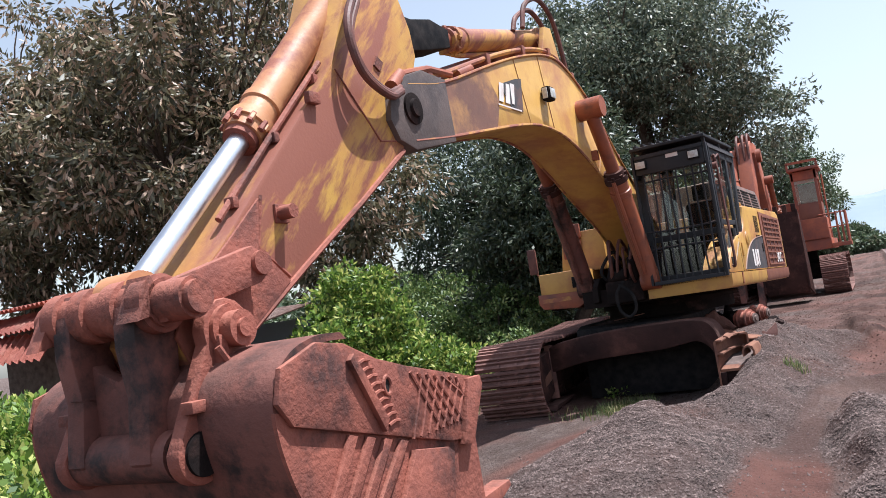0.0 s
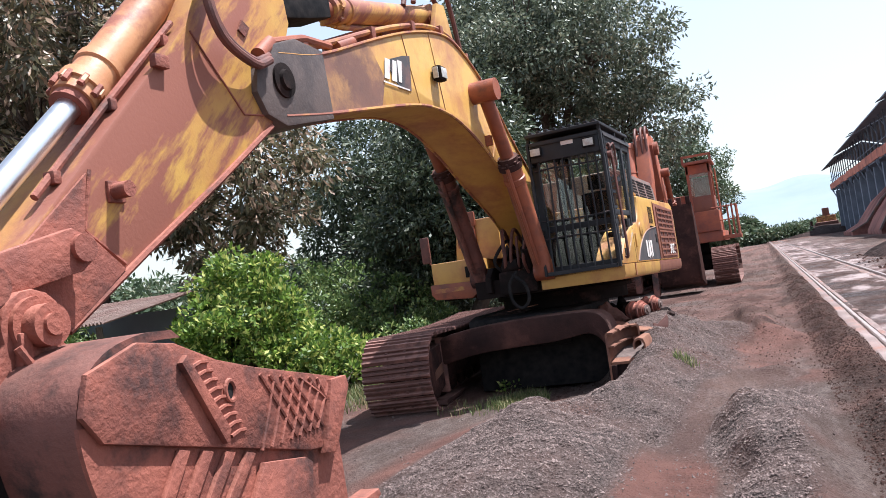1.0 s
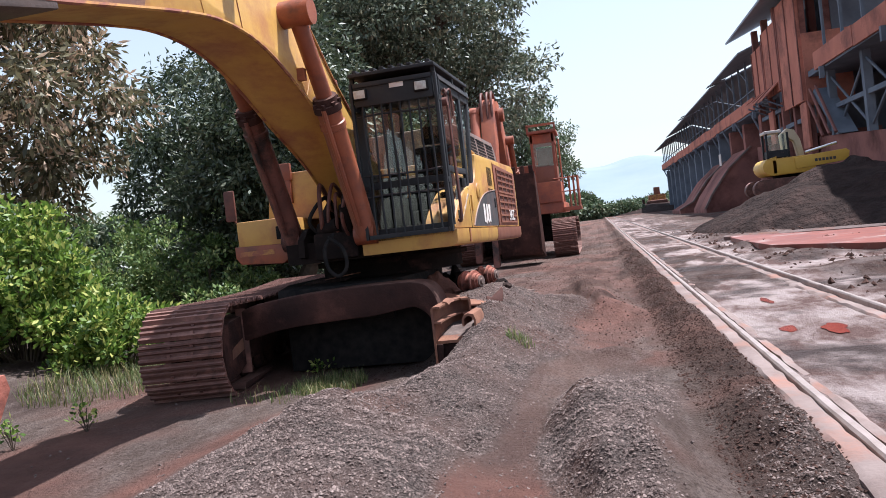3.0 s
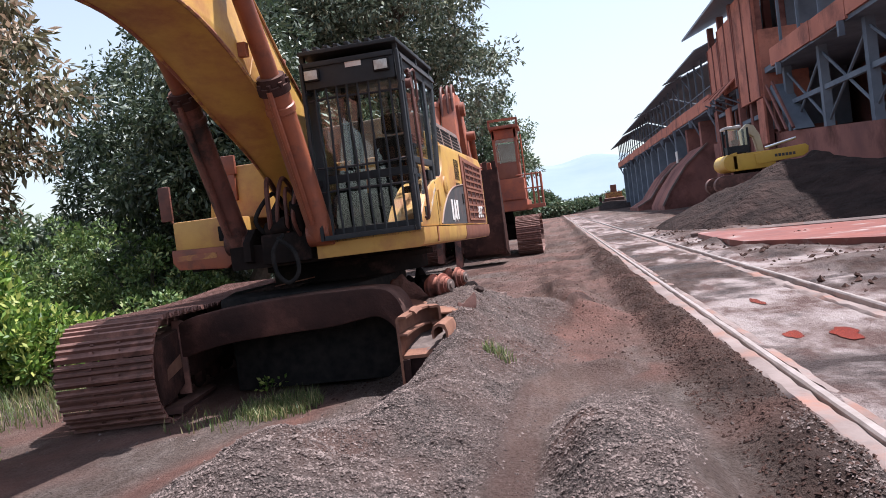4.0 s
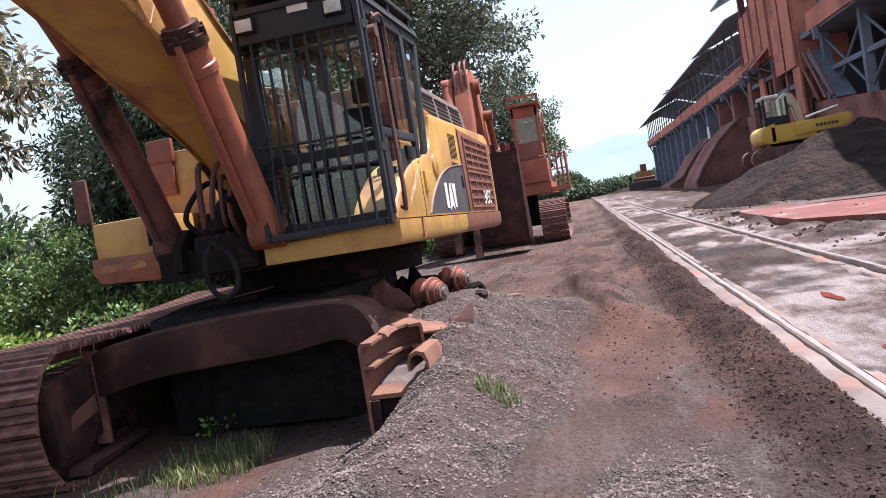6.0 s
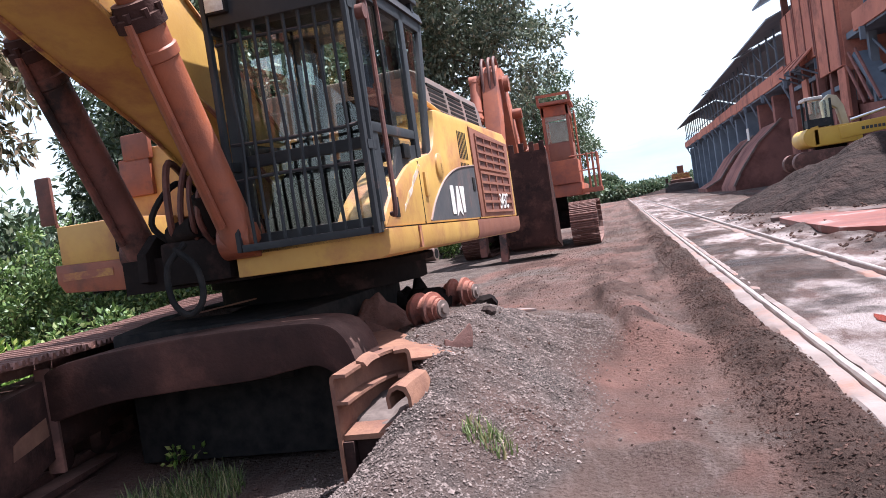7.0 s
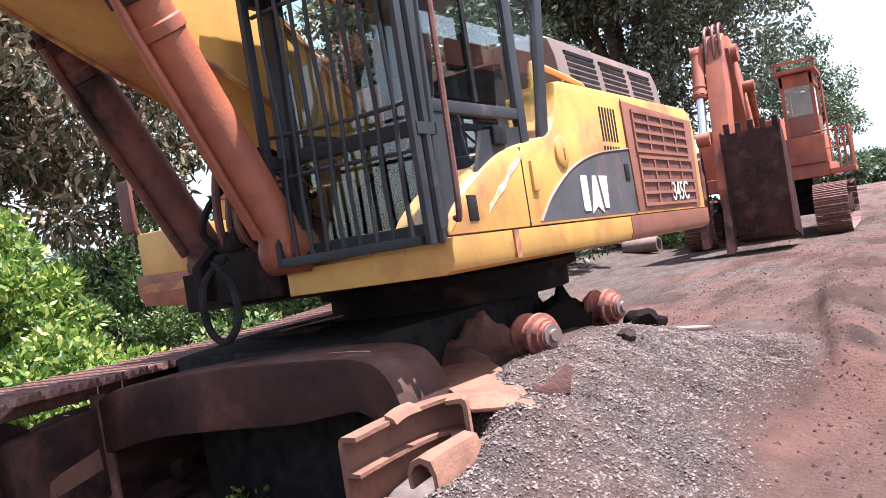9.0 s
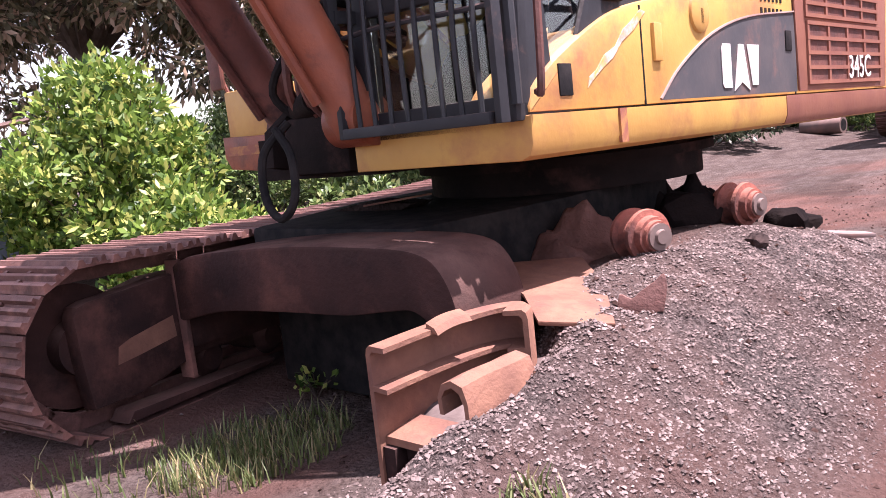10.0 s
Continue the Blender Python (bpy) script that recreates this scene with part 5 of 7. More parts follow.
    box(bm, G0 + 0.05, G1 - 0.05, GY - 0.03, GY + 0.14, H1 - 0.26, H1 - 0.02, 0.01)
    bar("guard_header", bm)
    for x in (0.60, 1.30):
        bm = bmesh.new()
        box(bm, x - 0.08, x + 0.08, GY - 0.075, GY - 0.02, H1 - 0.19, H1 - 0.07, 0.015)
        lamp = bar("work_lamp", bm, BLACK)
        bm = bmesh.new()
        box(bm, x - 0.065, x + 0.065, GY - 0.08, GY - 0.074, H1 - 0.175, H1 - 0.085, 0.004)
        part("lens", bm, LAMP_GLASS, cab)
    bm = bmesh.new()
    box(bm, 0.94, 1.10, GY - 0.036, GY - 0.03, H1 - 0.10, H1 - 0.05)
    bar("pale_label", bm, WHITE)
    for x, z in ((G0 + 0.02, 1.9), (G0 + 0.02, 2.8), (G1 - 0.02, 1.9), (G1 - 0.02, 2.8)):
        bm = bmesh.new()
        box(bm, x - 0.025, x + 0.025, GY, Y0 + 0.02, z - 0.03, z + 0.03)
        bar("guard_bracket", bm)
    # grab rail on the front corner
    bm = bmesh.new()
    tube(bm, spline([(1.50, -2.28, 1.44), (1.54, -2.30, 1.50), (1.52, -2.24, 2.2), (1.50, -2.2, 2.85), (1.46, -2.18, 2.9)], 5), 0.017, 7)
    bar("grab_rail", bm, HOSE, "rust-red grab rail")
    bm = bmesh.new()
    tube(bm, spline([(1.46, -2.25, 2.80), (1.52, -2.3, 2.86), (1.52, -2.1, 2.92), (1.50, -1.95, 2.88), (1.50, -1.93, 2.64)], 5), 0.013, 6)
    rod(bm, (1.47, -2.3, 2.76), (1.53, -2.3, 2.76), 0.05)
    bar("mirror_arm", bm, HOSE, "bent rust-red mirror arm without its mirror")
    bm = bmesh.new()
    tube(bm, [(1.45, -2.36, 1.40), (1.45, -2.36, 3.0)], 0.028, 8)
    bar("drain_pipe", bm, CAB_PAINT)


build_cab()


# undercarriage
def track_line(L, r, n, sag=0.0):
    """Points and directions along a track loop in the plane (y, z); y from 0 (front) to L."""
    straight = L - 2 * r
    total = 2 * straight + 2 * math.pi * r
    out = []
    for i in range(n):
        s = total * i / n
        if s < straight:
            y = r + s
            out.append((y, 2 * r - sag * math.sin(math.pi * s / straight), 0.0))
        elif s < straight + math.pi * r:
            a = (s - straight) / r
            out.append((L - r + r * math.sin(a), r + r * math.cos(a), -a))
        elif s < 2 * straight + math.pi * r:
            out.append((L - r - (s - straight - math.pi * r), 0.0, math.pi))
        else:
            a = (s - 2 * straight - math.pi * r) / r
            out.append((r - r * math.sin(a), r - r * math.cos(a), math.pi - a))
    return out


def shoe_mesh(width, pitch):
    """A three-bar track shoe: plate, three grousers, two bolt rows."""
    bm = bmesh.new()
    h = pitch / 2
    slab(bm, [(-h, 0.0), (h - 0.008, 0.0), (h - 0.008, 0.014), (h - 0.03, 0.016), (h - 0.036, 0.05), (h - 0.056, 0.05), (h - 0.065, 0.018), (0.03, 0.016), (0.016, 0.044), (-0.006, 0.044), (-0.018, 0.016), (-h + 0.06, 0.016), (-h + 0.045, 0.044), (-h + 0.022, 0.044), (-h + 0.01, 0.016)], -width / 2, width / 2, "x")
    for x in (-0.12, 0.12):
        for y in (-0.045, 0.045):
            box(bm, x - 0.016, x + 0.016, y - 0.016, y + 0.016, 0.016, 0.036)
    box(bm, -0.17, -0.11, -h, h, -0.10, 0.0)
    box(bm, 0.11, 0.17, -h, h, -0.10, 0.0)
    me = bpy.data.meshes.new("track_shoe")
    bm.to_mesh(me)
    bm.free()
    me.materials.append(TRACK_STEEL)
    return me


def build_track(parent, m, L, r, width, label):
    """One crawler: frame, idler, sprocket, rollers and its shoes."""
    tr = new("crawler_track")
    tr.parent = parent
    tr.matrix_local = m
    tagged(tr, label)
    n = round((2 * (L - 2 * r) + 2 * math.pi * r) / 0.216)
    sh = shoe_mesh(width, 0.216)
    for y, z, a in track_line(L, r, n, 0.05):
        o = new("track_shoe", sh)
        o.parent = tr
        o.matrix_local = Matrix.Translation((0, y, z)) @ Matrix.Rotation(a, 4, "X")
    k = r - 0.11
    bm = bmesh.new()
    rod(bm, (-0.1, r, r), (0.1, r, r), k, seg=32)
    rod(bm, (-0.22, r, r), (0.22, r, r), k * 0.45, seg=24)
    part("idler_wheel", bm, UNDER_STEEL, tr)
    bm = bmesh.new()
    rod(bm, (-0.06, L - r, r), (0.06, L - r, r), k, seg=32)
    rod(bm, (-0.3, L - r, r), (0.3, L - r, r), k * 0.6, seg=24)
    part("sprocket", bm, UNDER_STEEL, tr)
    return tr


TRACK_AT = pose(-1.25, -3.70, -0.13, 0, 0, 9.0)
track = build_track(ex, TRACK_AT, 5.9, 0.47, 0.88, "crawler track with rusty three-bar shoes")


def track_frame():
    w = 0.30
    bm = bmesh.new()
    slab(bm, [(0.9, 0.30), (0.9, 0.66), (1.2, 0.72), (4.9, 0.72), (5.2, 0.6), (5.2, 0.30), (4.8, 0.24), (1.0, 0.24)], -w, w, "x", 0.02)
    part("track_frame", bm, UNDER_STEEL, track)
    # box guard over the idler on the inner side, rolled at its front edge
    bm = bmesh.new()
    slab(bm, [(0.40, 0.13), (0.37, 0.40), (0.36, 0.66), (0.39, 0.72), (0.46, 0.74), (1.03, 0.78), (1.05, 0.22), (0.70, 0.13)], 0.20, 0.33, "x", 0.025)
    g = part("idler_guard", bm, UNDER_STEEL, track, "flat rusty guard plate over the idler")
    # patch of sunlight on the guard, painted as a paler plate
    bm = bmesh.new()
    slab(bm, [(0.58, 0.34), (0.60, 0.44), (0.68, 0.47), (0.99, 0.53), (1.00, 0.40), (0.74, 0.36)], 0.331, 0.334)
    part("bare_patch", bm, PALE_PLATE, g, "pale patch on the metal")
    bm = bmesh.new()
    box(bm, 0.26, 0.38, 1.04, 1.075, 0.12, 0.86, 0.008)
    slab(bm, [(1.07, 0.53), (1.30, 0.55), (1.30, 0.60), (1.20, 0.60), (1.07, 0.57)], 0.26, 0.44, "x", 0.008)
    part("guard_flange", bm, TRACK_STEEL, track, "rust-edged flange behind the guard")
    bm = bmesh.new()
    slab(bm, [(1.08, 0.30), (2.3, 0.34), (2.3, 0.52), (1.08, 0.50)], 0.30, 0.36, "x", 0.01)
    part("lower_rail", bm, UNDER_STEEL, track)
    for k in range(7):
        bm = bmesh.new()
        y = 1.3 + 0.54 * k
        lathe(bm, (-0.26, y, 0.17), (1, 0, 0), [(0, 0.08), (0.06, 0.13), (0.12, 0.10), (0.40, 0.10), (0.46, 0.13), (0.52, 0.08)], 18)
        part("bottom_roller", bm, UNDER_STEEL, track)
    for y in (2.2, 3.8):
        bm = bmesh.new()
        rod(bm, (-0.18, y, 0.80), (0.25, y, 0.80), 0.075, seg=16)
        part("carrier_roller", bm, UNDER_STEEL, track)
    bm = bmesh.new()
    slab(bm, [(0.5, 0.03), (1.6, 0.05), (1.65, 0.08), (0.55, 0.09)], 0.28, 0.46, "x", 0.006)
    part("loose_plate", bm, UNDER_STEEL, track)


track_frame()


def build_carbody():
    bm = bmesh.new()
    # front beam: arched between the tracks
    up = flat_spline([(-1.10, 0.70), (-0.78, 0.77), (0.0, 0.83), (0.7, 0.84), (1.02, 0.82), (1.16, 0.74), (1.24, 0.55), (1.26, 0.25)], 5)
    dn = flat_spline([(1.18, 0.25), (1.12, 0.44), (0.98, 0.55), (0.80, 0.54), (0.5, 0.50), (0.0, 0.48), (-0.6, 0.44), (-1.10, 0.34)], 5)
    slab(bm, up + dn, -2.62, -2.15, "y", 0.02)
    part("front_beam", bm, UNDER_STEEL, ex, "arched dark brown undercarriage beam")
    # centre frame in plain black: the deck's shade put into its colour
    bm = bmesh.new()
    slab(bm, [(-0.8, -2.2), (0.6, -2.2), (0.72, -1.0), (0.6, 0.4), (0.3, 0.9), (-0.8, 1.2), (-1.2, 1.0), (-1.2, -1.0)], 0.42, 0.86, "z", 0.03)
    part("centre_frame", bm, BLACK, ex)
    bm = bmesh.new()
    rod(bm, (0, 0, 0.86), (0, 0, 1.16), 0.98, seg=48)
    rod(bm, (0, 0, 1.02), (0, 0, 1.08), 1.06, seg=48)
    part("swing_ring", bm, DARK_STEEL, ex, "swing ring, black with the deck's shade put into its colour")
    # black sheet added to stand in for the shaded void behind the beam
    bm = bmesh.new()
    slab(bm, [(-0.75, -0.12), (1.15, -0.12), (1.16, 0.42), (1.0, 0.52), (-0.75, 0.40)], -2.14, -2.06, "y", 0.01)
    part("belly_plate", bm, BLACK, ex, "added black sheet standing in for the shade between the tracks")
    bm = bmesh.new()
    slab(bm, [(0.55, -2.05), (1.1, -2.1), (1.3, -1.3), (1.3, 0.6), (1.0, 0.6), (0.95, 0.2), (0.9, -1.0)], 0.0, 0.40, "z", 0.03)
    part("stripped_track_frame", bm, UNDER_STEEL, ex, "half-buried track frame stripped of its rollers")
    bm = bmesh.new()
    slab(bm, [(0.62, -1.85), (0.95, -2.02), (1.26, -2.2), (1.50, -2.42), (1.80, -2.31), (1.40, -1.75), (1.08, -1.45), (0.8, -1.6)], 0.55, 0.57, "z", 0.006)
    for v in bm.verts:
        v.co.z += -0.10 * (v.co.x - 1.06) + 0.02 * math.sin(7 * v.co.x)
    part("torn_cover_plate", bm, PALE_PLATE, ex, "torn rusty cover plate")
    bm = bmesh.new()
    slab(bm, [(-0.42, -1.62), (-0.06, -1.50), (-0.02, -1.40), (-0.20, -1.42), (-0.40, -1.52)], 0.90, 0.912, "z", 0.003)
    for v in bm.verts:
        v.co.z += 0.10 * (v.co.x + 0.42)
    part("loose_strip", bm, PALE_PLATE, ex, "bent strip of pale rusty sheet")
    bm = bmesh.new()
    slab(bm, [(-1.0, 0.84), (-0.5, 0.92), (-0.1, 0.9), (-0.2, 0.86)], -1.5, -1.3, "y", 0.01)
    part("rubble", bm, ORE, ex)


build_carbody()


# the open front end of the other track frame
def build_yoke():
    tr = new("idler_yoke")
    tr.parent = ex
    tagged(tr, "open end of a stripped track frame, bent and half buried")
    # side plates of the empty idler yoke, flanges curling inwards
    def plate(name, outline, a, b, axis="y", mat=TRACK_STEEL, label="", bevel=0.004):
        bm = bmesh.new()
        slab(bm, outline, a, b, axis, bevel)
        return part(name, bm, mat, tr, label)
    def sweep(name, path, profile, mat, label=""):
        """A section of (distance to the right, height) carried along a path in plan."""
        bm = bmesh.new()
        pts = [Vector((a, b, 0)) for a, b in flat_spline(path, 4)]
        rings = []
        for i, q in enumerate(pts):
            w = (pts[min(i + 1, len(pts) - 1)] - pts[max(i - 1, 0)]).normalized()
            drop = 0.02 * math.sin(2.2 * i / len(pts))
            rings.append([bm.verts.new((q.x + w.y * o, q.y - w.x * o, h + (drop if h > 0.1 else 0))) for o, h in profile])
        n = len(profile)
        for a, b in zip(rings, rings[1:]):
            for i in range(n):
                bm.faces.new((a[i], a[(i + 1) % n], b[(i + 1) % n], b[i]))
        bm.faces.new(rings[0][::-1]), bm.faces.new(rings[-1])
        bmesh.ops.recalc_face_normals(bm, faces=bm.faces[:])
        return part(name, bm, mat, tr, label)
    # horseshoe plate: a channel at its top, open towards the front
    shoe = [(1.285, -3.18), (1.29, -2.95), (1.31, -2.72), (1.36, -2.56), (1.45, -2.47), (1.54, -2.50), (1.59, -2.60)]
    sweep("yoke_plate", shoe, [(0, -0.05), (0, 0.55), (0.006, 0.575), (0.022, 0.588), (0.10, 0.585), (0.10, 0.566), (0.034, 0.565), (0.022, 0.55), (0.022, 0.435), (0.095, 0.43), (0.095, 0.412), (0.022, 0.415), (0.022, -0.05)], PALE_PLATE, "rusty horseshoe plate with rolled lips")
    sweep("torn_lip", [(1.36, -2.93), (1.37, -2.86), (1.385, -2.76)], [(0, 0.59), (0, 0.615), (0.05, 0.60), (0.07, 0.575), (0.03, 0.58)], PALE_PLATE)
    # folded end of the outer plate
    sweep("bent_plate", [(1.66, -3.14), (1.67, -3.02), (1.69, -2.90), (1.68, -2.80)], [(-0.07, 0.36), (-0.075, 0.42), (-0.05, 0.47), (0.0, 0.49), (0.055, 0.475), (0.075, 0.42), (0.08, 0.28), (0.07, 0.0), (0.05, 0.0), (0.06, 0.28), (0.055, 0.41), (0.035, 0.45), (0.0, 0.465), (-0.035, 0.45), (-0.055, 0.42), (-0.05, 0.36)], PALE_PLATE, "folded pale end of the outer plate")
    # cross member and its gussets
    plate("cross_member", [(-3.15, 0.205), (-3.15, 0.235), (-2.98, 0.265), (-2.98, 0.235)], 1.307, 1.70, "x", PALE_PLATE)
    plate("cross_web", [(-3.11, -0.1), (-3.11, 0.205), (-3.08, 0.205), (-3.08, -0.1)], 1.307, 1.62, "x", UNDER_STEEL)
    plate("gusset", [(-3.17, -0.08), (-3.17, 0.20), (-3.11, 0.20), (-3.11, -0.08)], 1.307, 1.37, "x", UNDER_STEEL)
    nx = 24
    X, Y = np.meshgrid(np.linspace(1.31, 1.72, nx), np.linspace(-3.04, -2.5, nx))
    Z = 0.235 + 0.12 * (Y + 3.02) / 0.5 + 0.06 * (X - 1.27) + 0.02 * fbm(X, Y, 9.0, 3, 3)
    i = np.arange(nx - 1)[:, None] * nx + np.arange(nx - 1)[None]
    raw("gravel_fill", np.stack([X, Y, Z], -1).reshape(-1, 3).tolist(), np.stack([i, i + 1, i + nx + 1, i + nx], -1).reshape(-1, 4).tolist(), STONE, tr)


build_yoke()


# ---- things lying on the gravel ----
def build_roller(x, y, z, turn, label, tilt=0.0):
    r = thing("track_roller", pose(x, y, z, 0, tilt, turn), label, "roller", "loose track rollers")
    bm = bmesh.new()
    lathe(bm, (-0.14, 0, 0), (1, 0, 0), [(0, 0.07), (0.0, 0.10), (0.045, 0.105), (0.05, 0.135), (0.075, 0.138), (0.08, 0.108), (0.105, 0.092), (0.155, 0.092), (0.175, 0.108), (0.18, 0.138), (0.205, 0.135), (0.21, 0.105), (0.255, 0.10), (0.256, 0.085), (0.28, 0.08)], 30)
    part("roller_body", bm, RED_STEEL, r)
    bm = bmesh.new()
    lathe(bm, (0.135, 0, 0), (1, 0, 0), [(0, 0.07), (0.02, 0.07), (0.022, 0.04), (0.04, 0.035)], 16)
    part("end_cap", bm, GREY_COVER, r)


build_roller(-1.70, 12.25, 0.68, -25, "loose red rusty track roller lying on gravel")
build_roller(-1.69, 13.55, 0.66, -15, "loose dark rusty track roller half buried in gravel")
bm = bmesh.new()
slab(bm, flat_spline([(-0.10, 0.0), (-0.09, 0.08), (-0.04, 0.06), (0.0, 0.09), (0.06, 0.13), (0.10, 0.16), (0.11, 0.10), (0.09, 0.0)], 3), -0.01, 0.02, "y", 0.004)
chip = part("steel_scrap", bm, TRACK_STEEL)
chip.matrix_world = pose(-1.33, 11.50, ground_z(-1.33, 11.5) + 0.0, -10, 0, 25)
tagged(chip, "small bent scrap of rusty steel stuck in gravel", "scrap")
bm = bmesh.new()
slab(bm, [(-0.16, -0.06), (0.0, -0.10), (0.18, -0.04), (0.14, 0.06), (-0.1, 0.07)], 0.0, 0.03, "z", 0.008)
flat = part("flat_stone", bm, CONCRETE)
flat.matrix_world = pose(-1.30, 14.4, ground_z(-1.30, 14.4) + 0.02, 0, 6, 30)
tagged(flat, "flat pale slab of stone lying on gravel", "stone")


def lump(name, x, y, r, seed, mat, label, category):
    rng = random.Random(seed)
    bm = bmesh.new()
    bmesh.ops.create_icosphere(bm, subdivisions=2, radius=r)
    for v in bm.verts:
        v.co *= rng.uniform(0.75, 1.15)
        v.co.z *= 0.7
    ob = part(name, bm, mat)
    ob.location = (x, y, ground_z(x, y) + r * 0.25)
    return tagged(ob, label, category)


lump("rock", -1.35, 12.9, 0.07, 1, ORE, "dark brown lump of ore on gravel", "rock")
# black clods added to shape the dark shade around the loose roller
lump("soil_clod", -2.0, 13.5, 0.24, 5, SHADE_SOIL, "lump of soil standing in for dark shade beside the loose roller", "soil")
lump("soil_clod", -1.95, 14.0, 0.22, 6, SHADE_SOIL, "lump of soil standing in for dark shade on gravel", "soil")
lump("rock", -0.1, 16.5, 0.06, 2, ORE, "dark brown lump of ore on the dirt road", "rock")
lump("rock", -1.74, 14.95, 0.13, 3, SHADE_SOIL, "black lump of ore on gravel", "rock")
lump("rock", -1.6, 14.1, 0.14, 4, SHADE_SOIL, "black lump of ore on gravel", "rock")


def build_pipe(x, y, turn, label):
    z = ground_z(x, y)
    p = thing("concrete_pipe", pose(x, y, z + 0.24, 0, 0, turn), label, "pipe", "old pipes behind the machine")
    bm = bmesh.new()
    lathe(bm, (-0.6, 0, 0), (1, 0, 0), [(0, 0.17), (0.0, 0.25), (0.08, 0.27), (0.14, 0.25), (1.1, 0.25), (1.2, 0.24), (1.2, 0.17)], 24)
    part("barrel", bm, GREY_COVER, p)
    bm = bmesh.new()
    rod(bm, (-0.602, 0, 0), (1.202 - 0.6, 0, 0), 0.172, seg=24)
    part("bore", bm, BLACK, p)


build_pipe(-8.9, 34.0, 25, "short dark pipe lying on the dirt behind the machine")
build_pipe(-7.2, 34.2, -10, "short grey pipe lying on the dirt")


# ---- second excavator: a tall orange loader shovel ----
def build_shovel():
    s = thing("mining_excavator", pose(-2.35, 33.2, -0.05, 0, 0, 0), "tall faded orange mining excavator with a raised cab, parked", "excavator")
    # crawlers
    for x in (1.0, -2.5):
        tr = build_track(s, pose(x, -1.2, 0.0), 5.6, 0.65, 0.85, "rusty crawler track")
        bm = bmesh.new()
        box(bm, -0.3, 0.3, 1.0, 4.6, 0.4, 0.95, 0.03)
        part("track_frame", bm, UNDER_STEEL, tr)
    bm = bmesh.new()
    rod(bm, (-0.8, 1.8, 0.5), (-0.8, 1.8, 1.55), 1.2, seg=32)
    box(bm, -2.3, 0.8, 0.9, 2.8, 0.5, 1.1, 0.05)
    part("centre_frame", bm, DARK_STEEL, s)
    bm = bmesh.new()
    box(bm, -2.9, 1.05, -0.1, 5.6, 1.55, 1.95, 0.03)
    part("deck", bm, FADED_ORANGE, s)
    bm = bmesh.new()
    box(bm, 1.05, 1.68, -0.2, 1.4, 1.58, 1.72, 0.01)
    part("side_platform", bm, FADED_ORANGE, s)
    for x, y in ((1.32, -0.15), (1.62, -0.15), (1.62, 0.5), (1.62, 1.3), (1.48, -0.15)):
        bm = bmesh.new()
        rod(bm, (x, y, 1.7), (x, y, 2.85), 0.035, seg=8)
        part("handrail_post", bm, FADED_ORANGE, s)
    bm = bmesh.new()
    for z in (2.3, 2.8):
        tube(bm, [(0.75, -0.15, z), (1.62, -0.15, z), (1.62, 1.3, z)], 0.025, 6)
    part("handrail", bm, FADED_ORANGE, s)
    # cab riser and cab
    bm = bmesh.new()
    box(bm, 0.0, 1.02, -0.2, 1.6, 1.95, 2.72, 0.03)
    part("cab_riser", bm, FADED_ORANGE, s)
    cab = new("cab")
    cab.parent = s
    for x0, x1 in ((0.06, 0.16), (0.84, 0.94)):
        for y0 in (-0.1, 1.4):
            bm = bmesh.new()
            box(bm, x0, x1, y0, y0 + 0.1, 2.72, 4.55, 0.015)
            part("post", bm, FADED_ORANGE, cab)
    bm = bmesh.new()
    box(bm, 0.06, 0.94, -0.09, 1.5, 2.72, 3.30, 0.02)
    part("lower_panel", bm, STAINED, cab)
    bm = bmesh.new()
    box(bm, 0.10, 0.90, -0.06, -0.05, 3.32, 4.16)
    box(bm, 0.90, 0.905, -0.0, 1.4, 3.32, 4.16)
    part("window", bm, GLASS, cab)
    bm = bmesh.new()
    box(bm, 0.05, 0.95, -0.1, 1.5, 4.16, 4.50, 0.02)
    part("header", bm, FADED_ORANGE, cab)
    bm = bmesh.new()
    box(bm, -0.02, 1.05, -0.35, 1.6, 4.52, 4.62, 0.02)
    box(bm, -0.02, 0.06, -0.35, -0.27, 4.62, 4.80)
    box(bm, 0.97, 1.05, -0.35, -0.27, 4.62, 4.80)
    box(bm, -0.02, 1.05, -0.35, -0.27, 4.78, 4.86)
    part("roof_guard", bm, FADED_ORANGE, cab)
    bm = bmesh.new()
    box(bm, 0.18, 0.82, 1.36, 1.40, 3.3, 4.1)
    part("back_wall", bm, GREY_SHEET, cab)
    bm = bmesh.new()
    for k in range(6):
        box(bm, 0.98, 1.04, 1.5, 1.56, 2.0 + 0.4 * k, 2.04 + 0.4 * k)
    tube(bm, [(1.03, 1.45, 1.95), (1.03, 1.45, 4.4)], 0.03, 6)
    tube(bm, [(1.03, 1.65, 1.95), (1.03, 1.65, 4.4)], 0.03, 6)
    part("ladder", bm, FADED_ORANGE, s)
    # engine house behind
    bm = bmesh.new()
    box(bm, -2.7, -0.2, 1.4, 5.5, 1.95, 3.5, 0.05)
    part("engine_house", bm, FADED_ORANGE, s)
    # boom, stick, cylinders in front
    bm = bmesh.new()
    slab(bm, [(0.5, 1.9), (0.2, 2.6), (-1.2, 4.6), (-2.2, 5.5), (-2.75, 5.55), (-2.9, 5.2), (-2.3, 4.4), (-0.9, 2.3), (-0.3, 1.7)], -1.35, -0.70, "x", 0.03)
    part("boom", bm, FADED_ORANGE, s, "faded orange boom")
    bm = bmesh.new()
    rod(bm, (-1.45, -2.5, 5.1), (-0.55, -2.5, 5.1), 0.24, seg=20)
    part("boom_pin", bm, ORANGE_STEEL, s)
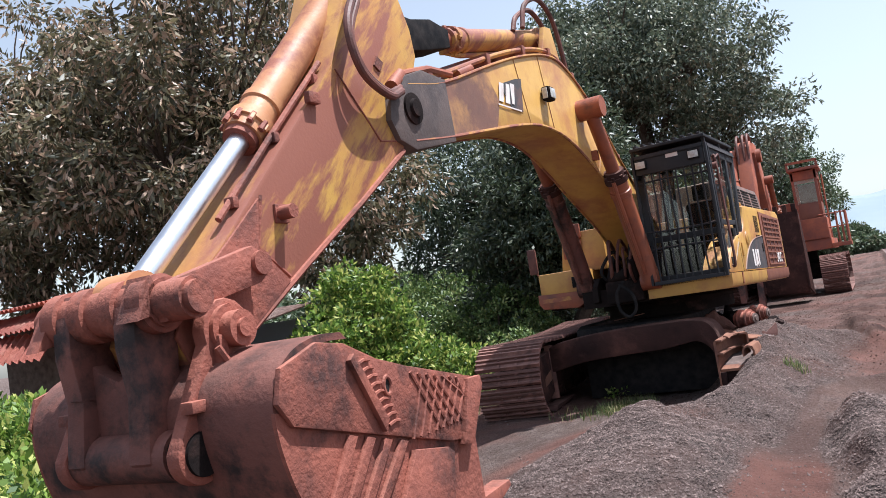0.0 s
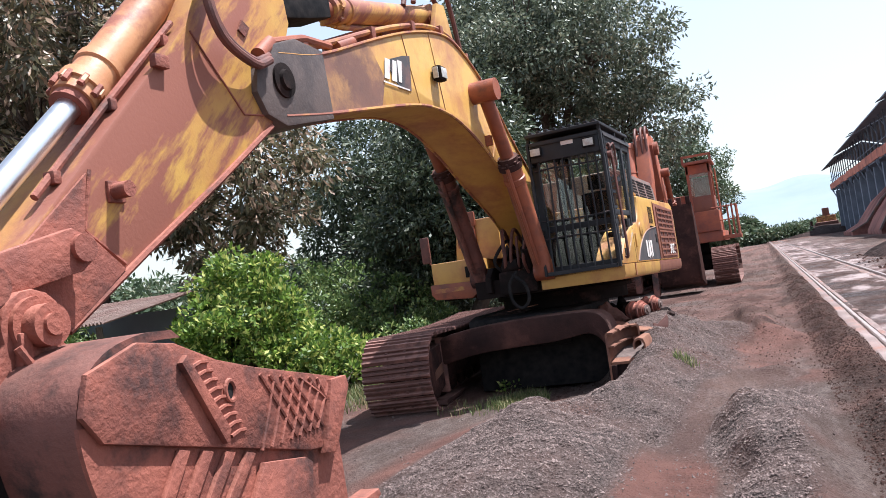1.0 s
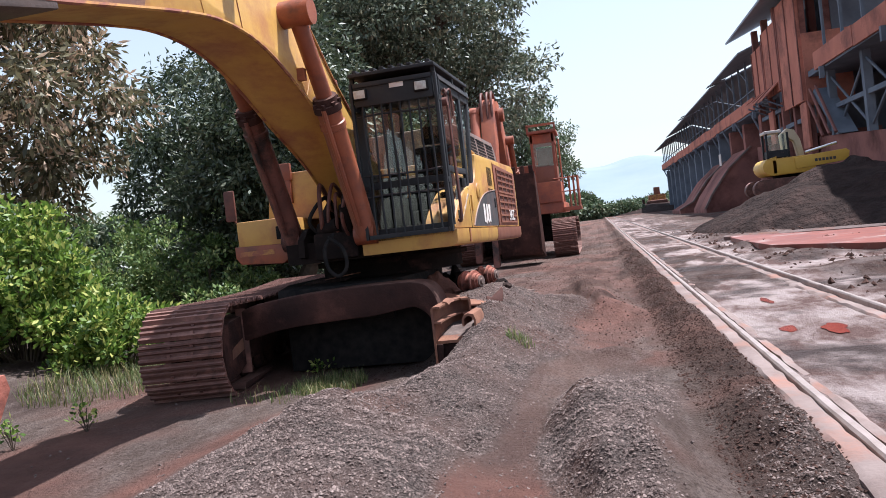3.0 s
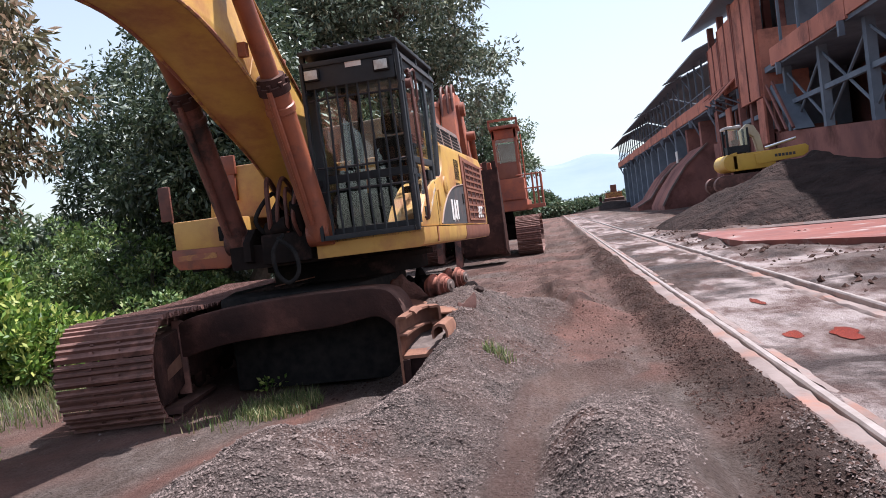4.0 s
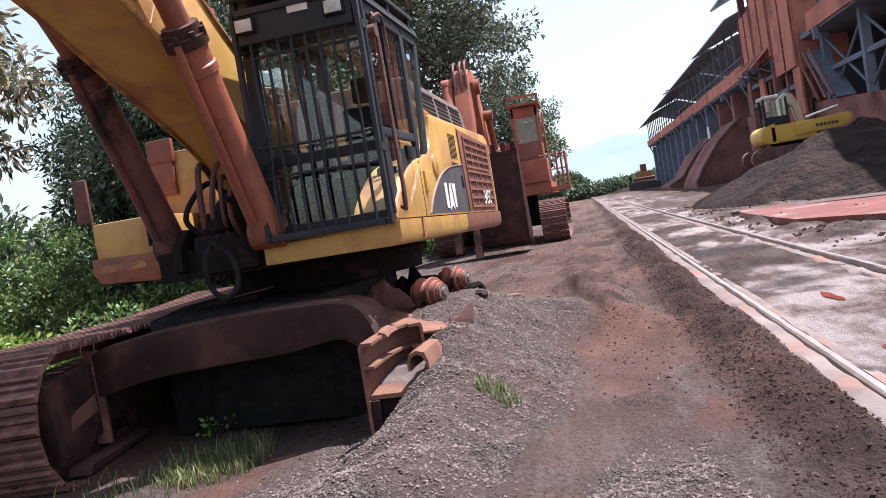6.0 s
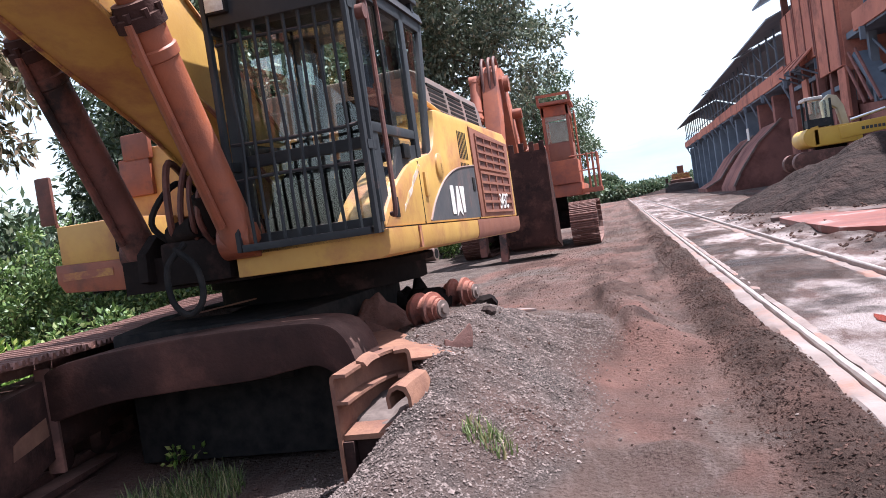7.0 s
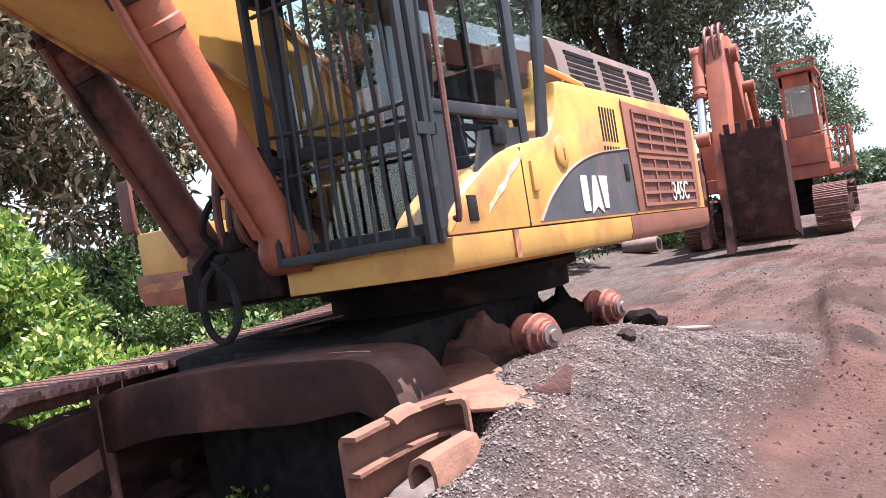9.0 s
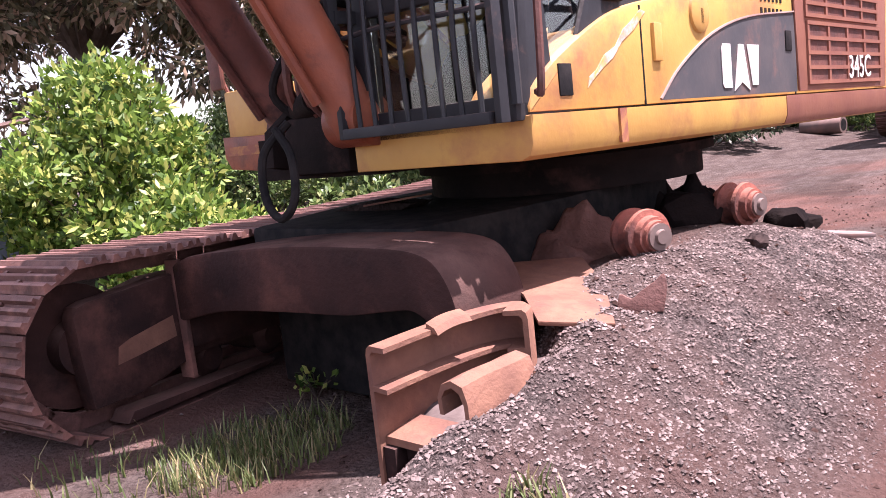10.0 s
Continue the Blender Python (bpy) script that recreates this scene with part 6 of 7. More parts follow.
    bm = bmesh.new()
    slab(bm, [(-2.2, 5.3), (-2.7, 5.65), (-3.2, 5.4), (-3.7, 4.0), (-4.3, 1.6), (-4.1, 1.1), (-3.8, 1.2), (-3.1, 3.4)], -1.25, -0.80, "x", 0.03)
    part("stick", bm, FADED_ORANGE, s, "faded orange stick hanging down")
    cylinder("bucket_cylinder", (-1.45, -3.1, 5.2), (-1.45, -3.6, 4.0), (-1.45, -4.0, 2.9), 0.17, FADED_ORANGE, s, "orange cylinder with a bright chrome rod", 0.11)
    cylinder("lift_cylinder", (-0.55, 0.2, 1.9), (-0.55, -0.7, 3.2), (-0.55, -1.4, 4.3), 0.15, ORANGE_STEEL, s, "rusty lift cylinder", 0.1)
    for k, x in enumerate((-1.2, -1.0, -0.85)):
        bm = bmesh.new()
        tube(bm, spline([(x, -1.9, 5.35), (x, -2.6, 5.85), (x, -3.2, 5.6), (x, -3.4, 4.6 - 0.3 * k)], 5), 0.045, 8)
        part("hose", bm, HOSE, s)
    bm = bmesh.new()
    slab(bm, [(-4.35, 2.4), (-4.0, 2.6), (-3.85, 1.6), (-4.3, 0.3), (-4.7, 0.2), (-4.6, 1.0)], -1.75, -1.55, "x", 0.03)
    slab(bm, [(-4.2, 1.6), (-3.9, 1.7), (-4.3, 0.05), (-4.7, 0.0)], -1.2, -1.0, "x", 0.03)
    part("linkage_arm", bm, SHADE_STEEL, s, "rusty orange link arms")
    # bucket standing on its lip, back to the camera
    bk = new("bucket")
    bk.parent = s
    tagged(bk, "huge dark maroon bucket resting on the ground")
    bm = bmesh.new()
    slab(bm, [(-4.35, 2.9), (-4.42, 1.6), (-4.40, 0.5), (-4.30, 0.28), (-2.9, 0.12), (-2.9, 0.2), (-4.2, 0.42), (-4.28, 1.6), (-4.2, 2.9)], -0.95, 0.35, "x", 0.02)
    part("shell", bm, UNDER_STEEL, bk)
    for x in (-0.98, 0.36):
        bm = bmesh.new()
        slab(bm, [(-4.38, 2.95), (-4.44, 0.4), (-2.9, 0.12), (-3.2, 1.6), (-3.9, 2.8)], x - 0.03, x + 0.03, "x", 0.01)
        part("side_plate", bm, UNDER_STEEL, bk)
    for k in range(5):
        bm = bmesh.new()
        box(bm, -0.9 + 0.28 * k, -0.76 + 0.28 * k, -4.34, -4.24, 2.85, 3.15, 0.02)
        part("tooth", bm, UNDER_STEEL, bk)


build_shovel()


# ---- ore shed on the far side ----
def build_plant():
    b = thing("loading_plant", pose(16.5, 40.0, 0, 0, 0, 0), "long derelict ore loading plant, red-stained concrete and steel under dark roofs", "building")

    def piece(name, mat, x0, x1, y0, y1, z0, z1, label="", bevel=0.0):
        bm = bmesh.new()
        box(bm, x0, x1, y0, y1, z0, z1, bevel)
        return part(name, bm, mat, b, label)

    def strut(name, p, q, r=0.09, mat=STRUCT_STEEL):
        bm = bmesh.new()
        rod(bm, p, q, r, seg=6)
        return part(name, bm, mat, b)
    rng = random.Random(3)
    # stained retaining wall under the open bays, rising away from the near end
    bm = bmesh.new()
    slab(bm, [(-16, -0.3), (50, -0.3), (50, 5.9), (30, 5.1), (6, 3.7), (-16, 2.6)], -0.4, 0.8, "x")
    part("retaining_wall", bm, RED_WALL, b, "dark maroon stained wall")
    piece("back_wall", RED_WALL, 6.4, 6.8, 14, 165, -0.3, 9.3)
    # storey below the far gallery: blue-grey piers and infill
    piece("far_wall", STRUCT_STEEL, 1.2, 1.6, 46, 165, -0.3, 8.9)
    for k in range(13):
        y = 48 + 9.4 * k
        piece("pier", RED_WALL if k < 3 else STRUCT_STEEL, -0.3, 1.2, y - 0.6, y + 0.6, -0.2, 8.9)
        strut("knee_brace", (-0.9, y + 0.8, 9.3), (0.1, y + 0.8, 6.8), 0.12)
    # open bays on the near side: columns, ties and crossed braces in two rows
    for x in (0.1, 5.6):
        for k in range(6):
            y = -14 + 7.6 * k
            piece("column", STRUCT_STEEL, x - 0.25, x + 0.25, y - 0.25, y + 0.25, 2.4, 9.3)
            if k < 5:
                strut("brace", (x, y, 4.6), (x, y + 7.6, 8.8))
                strut("brace", (x, y, 8.8), (x, y + 7.6, 4.6))
                piece("tie_beam", STRUCT_STEEL, x - 0.15, x + 0.15, y + 0.25, y + 7.35, 6.5, 6.8)
    # gallery floor and the red skirting that hangs on its edge
    piece("gallery_floor", STRUCT_STEEL, -0.8, 6.6, -16, 165, 9.2, 9.6)
    y = -16
    while y < 163:
        w = rng.uniform(5, 9)
        if not 24 < y + w / 2 < 46:
            drop = rng.uniform(-0.12, 0.12)
            piece("skirting_panel", RED_PANEL, -0.95, -0.80, y, min(y + w - 0.12, 165), 9.35 + drop, 10.55 + drop)
        y += w
    for k in range(44):
        y = -15 + 4.1 * k
        if not 25 < y < 45:
            piece("gallery_post", STRUCT_STEEL, -0.72, -0.55, y - 0.09, y + 0.09, 9.6, 14.6)
            if k % 2 == 0 and y < 130:
                strut("post_brace", (-0.62, y, 12.6), (-0.62, y + 4.1, 14.3), 0.07)
        if k % 3 == 0:
            piece("bracket", STRUCT_STEEL, -1.15, -0.85, y - 0.15, y + 0.15, 8.5, 9.3)
    piece("hand_rail", STRUCT_STEEL, -0.75, -0.65, 46, 165, 11.3, 11.4)
    piece("gallery_back", STRUCT_STEEL, 6.0, 6.2, 46, 165, 9.6, 14.4)
    piece("conveyor", RED_WALL, 1.5, 3.6, -16, 165, 10.2, 11.0)
    # roofs in stepped lengths, some sheets lifted
    for y0, y1, z in ((-16, 25, 15.8), (45, 65, 14.7), (65.4, 96, 14.4), (96.4, 130, 14.3), (130.4, 166, 14.0)):
        bm = bmesh.new()
        slab(bm, [(-2.2, z), (2.8, z + 1.9), (7.6, z + 0.2), (7.6, z + 0.05), (2.8, z + 1.75), (-2.2, z - 0.15)], y0, y1, "y")
        part("roof", bm, ROOF_SHEET, b)
    for y in (64, 96, 100):
        bm = bmesh.new()
        slab(bm, [(-2.5, 14.5), (-0.4, 15.1), (-0.4, 15.05), (-2.5, 14.45)], y, y + 2.2, "y")
        part("lifted_sheet", bm, ROOF_SHEET, b)
    # transfer tower: roof on posts, three hanging red panels of unequal length
    bm = bmesh.new()
    slab(bm, [(-2.6, 16.4), (2.8, 18.6), (8.2, 16.6), (8.2, 16.4), (2.8, 18.4), (-2.6, 16.2)], 24.5, 48.5, "y")
    part("tower_roof", bm, ROOF_SHEET, b)
    for y0, y1, z0, z1 in ((39.2, 43.9, 9.9, 14.2), (33.2, 38.9, 9.4, 15.0), (26.4, 32.9, 7.6, 15.8)):
        panel = piece("cladding_panel", RED_PANEL, -1.2, -1.0, y0, y1, z0, z1)
        for y in (y0 + 0.1, (y0 + y1) / 2, y1 - 0.1):
            bm = bmesh.new()
            box(bm, -1.27, -1.2, y - 0.09, y + 0.09, z0 + 0.05, z1 - 0.05)
            part("panel_rib", bm, RED_WALL, panel)
    piece("cladding_panel", RED_PANEL, -1.0, 2.2, 26.2, 26.4, 7.2, 12.4)
    piece("tower_core", STRUCT_STEEL, 1.6, 5.4, 28, 44, 5.0, 15.8)
    for y in (26.8, 30.5, 34.5, 39.0, 43.6):
        for x in (-0.8, 0.9):
            piece("tower_leg", RED_WALL, x - 0.25, x + 0.25, y - 0.3, y + 0.3, -0.2, 16.2)
    for z in (6.4, 8.0, 9.6):
        piece("tower_beam", STRUCT_STEEL, -0.95, -0.65, 27, 43.4, z - 0.16, z + 0.16)
    piece("leg_panel", RED_PANEL, -1.12, -0.95, 26.3, 28.2, 4.2, 7.5)
    piece("leg_panel", RED_PANEL, -1.12, -0.95, 37.6, 39.4, 5.4, 8.2)
    piece("tower_base", RED_WALL, -0.5, 4.0, 27, 44, -0.2, 5.2)
    # canopy of bent sheets propped out below the panels
    for k in range(4):
        y = 34.0 + 2.2 * k
        bm = bmesh.new()
        slab(bm, [(-1.1, 10.3), (-2.6, 8.9 + 0.15 * k), (-2.6, 8.8 + 0.15 * k), (-1.1, 10.15)], y, y + 2.0, "y")
        part("canopy_sheet", bm, RED_PANEL, b)
        strut("canopy_prop", (-2.5, y + 0.2, 8.9), (-0.9, y + 0.2, 8.1), 0.07)
    # chutes leaning down beside the tower
    for y in (24.0, 22.4, 20.8):
        strut("chute_rail", (-0.9, y + 3.4, 8.3), (-1.1, y - 1.2, 4.7), 0.11, RED_WALL)
    bm = bmesh.new()
    slab(bm, [(25.6, 8.0), (20.8, 4.6), (20.2, 4.6), (25.0, 8.2)], -0.8, 0.4, "x")
    part("chute", bm, STRUCT_STEEL, b)
    # sloping wing walls towards the yard, with pale uneven coping
    for y, foot, h in ((54, -5.4, 6.3), (72, -6.4, 5.8)):
        bm = bmesh.new()
        top = [(0.9, h), (-0.2, h), (-1.4, h - 1.0), (-2.6, h - 2.0), (-3.6, h - 3.3), (-4.6, h - 4.6), (foot, 0.3)]
        slab(bm, [(0.9, -0.3)] + top + [(foot, -0.3)], y, y + 12, "y")
        wall = part("wing_wall", bm, RED_WALL, b, "sloping red-stained wing wall")
        for (a, c), (d, e) in zip(top[1:], top[2:]):
            bm = bmesh.new()
            slab(bm, [(a, c), (d, e), (d - 0.16, e + 0.10), (a - 0.16, c + 0.10)], y - 0.15, y + 0.4, "y")
            part("coping", bm, CONCRETE, wall)
    piece("sign", WHITE, -1.4, -1.34, 68, 69.6, 5.2, 6.6, "blank white sign board")


build_plant()


# ---- heaps of ore ----
def build_heap(name, cx, cy, rx, ry, h, seed, label, rough=0.16, mat=None, category="ore heap", group="ore heaps", power=0.8):
    nx = 90
    xs, ys = np.linspace(-1.25, 1.25, nx), np.linspace(-1.25, 1.25, nx)
    X, Y = np.meshgrid(xs, ys)
    d = np.sqrt(X ** 2 + Y ** 2) + 0.16 * fbm(X, Y, 1.7, 4, seed)
    Z = h * np.sign(1 - d) * np.abs(np.clip(1 - d, -0.05, 1)) ** power
    Z = Z + rough * h * fbm(X, Y, 4.0, 4, seed + 1) * np.clip(1.1 - d, 0, 1)
    v = np.stack([cx + X * rx, cy + Y * ry, Z - 0.25], -1).reshape(-1, 3)
    i = np.arange(nx - 1)[:, None] * nx + np.arange(nx - 1)[None]
    f = np.stack([i, i + 1, i + nx + 1, i + nx], -1).reshape(-1, 4)
    ob = raw(name, v.tolist(), f.tolist(), mat or ORE)
    for p in ob.data.polygons:
        p.use_smooth = True
    return tagged(ob, label, category, group)


build_heap("ore_mound", 11.3, 42, 7.2, 12.0, 2.65, 31, "large heap of dark brown iron ore", 0.3)
build_heap("ore_mound", 17.0, 37, 7.0, 9.0, 1.9, 32, "dark brown heap of iron ore", 0.3)
SOIL = surf("dusty_red_soil", (0.17, 0.085, 0.068), (0.10, 0.052, 0.043), 5.0, 0.9, 0, 0.8, 40, (0.22, 0.12, 0.098), 3.0, 0.58, 0.1)
build_heap("soil_mound", -2.15, 12.45, 0.95, 0.78, 0.98, 36, "heap of dusty red soil piled on the stripped frame", 0.3, SOIL, "soil", "", 0.5)
build_heap("soil_mound", -2.45, 14.1, 0.95, 0.8, 1.12, 37, "mound of soil under the machine, shade put in as black", 0.3, SHADE_SOIL, "soil", "", 0.6)
# red mud strip beyond the rails
bm = bmesh.new()
slab(bm, flat_spline([(4.0, 23.8), (4.6, 22.8), (6.0, 20.1), (8.5, 16.8), (12, 13.0), (16, 16.0), (10.5, 24.0), (8.4, 26.3), (6.0, 28.3), (4.2, 31.0), (3.9, 27.0)], 4), -0.2, 0.0, "z")
mud = part("red_mud_strip", bm, surf("wet_red_mud", (0.24, 0.07, 0.05), (0.16, 0.05, 0.04), 0.9, 0.5, 0, 0.4, 4, (0.33, 0.25, 0.23), 0.8, 0.6, 0.05))
mud.location.z = 0.04
tagged(mud, "wet bright red mud beside the siding", "mud", kind="structure")
bm = bmesh.new()
tube(bm, spline([(4.0, 31.4, -0.02), (6.0, 28.6, 0.02), (8.5, 26.5, 0.02), (10.8, 24.2, 0.02), (16, 17.0, 0.0)], 5), 0.10, 6)
kerb = part("low_kerb", bm, CONCRETE)
tagged(kerb, "low pale kerb at the foot of the heap", "kerb")


# ---- yellow excavator on the heap ----
def build_small_excavator():
    KY = surf("yellow_machine_paint", (0.70, 0.42, 0.06), (0.62, 0.34, 0.05), 1.0, 0.5, 0, 0.03, 20, (0.45, 0.25, 0.1), 0.8, 0.66, 0.06)
    k = thing("yellow_excavator", pose(10.15, 50.0, 1.05, 0, 0, 0) @ Matrix.Scale(1.08, 4), "yellow excavator with a white roof working on the ore heap", "excavator")
    for y in (-0.2, 2.2):
        tr = new("crawler_track")
        tr.parent = k
        bm = bmesh.new()
        slab(bm, arc(-1.3, 0.45, 0.45, 90, 270) + arc(1.8, 0.45, 0.45, -90, 90), y - 0.3, y + 0.3, "y", 0.03)
        part("track_belt", bm, TRACK_STEEL, tr)
    bm = bmesh.new()
    rod(bm, (0.2, 1.0, 0.6), (0.2, 1.0, 1.05), 0.7, seg=24)
    part("swing_ring", bm, DARK_STEEL, k)
    bm = bmesh.new()
    box(bm, -0.8, 1.3, -0.3, 2.4, 1.05, 1.9, 0.1)
    part("house", bm, KY, k)
    bm = bmesh.new()
    slab(bm, arc(-0.75, 1.5, 0.45, 90, 270, 8) + [(-0.5, 1.05), (-0.5, 2.0)], -0.3, 2.4, "y", 0.04)
    part("counterweight", bm, KY, k)
    cab = new("cab")
    cab.parent = k
    for x in (-0.95, 0.05):
        for y in (-0.32, 0.65):
            bm = bmesh.new()
            box(bm, x, x + 0.1, y, y + 0.1, 1.9, 3.15, 0.01)
            part("post", bm, CAB_PAINT, cab)
    bm = bmesh.new()
    box(bm, -0.9, 0.1, -0.28, 0.7, 1.95, 2.3)
    part("lower_panel", bm, CAB_PAINT, cab)
    bm = bmesh.new()
    box(bm, -0.9, 0.1, -0.29, -0.285, 2.3, 3.1)
    part("window", bm, GLASS, cab)
    bm = bmesh.new()
    box(bm, -1.0, -0.2, -0.4, 0.8, 3.15, 3.3, 0.04)
    part("roof", bm, WHITE, cab)
    bm = bmesh.new()
    slab(bm, [(0.1, 1.9), (0.0, 3.1), (0.35, 3.4), (0.7, 3.3), (0.95, 2.8), (1.1, 1.9), (0.8, 1.9), (0.65, 2.7), (0.4, 2.9), (0.35, 1.9)], 0.85, 1.35, "y", 0.05)
    part("boom_foot", bm, surf("cream_paint", (0.6, 0.5, 0.35), (0.5, 0.4, 0.28), 1.0, 0.5), k, "cream painted boom foot")
    bm = bmesh.new()
    slab(bm, [(0.3, 1.80), (0.35, 1.25), (2.6, 1.40), (2.85, 1.55), (2.9, 1.85), (2.75, 1.98), (1.3, 1.90)], -0.36, 0.24, "y", 0.05)
    part("boom", bm, KY, k, "long yellow boom lowered flat")
    bm = bmesh.new()
    for i in range(6):
        box(bm, 1.25 + 0.17 * i, 1.38 + 0.17 * i, -0.368, -0.362, 1.52, 1.66)
    part("dark_mark", bm, DECAL, k)
    bm = bmesh.new()
    rod(bm, (1.0, 0.3, 2.05), (2.5, 0.3, 2.35), 0.07)
    part("cylinder", bm, CHROME, k)


build_small_excavator()


# ---- small bulldozer far down the yard ----
dz = thing("bulldozer", pose(14.0, 210.0, 1.5), "distant yellow bulldozer on an ore bank", "bulldozer")
bm = bmesh.new()
box(bm, -2.0, 2.0, -1.2, 1.2, 1.0, 2.4, 0.1)
part("body", bm, YELLOW_WORN, dz)
bm = bmesh.new()
box(bm, -0.6, 0.8, -0.9, 0.9, 2.4, 4.2, 0.1)
part("cab", bm, STAINED, dz)
for y in (-1.3, 1.3):
    bm = bmesh.new()
    box(bm, -2.4, 2.4, y - 0.4, y + 0.4, 0.0, 1.1, 0.3)
    part("crawler_track", bm, TRACK_STEEL, dz)
bm = bmesh.new()
slab(bm, [(-3.4, 0.1), (-3.1, 0.1), (-3.0, 1.6), (-3.5, 1.6)], -2.0, 2.0, "y")
part("blade", bm, UNDER_STEEL, dz)
build_heap("ore_mound", 13.0, 212, 14.0, 24.0, 2.6, 34, "low bank of dark ore under the bulldozer", 0.2)


# ---- hills ----
def build_hill(name, y, x0, x1, peak, base_h, seed, mat):
    n = 160
    xs = np.linspace(x0, x1, n)
    top = base_h * (0.55 + 0.45 * np.exp(-((xs - peak) / (0.30 * (x1 - x0))) ** 2)) * (1 + 0.10 * fbm(xs, xs * 0, 0.004, 4, seed))
    v, f = [], []
    for j, (dy, k) in enumerate(((0, 0.0), (120, 0.45), (260, 0.8), (400, 1.0), (700, 0.2))):
        for i in range(n):
            v.append((xs[i], y + dy, -2 + top[i] * k * (1 + 0.05 * math.sin(i * 0.7 + j))))
    for j in range(4):
        for i in range(n - 1):
            f.append((j * n + i, j * n + i + 1, (j + 1) * n + i + 1, (j + 1) * n + i))
    ob = raw(name, v, f, mat)
    for p in ob.data.polygons:
        p.use_smooth = True
    return tagged(ob, "wooded hill, pale blue haze put into its colour", "hill", kind="structure")


# farther ridge: paler still, more haze put into the colour
HILL_FAR = surf("haze_tinted_far_hill", (0.28, 0.33, 0.365), (0.30, 0.345, 0.38), 0.004, 1.0, 0, 0.0)
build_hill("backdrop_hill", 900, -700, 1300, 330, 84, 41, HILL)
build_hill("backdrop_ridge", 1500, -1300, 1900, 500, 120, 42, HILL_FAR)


# ---- trees, bushes, grass ----
def leaf_cloud(centres, radii, per, length, width, droop, seed, up=0.0):
    """Leaves in clumps: each leaf a folded blade of two faces."""
    rng = np.random.default_rng(seed)
    C = np.repeat(np.array(centres), per, axis=0)
    R = np.repeat(np.array(radii), per)
    n = len(C)
    d = rng.normal(size=(n, 3))
    d /= np.linalg.norm(d, axis=1)[:, None]
    rad = R * rng.uniform(0.25, 1.0, n) ** 0.6
    p = C + d * rad[:, None] * np.array([1.0, 1.0, 0.75])
    ax = d * 0.8 + rng.normal(size=(n, 3)) * 0.6
    ax[:, 2] += up - droop
    ax /= np.linalg.norm(ax, axis=1)[:, None]
    side = np.cross(ax, rng.normal(size=(n, 3)))
    side /= np.linalg.norm(side, axis=1)[:, None]
    nrm = np.cross(side, ax)
    L = length * rng.uniform(0.6, 1.25, n)[:, None]
    W = width * rng.uniform(0.7, 1.2, n)[:, None]
    v = np.stack([p, p + ax * L * 0.5 + side * W * 0.5 - nrm * W * 0.12, p + ax * L - nrm * L * 0.12, p + ax * L * 0.5 - side * W * 0.5 - nrm * W * 0.12], 1).reshape(-1, 3)
    i = np.arange(n) * 4
    f = np.concatenate([np.stack([i, i + 1, i + 2], 1), np.stack([i, i + 2, i + 3], 1)])
    return v, f


def mesh_from(name, v, f, mat, parent):
    me = bpy.data.meshes.new(name)
    me.vertices.add(len(v))
    me.vertices.foreach_set("co", np.asarray(v, np.float32).ravel())
    me.loops.add(f.size)
    me.loops.foreach_set("vertex_index", f.ravel().astype(np.int32))
    me.polygons.add(len(f))
    me.polygons.foreach_set("loop_start", np.arange(0, f.size, f.shape[1], dtype=np.int32))
    me.update()
    me.materials.append(mat)
    ob = new(name, me)
    ob.parent = parent
    return ob


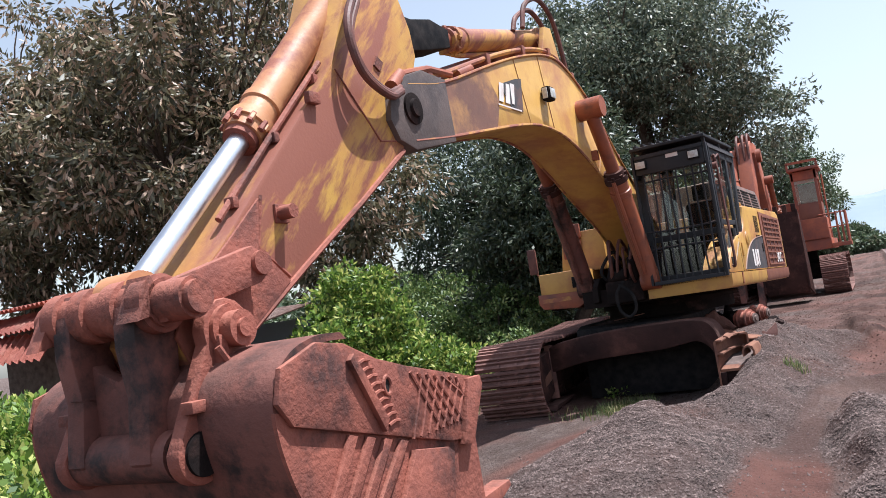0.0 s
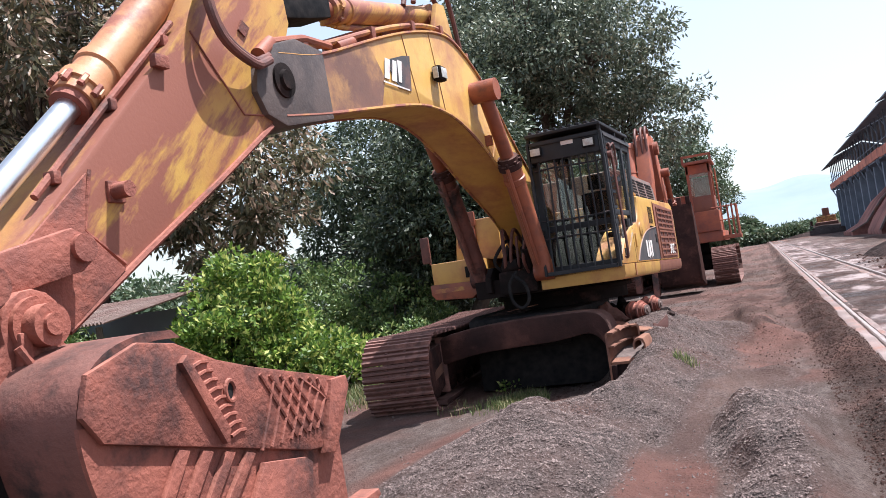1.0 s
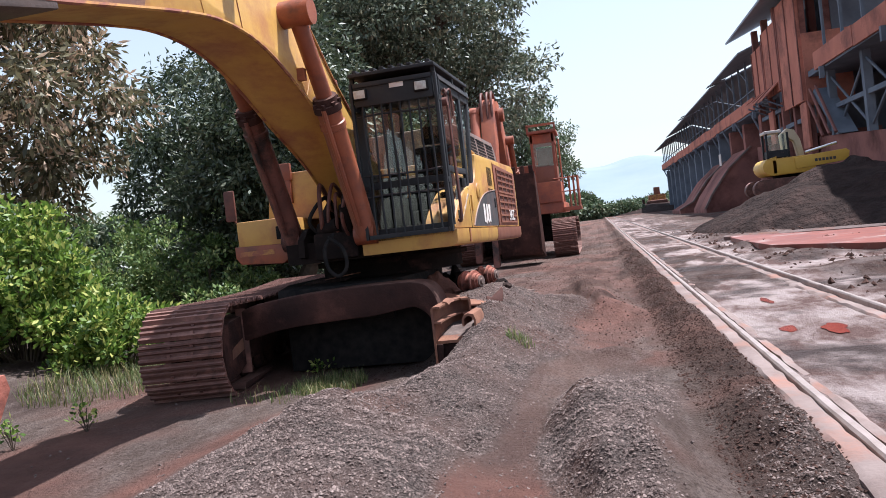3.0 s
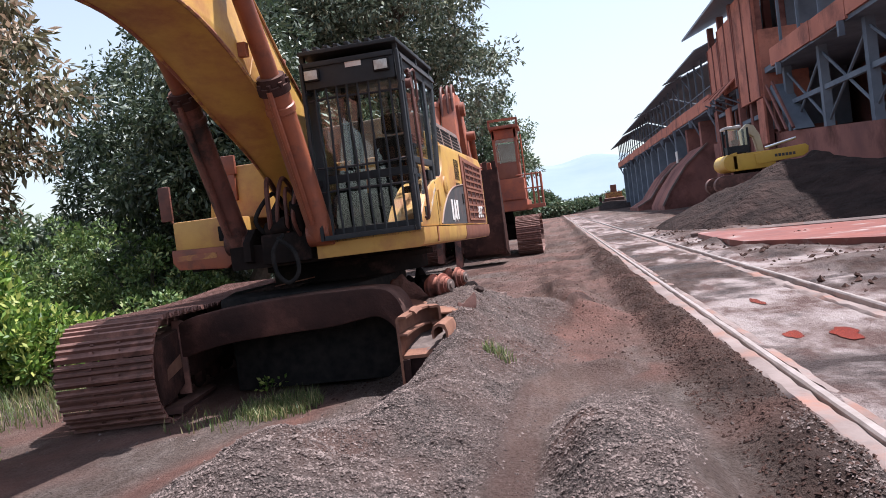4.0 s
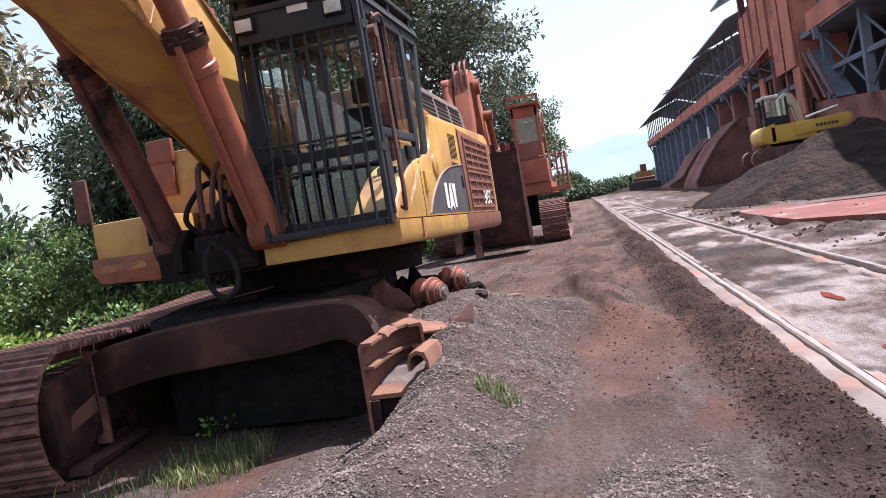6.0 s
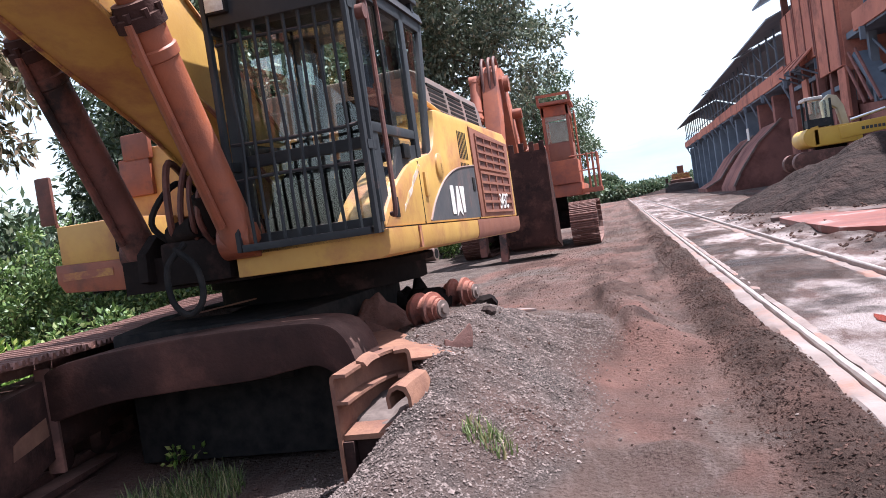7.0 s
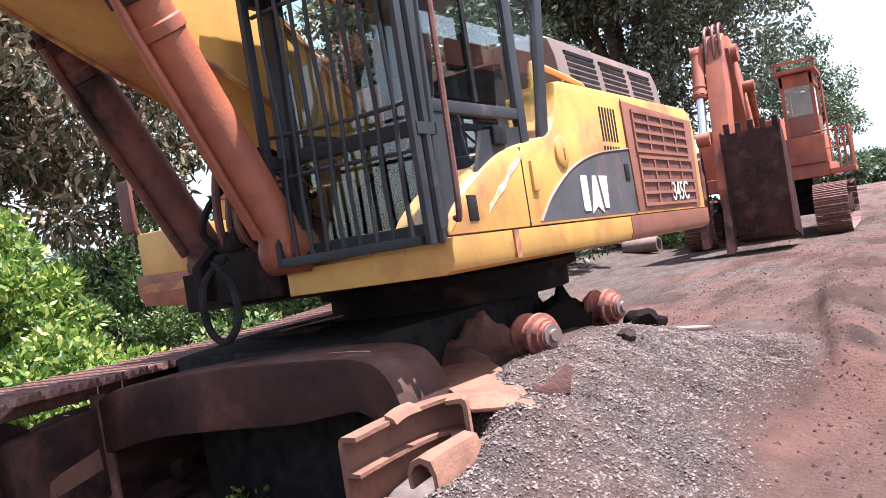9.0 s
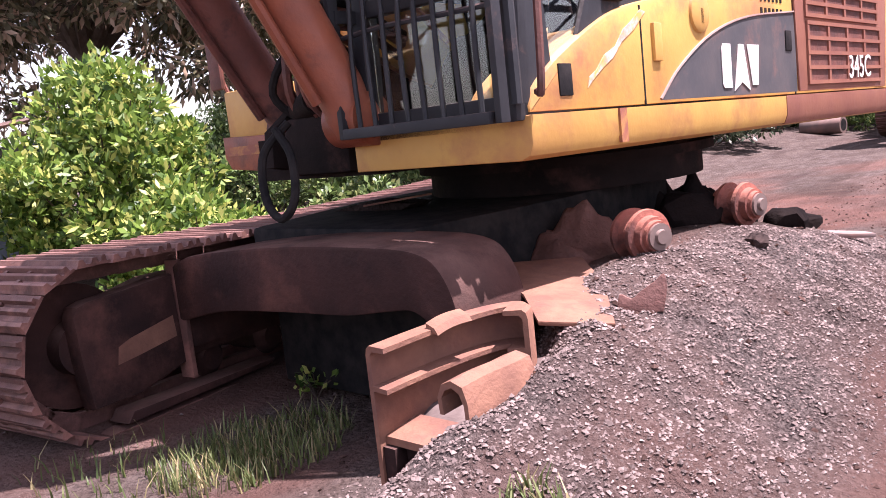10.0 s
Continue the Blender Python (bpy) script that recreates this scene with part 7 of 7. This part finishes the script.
def build_tree(x, y, h, crown_z, rx, ry, rz, clumps, per, clump_r, leaf, mat, label, seed, trunk_r=0.25, droop=0.5, shell=0.55, lobes=7):
    z = ground_z(x, y) if abs(x) < 100 else 0
    t = thing("tree", pose(x, y, z), label, "tree", "trees of the yard")
    rng = np.random.default_rng(seed)
    # lobed crown: clumps cluster on several big boughs
    lob = []
    for k in range(lobes):
        a = 2 * math.pi * (k + 0.5 * rng.random()) / lobes
        q = rng.uniform(0.35, 0.75)
        lob.append((rx * q * math.cos(a), ry * q * math.sin(a), crown_z + rz * rng.uniform(-0.55, 0.55)))
    lob.append((0, 0, crown_z + rz * 0.5))
    lob = np.array(lob)
    centres, radii = [], []
    while len(centres) < clumps:
        c = lob[rng.integers(len(lob))]
        d = rng.normal(size=3)
        d /= np.linalg.norm(d)
        k = rng.uniform(shell, 1.0)
        p = c + d * k * np.array([rx, ry, rz]) * 0.55
        q = ((p[0] / rx) ** 2 + (p[1] / ry) ** 2 + ((p[2] - crown_z) / rz) ** 2)
        if q < 1.15 and p[2] > 0.5:
            centres.append(p)
            radii.append(clump_r * rng.uniform(0.6, 1.3))
    v, f = leaf_cloud(centres, radii, per, leaf[0], leaf[1], droop, seed)
    mesh_from("crown", v, f, mat, t)
    bm = bmesh.new()
    fork = crown_z - rz * 0.55
    wob = [Vector((0.15 * rng.normal(), 0.15 * rng.normal(), fork * k)) for k in (0.35, 0.7)]
    tube(bm, spline([(0, 0, -0.3), *wob, (0, 0, fork), (0.1, 0, crown_z + rz * 0.2)], 4), trunk_r, 10, trunk_r * 0.35)
    part("trunk", bm, BARK, t)
    bm = bmesh.new()
    for c in lob:
        mid = Vector((c[0] * 0.45, c[1] * 0.45, fork + (c[2] - fork) * 0.6))
        tube(bm, spline([(0, 0, fork * 0.85), mid, tuple(c)], 5), trunk_r * 0.5, 7, trunk_r * 0.12)
    near = np.array(centres)
    for i in rng.choice(len(near), min(len(near), 110), replace=False):
        c = near[i]
        j = int(np.argmin(((lob - c) ** 2).sum(1)))
        m = (Vector(lob[j]) + Vector(c)) / 2 + Vector((0, 0, 0.15))
        tube(bm, [Vector(lob[j]) * 0.8 + Vector((0, 0, fork * 0.2)), m, Vector(c)], trunk_r * 0.12, 5, trunk_r * 0.03)
    part("branchwork", bm, BARK, t)
    return t


build_tree(-14.75, 16.15, 11, 6.5, 5.8, 5.1, 5.3, 440, 150, 0.62, (0.26, 0.085), MANGO, "spreading mango tree with dark leaves turning brown", 51, 0.34, 0.6)
build_tree(-21.0, 15.5, 11, 6.2, 5.4, 4.8, 5.8, 230, 120, 0.8, (0.27, 0.09), MANGO, "dense mango tree with dark brown-tinged leaves", 52, 0.3, 0.6)
build_tree(-6.5, 19.6, 8, 3.5, 2.7, 2.6, 3.1, 330, 200, 0.6, (0.17, 0.06), DARK_LEAF, "dense dark green tree behind the machine", 53, 0.24, 0.3)
build_tree(-8.9, 41.5, 15, 9.9, 7.3, 6.0, 6.2, 560, 190, 1.0, (0.25, 0.11), GREY_LEAF, "tall broad tree with a dense grey-green crown", 54, 0.45, 0.4)
build_tree(-14.0, 33.0, 10, 5.6, 5.5, 4.5, 5.2, 260, 140, 0.95, (0.28, 0.1), DARK_LEAF, "dark green tree in the yard's hedge", 55, 0.3, 0.4)
build_tree(-5.0, 72.0, 10, 7.2, 4.6, 4.0, 4.2, 170, 90, 0.8, (0.34, 0.13), FAR_LEAF, "slender pale green tree beyond the orange machine", 56, 0.25, 0.4)
for k, (x, y, r, h) in enumerate(((-18, 46, 4.5, 3.2), (-23, 38, 5, 3.0), (-28, 30, 5.5, 2.8), (-20, 29, 3.6, 3.0), (-16, 62, 5, 4.0), (-9, 110, 6, 3.6), (-3, 170, 4, 4.6), (5, 200, 5, 2.2), (9, 230, 6, 3.0), (-14, 200, 10, 4.0), (18, 262, 11, 3.8), (34, 280, 16, 5.0))):
    build_tree(x, y, h, h * 0.55, r, r * 0.8, h * 0.55, 120, 90, 0.9 if y < 100 else 1.5, (0.35, 0.14) if y < 100 else (0.8, 0.35), FAR_LEAF, "hazy green tree at the yard's edge", 60 + k, 0.2, 0.3)


def build_bush(x, y, rx, ry, h, clumps, per, seed, mat=BUSH_LEAF, leaf=(0.10, 0.05), label="bright green leafy bush"):
    z = ground_z(x, y)
    t = thing("bush", pose(x, y, z), label, "bush", "bushes behind the machine")
    rng = np.random.default_rng(seed)
    centres, radii = [], []
    for _ in range(clumps):
        a, q = rng.uniform(0, 6.283), math.sqrt(rng.random())
        px, py = rx * q * math.cos(a), ry * q * math.sin(a)
        centres.append((px, py, h * rng.uniform(0.12, 1.0) * (1 - 0.55 * q * q)))
        radii.append(rng.uniform(0.16, 0.34) * (0.7 + 0.12 * h))
    v, f = leaf_cloud(centres, radii, per, leaf[0], leaf[1], -0.1, seed, 0.25)
    mesh_from("foliage", v, f, mat, t)
    bm = bmesh.new()
    for c in centres[::3]:
        tube(bm, spline([(c[0] * 0.25, c[1] * 0.25, -0.1), (c[0] * 0.6, c[1] * 0.6, c[2] * 0.6), c], 3), 0.018, 5, 0.005)
    part("stalk", bm, BARK, t)


build_bush(-8.6, 13.0, 1.15, 1.1, 2.6, 180, 90, 71, BUSH_LEAF, (0.125, 0.062), label="tall bright green bush with small leaves")
build_bush(-7.0, 13.0, 0.9, 0.8, 1.15, 70, 80, 72, BUSH_LEAF, (0.11, 0.055), label="yellow-green bush beside the crawler track")
build_bush(-6.3, 14.6, 0.8, 0.9, 0.9, 60, 90, 73, MID_LEAF, label="yellow-green bush behind the crawler track")
build_bush(-9.3, 11.0, 0.8, 0.7, 1.0, 45, 80, 74, label="leafy green bush in front of the tin shed")
build_bush(-8.0, 9.6, 0.5, 0.5, 0.8, 30, 70, 75, label="low leafy weed with bright leaves")
build_bush(-11.2, 7.2, 1.6, 1.0, 0.9, 90, 90, 76, label="low bright green weeds by the shed")
build_bush(-8.6, 6.0, 0.9, 0.8, 0.9, 70, 80, 77, label="bright green weeds beside the bucket")
build_bush(-7.6, 6.2, 0.9, 0.8, 1.0, 70, 70, 171, BUSH_LEAF, (0.12, 0.06), label="leafy green weeds beside the shed")
build_bush(-9.6, 8.6, 1.3, 0.7, 1.1, 80, 70, 172, BUSH_LEAF, (0.12, 0.06), label="tall leafy weeds before the shed")
build_bush(-9.4, 6.7, 1.0, 0.7, 1.0, 70, 80, 173, BUSH_LEAF, (0.12, 0.06), label="bright green weeds growing by the shed")
build_bush(-6.4, 4.5, 0.6, 0.5, 0.7, 45, 80, 174, BUSH_LEAF, (0.11, 0.055), label="low bright weeds near the bucket")
build_bush(-7.3, 4.9, 0.7, 0.6, 0.8, 50, 80, 175, BUSH_LEAF, (0.11, 0.055), label="leafy weeds near the bucket")
build_bush(-10.6, 17.2, 1.9, 1.4, 2.2, 150, 100, 78, MID_LEAF, label="tangled green bush under the trees")
build_bush(-8.2, 18.0, 1.6, 1.5, 1.7, 110, 90, 79, MID_LEAF, label="green bush behind the machine")
build_bush(-12.5, 12.5, 1.4, 1.0, 1.6, 90, 90, 80, MID_LEAF, label="green bush beside the tin shed")
for k, (x, y, r, h) in enumerate(((-9.5, 21.5, 2.2, 2.0), (-11.5, 25.5, 2.6, 2.6), (-13.5, 20.0, 2.4, 2.2), (-9.0, 29.0, 2.6, 2.0), (-15.5, 27.0, 3.0, 2.8), (-7.0, 38.0, 3.0, 1.6), (-11.0, 36.0, 3.0, 2.4))):
    build_bush(x, y, r, r * 0.8, h, 150, 80, 90 + k, DARK_LEAF if k in (0, 2, 3) else MID_LEAF, (0.17, 0.08), "bushy green undergrowth at the yard's edge")


def build_grass(name, x, y, rx, ry, count, h, seed, label, clump=True):
    rng = np.random.default_rng(seed)
    v, f = [], []
    for i in range(count):
        a, q = rng.uniform(0, 6.283), rng.random() ** 0.7
        px, py = x + rx * q * math.cos(a), y + ry * q * math.sin(a)
        pz = ground_z(px, py) - 0.01
        b = rng.uniform(0, 6.283)
        lean = rng.uniform(0.1, 0.7)
        L = h * rng.uniform(0.4, 1.2)
        w = 0.004 + 0.004 * rng.random()
        dx, dy = math.cos(b), math.sin(b)
        n = len(v)
        for k, (s, u) in enumerate(((0, 0), (0.5, 0.3), (1.0, 1.0))):
            cx, cy, cz = px + dx * lean * L * u, py + dy * lean * L * u, pz + L * (s - 0.25 * u * lean)
            ww = w * (1 - 0.85 * s)
            v += [(cx - dy * ww, cy + dx * ww, cz), (cx + dy * ww, cy - dx * ww, cz)]
        f += [(n, n + 1, n + 3, n + 2), (n + 2, n + 3, n + 5, n + 4)]
    ob = raw(name, v, f, GRASS_LEAF)
    return tagged(ob, label, "grass", "", "stuff")


build_grass("grass", -3.12, 10.70, 0.40, 0.55, 1300, 0.125, 101, "dry green grass growing before the undercarriage")
build_grass("grass_tuft", -0.95, 10.15, 0.14, 0.14, 130, 0.10, 102, "small yellow-green grass tuft in gravel")
build_grass("grass", -3.5, 10.2, 0.5, 0.5, 120, 0.14, 103, "sparse dry grass by the crawler track")
build_grass("grass", -6.2, 12.2, 1.2, 2.0, 2500, 0.22, 104, "grass along the bank")


def build_weed(x, y, h, seed):
    z = ground_z(x, y)
    t = thing("weed", pose(x, y, z), "small leafy weed sprouting from dirt", "weed", "weeds")
    rng = np.random.default_rng(seed)
    centres = [(rng.normal() * 0.06, rng.normal() * 0.06, h * rng.uniform(0.3, 1)) for _ in range(8)]
    v, f = leaf_cloud(centres, [0.05] * 8, 7, 0.06, 0.035, -0.1, seed, 0.2)
    mesh_from("leaves", v, f, BUSH_LEAF, t)
    bm = bmesh.new()
    for c in centres:
        tube(bm, [(0, 0, -0.02), (c[0] * 0.5, c[1] * 0.5, c[2] * 0.6), c], 0.004, 4)
    part("stalk", bm, BARK, t)


for k, (x, y, h) in enumerate(((-4.9, 9.0, 0.25), (-5.2, 8.4, 0.3), (-3.45, 11.4, 0.13))):
    build_weed(x, y, h, 110 + k)


# ---- tin shed ----
def corrugated(bm, p, u, w, nu, amp, waves):
    """A sheet from corner p along u and w, waved across u."""
    p, u, w = Vector(p), Vector(u), Vector(w)
    nrm = u.cross(w).normalized()
    rows = []
    for j in range(2):
        row = []
        for i in range(nu + 1):
            row.append(bm.verts.new(p + u * (i / nu) + w * j + nrm * amp * math.sin(2 * math.pi * waves * i / nu)))
        rows.append(row)
    fs = [bm.faces.new((rows[0][i], rows[0][i + 1], rows[1][i + 1], rows[1][i])) for i in range(nu)]
    bmesh.ops.solidify(bm, geom=fs, thickness=0.006)


def build_shed():
    s = thing("tin_shed", pose(-11.5, 10.6, 0.1), "collapsing tin shed with rusty corrugated roof sheets", "shed")
    bm = bmesh.new()
    corrugated(bm, (-4.6, -0.3, 2.60), (4.3, 0.1, 0.05), (0.2, 2.6, 0.25), 200, 0.03, 34)
    part("roof_sheet", bm, CORRUGATED, s, "red rusty corrugated sheet")
    bm = bmesh.new()
    corrugated(bm, (-4.4, -0.6, 2.12), (3.2, 0.0, 0.05), (0.0, 0.75, 0.36), 150, 0.035, 22)
    part("sagging_sheet", bm, CORRUGATED, s, "torn red sheet sagging from the eave")
    bm = bmesh.new()
    corrugated(bm, (-3.6, -1.2, 1.62), (1.9, 0.35, -0.05), (-0.25, 0.65, 0.5), 110, 0.04, 12)
    part("torn_sheet", bm, CORRUGATED, s, "bent red sheet hanging down")
    bm = bmesh.new()
    corrugated(bm, (0.2, -0.4, 1.50), (2.0, 0.2, 0.0), (0.0, 2.2, 0.35), 160, 0.025, 30)
    part("lean_to_sheet", bm, GREY_SHEET, s, "grey rusty corrugated lean-to roof")
    for x, y, h in ((-4.4, 0, 2.5), (-2.2, 0, 2.5), (-0.4, 0, 2.55), (1.2, -0.2, 1.45), (2.0, -0.1, 1.45), (-4.4, 2.2, 2.7), (-0.4, 2.2, 2.7)):
        bm = bmesh.new()
        rod(bm, (x, y, -0.3), (x, y, h), 0.05, seg=8)
        part("post", bm, BARK, s)
    bm = bmesh.new()
    box(bm, -4.6, 2.1, 2.0, 2.1, -0.2, 1.6)
    part("back_wall", bm, STRUCT_STEEL, s)
    # dark wall added behind the sheets to give the shed its shaded interior
    bm = bmesh.new()
    box(bm, -4.6, -0.3, 0.5, 0.58, -0.3, 2.45)
    part("board_wall", bm, BARK, s, "added dark wall standing in for the shade under the roof")


build_shed()
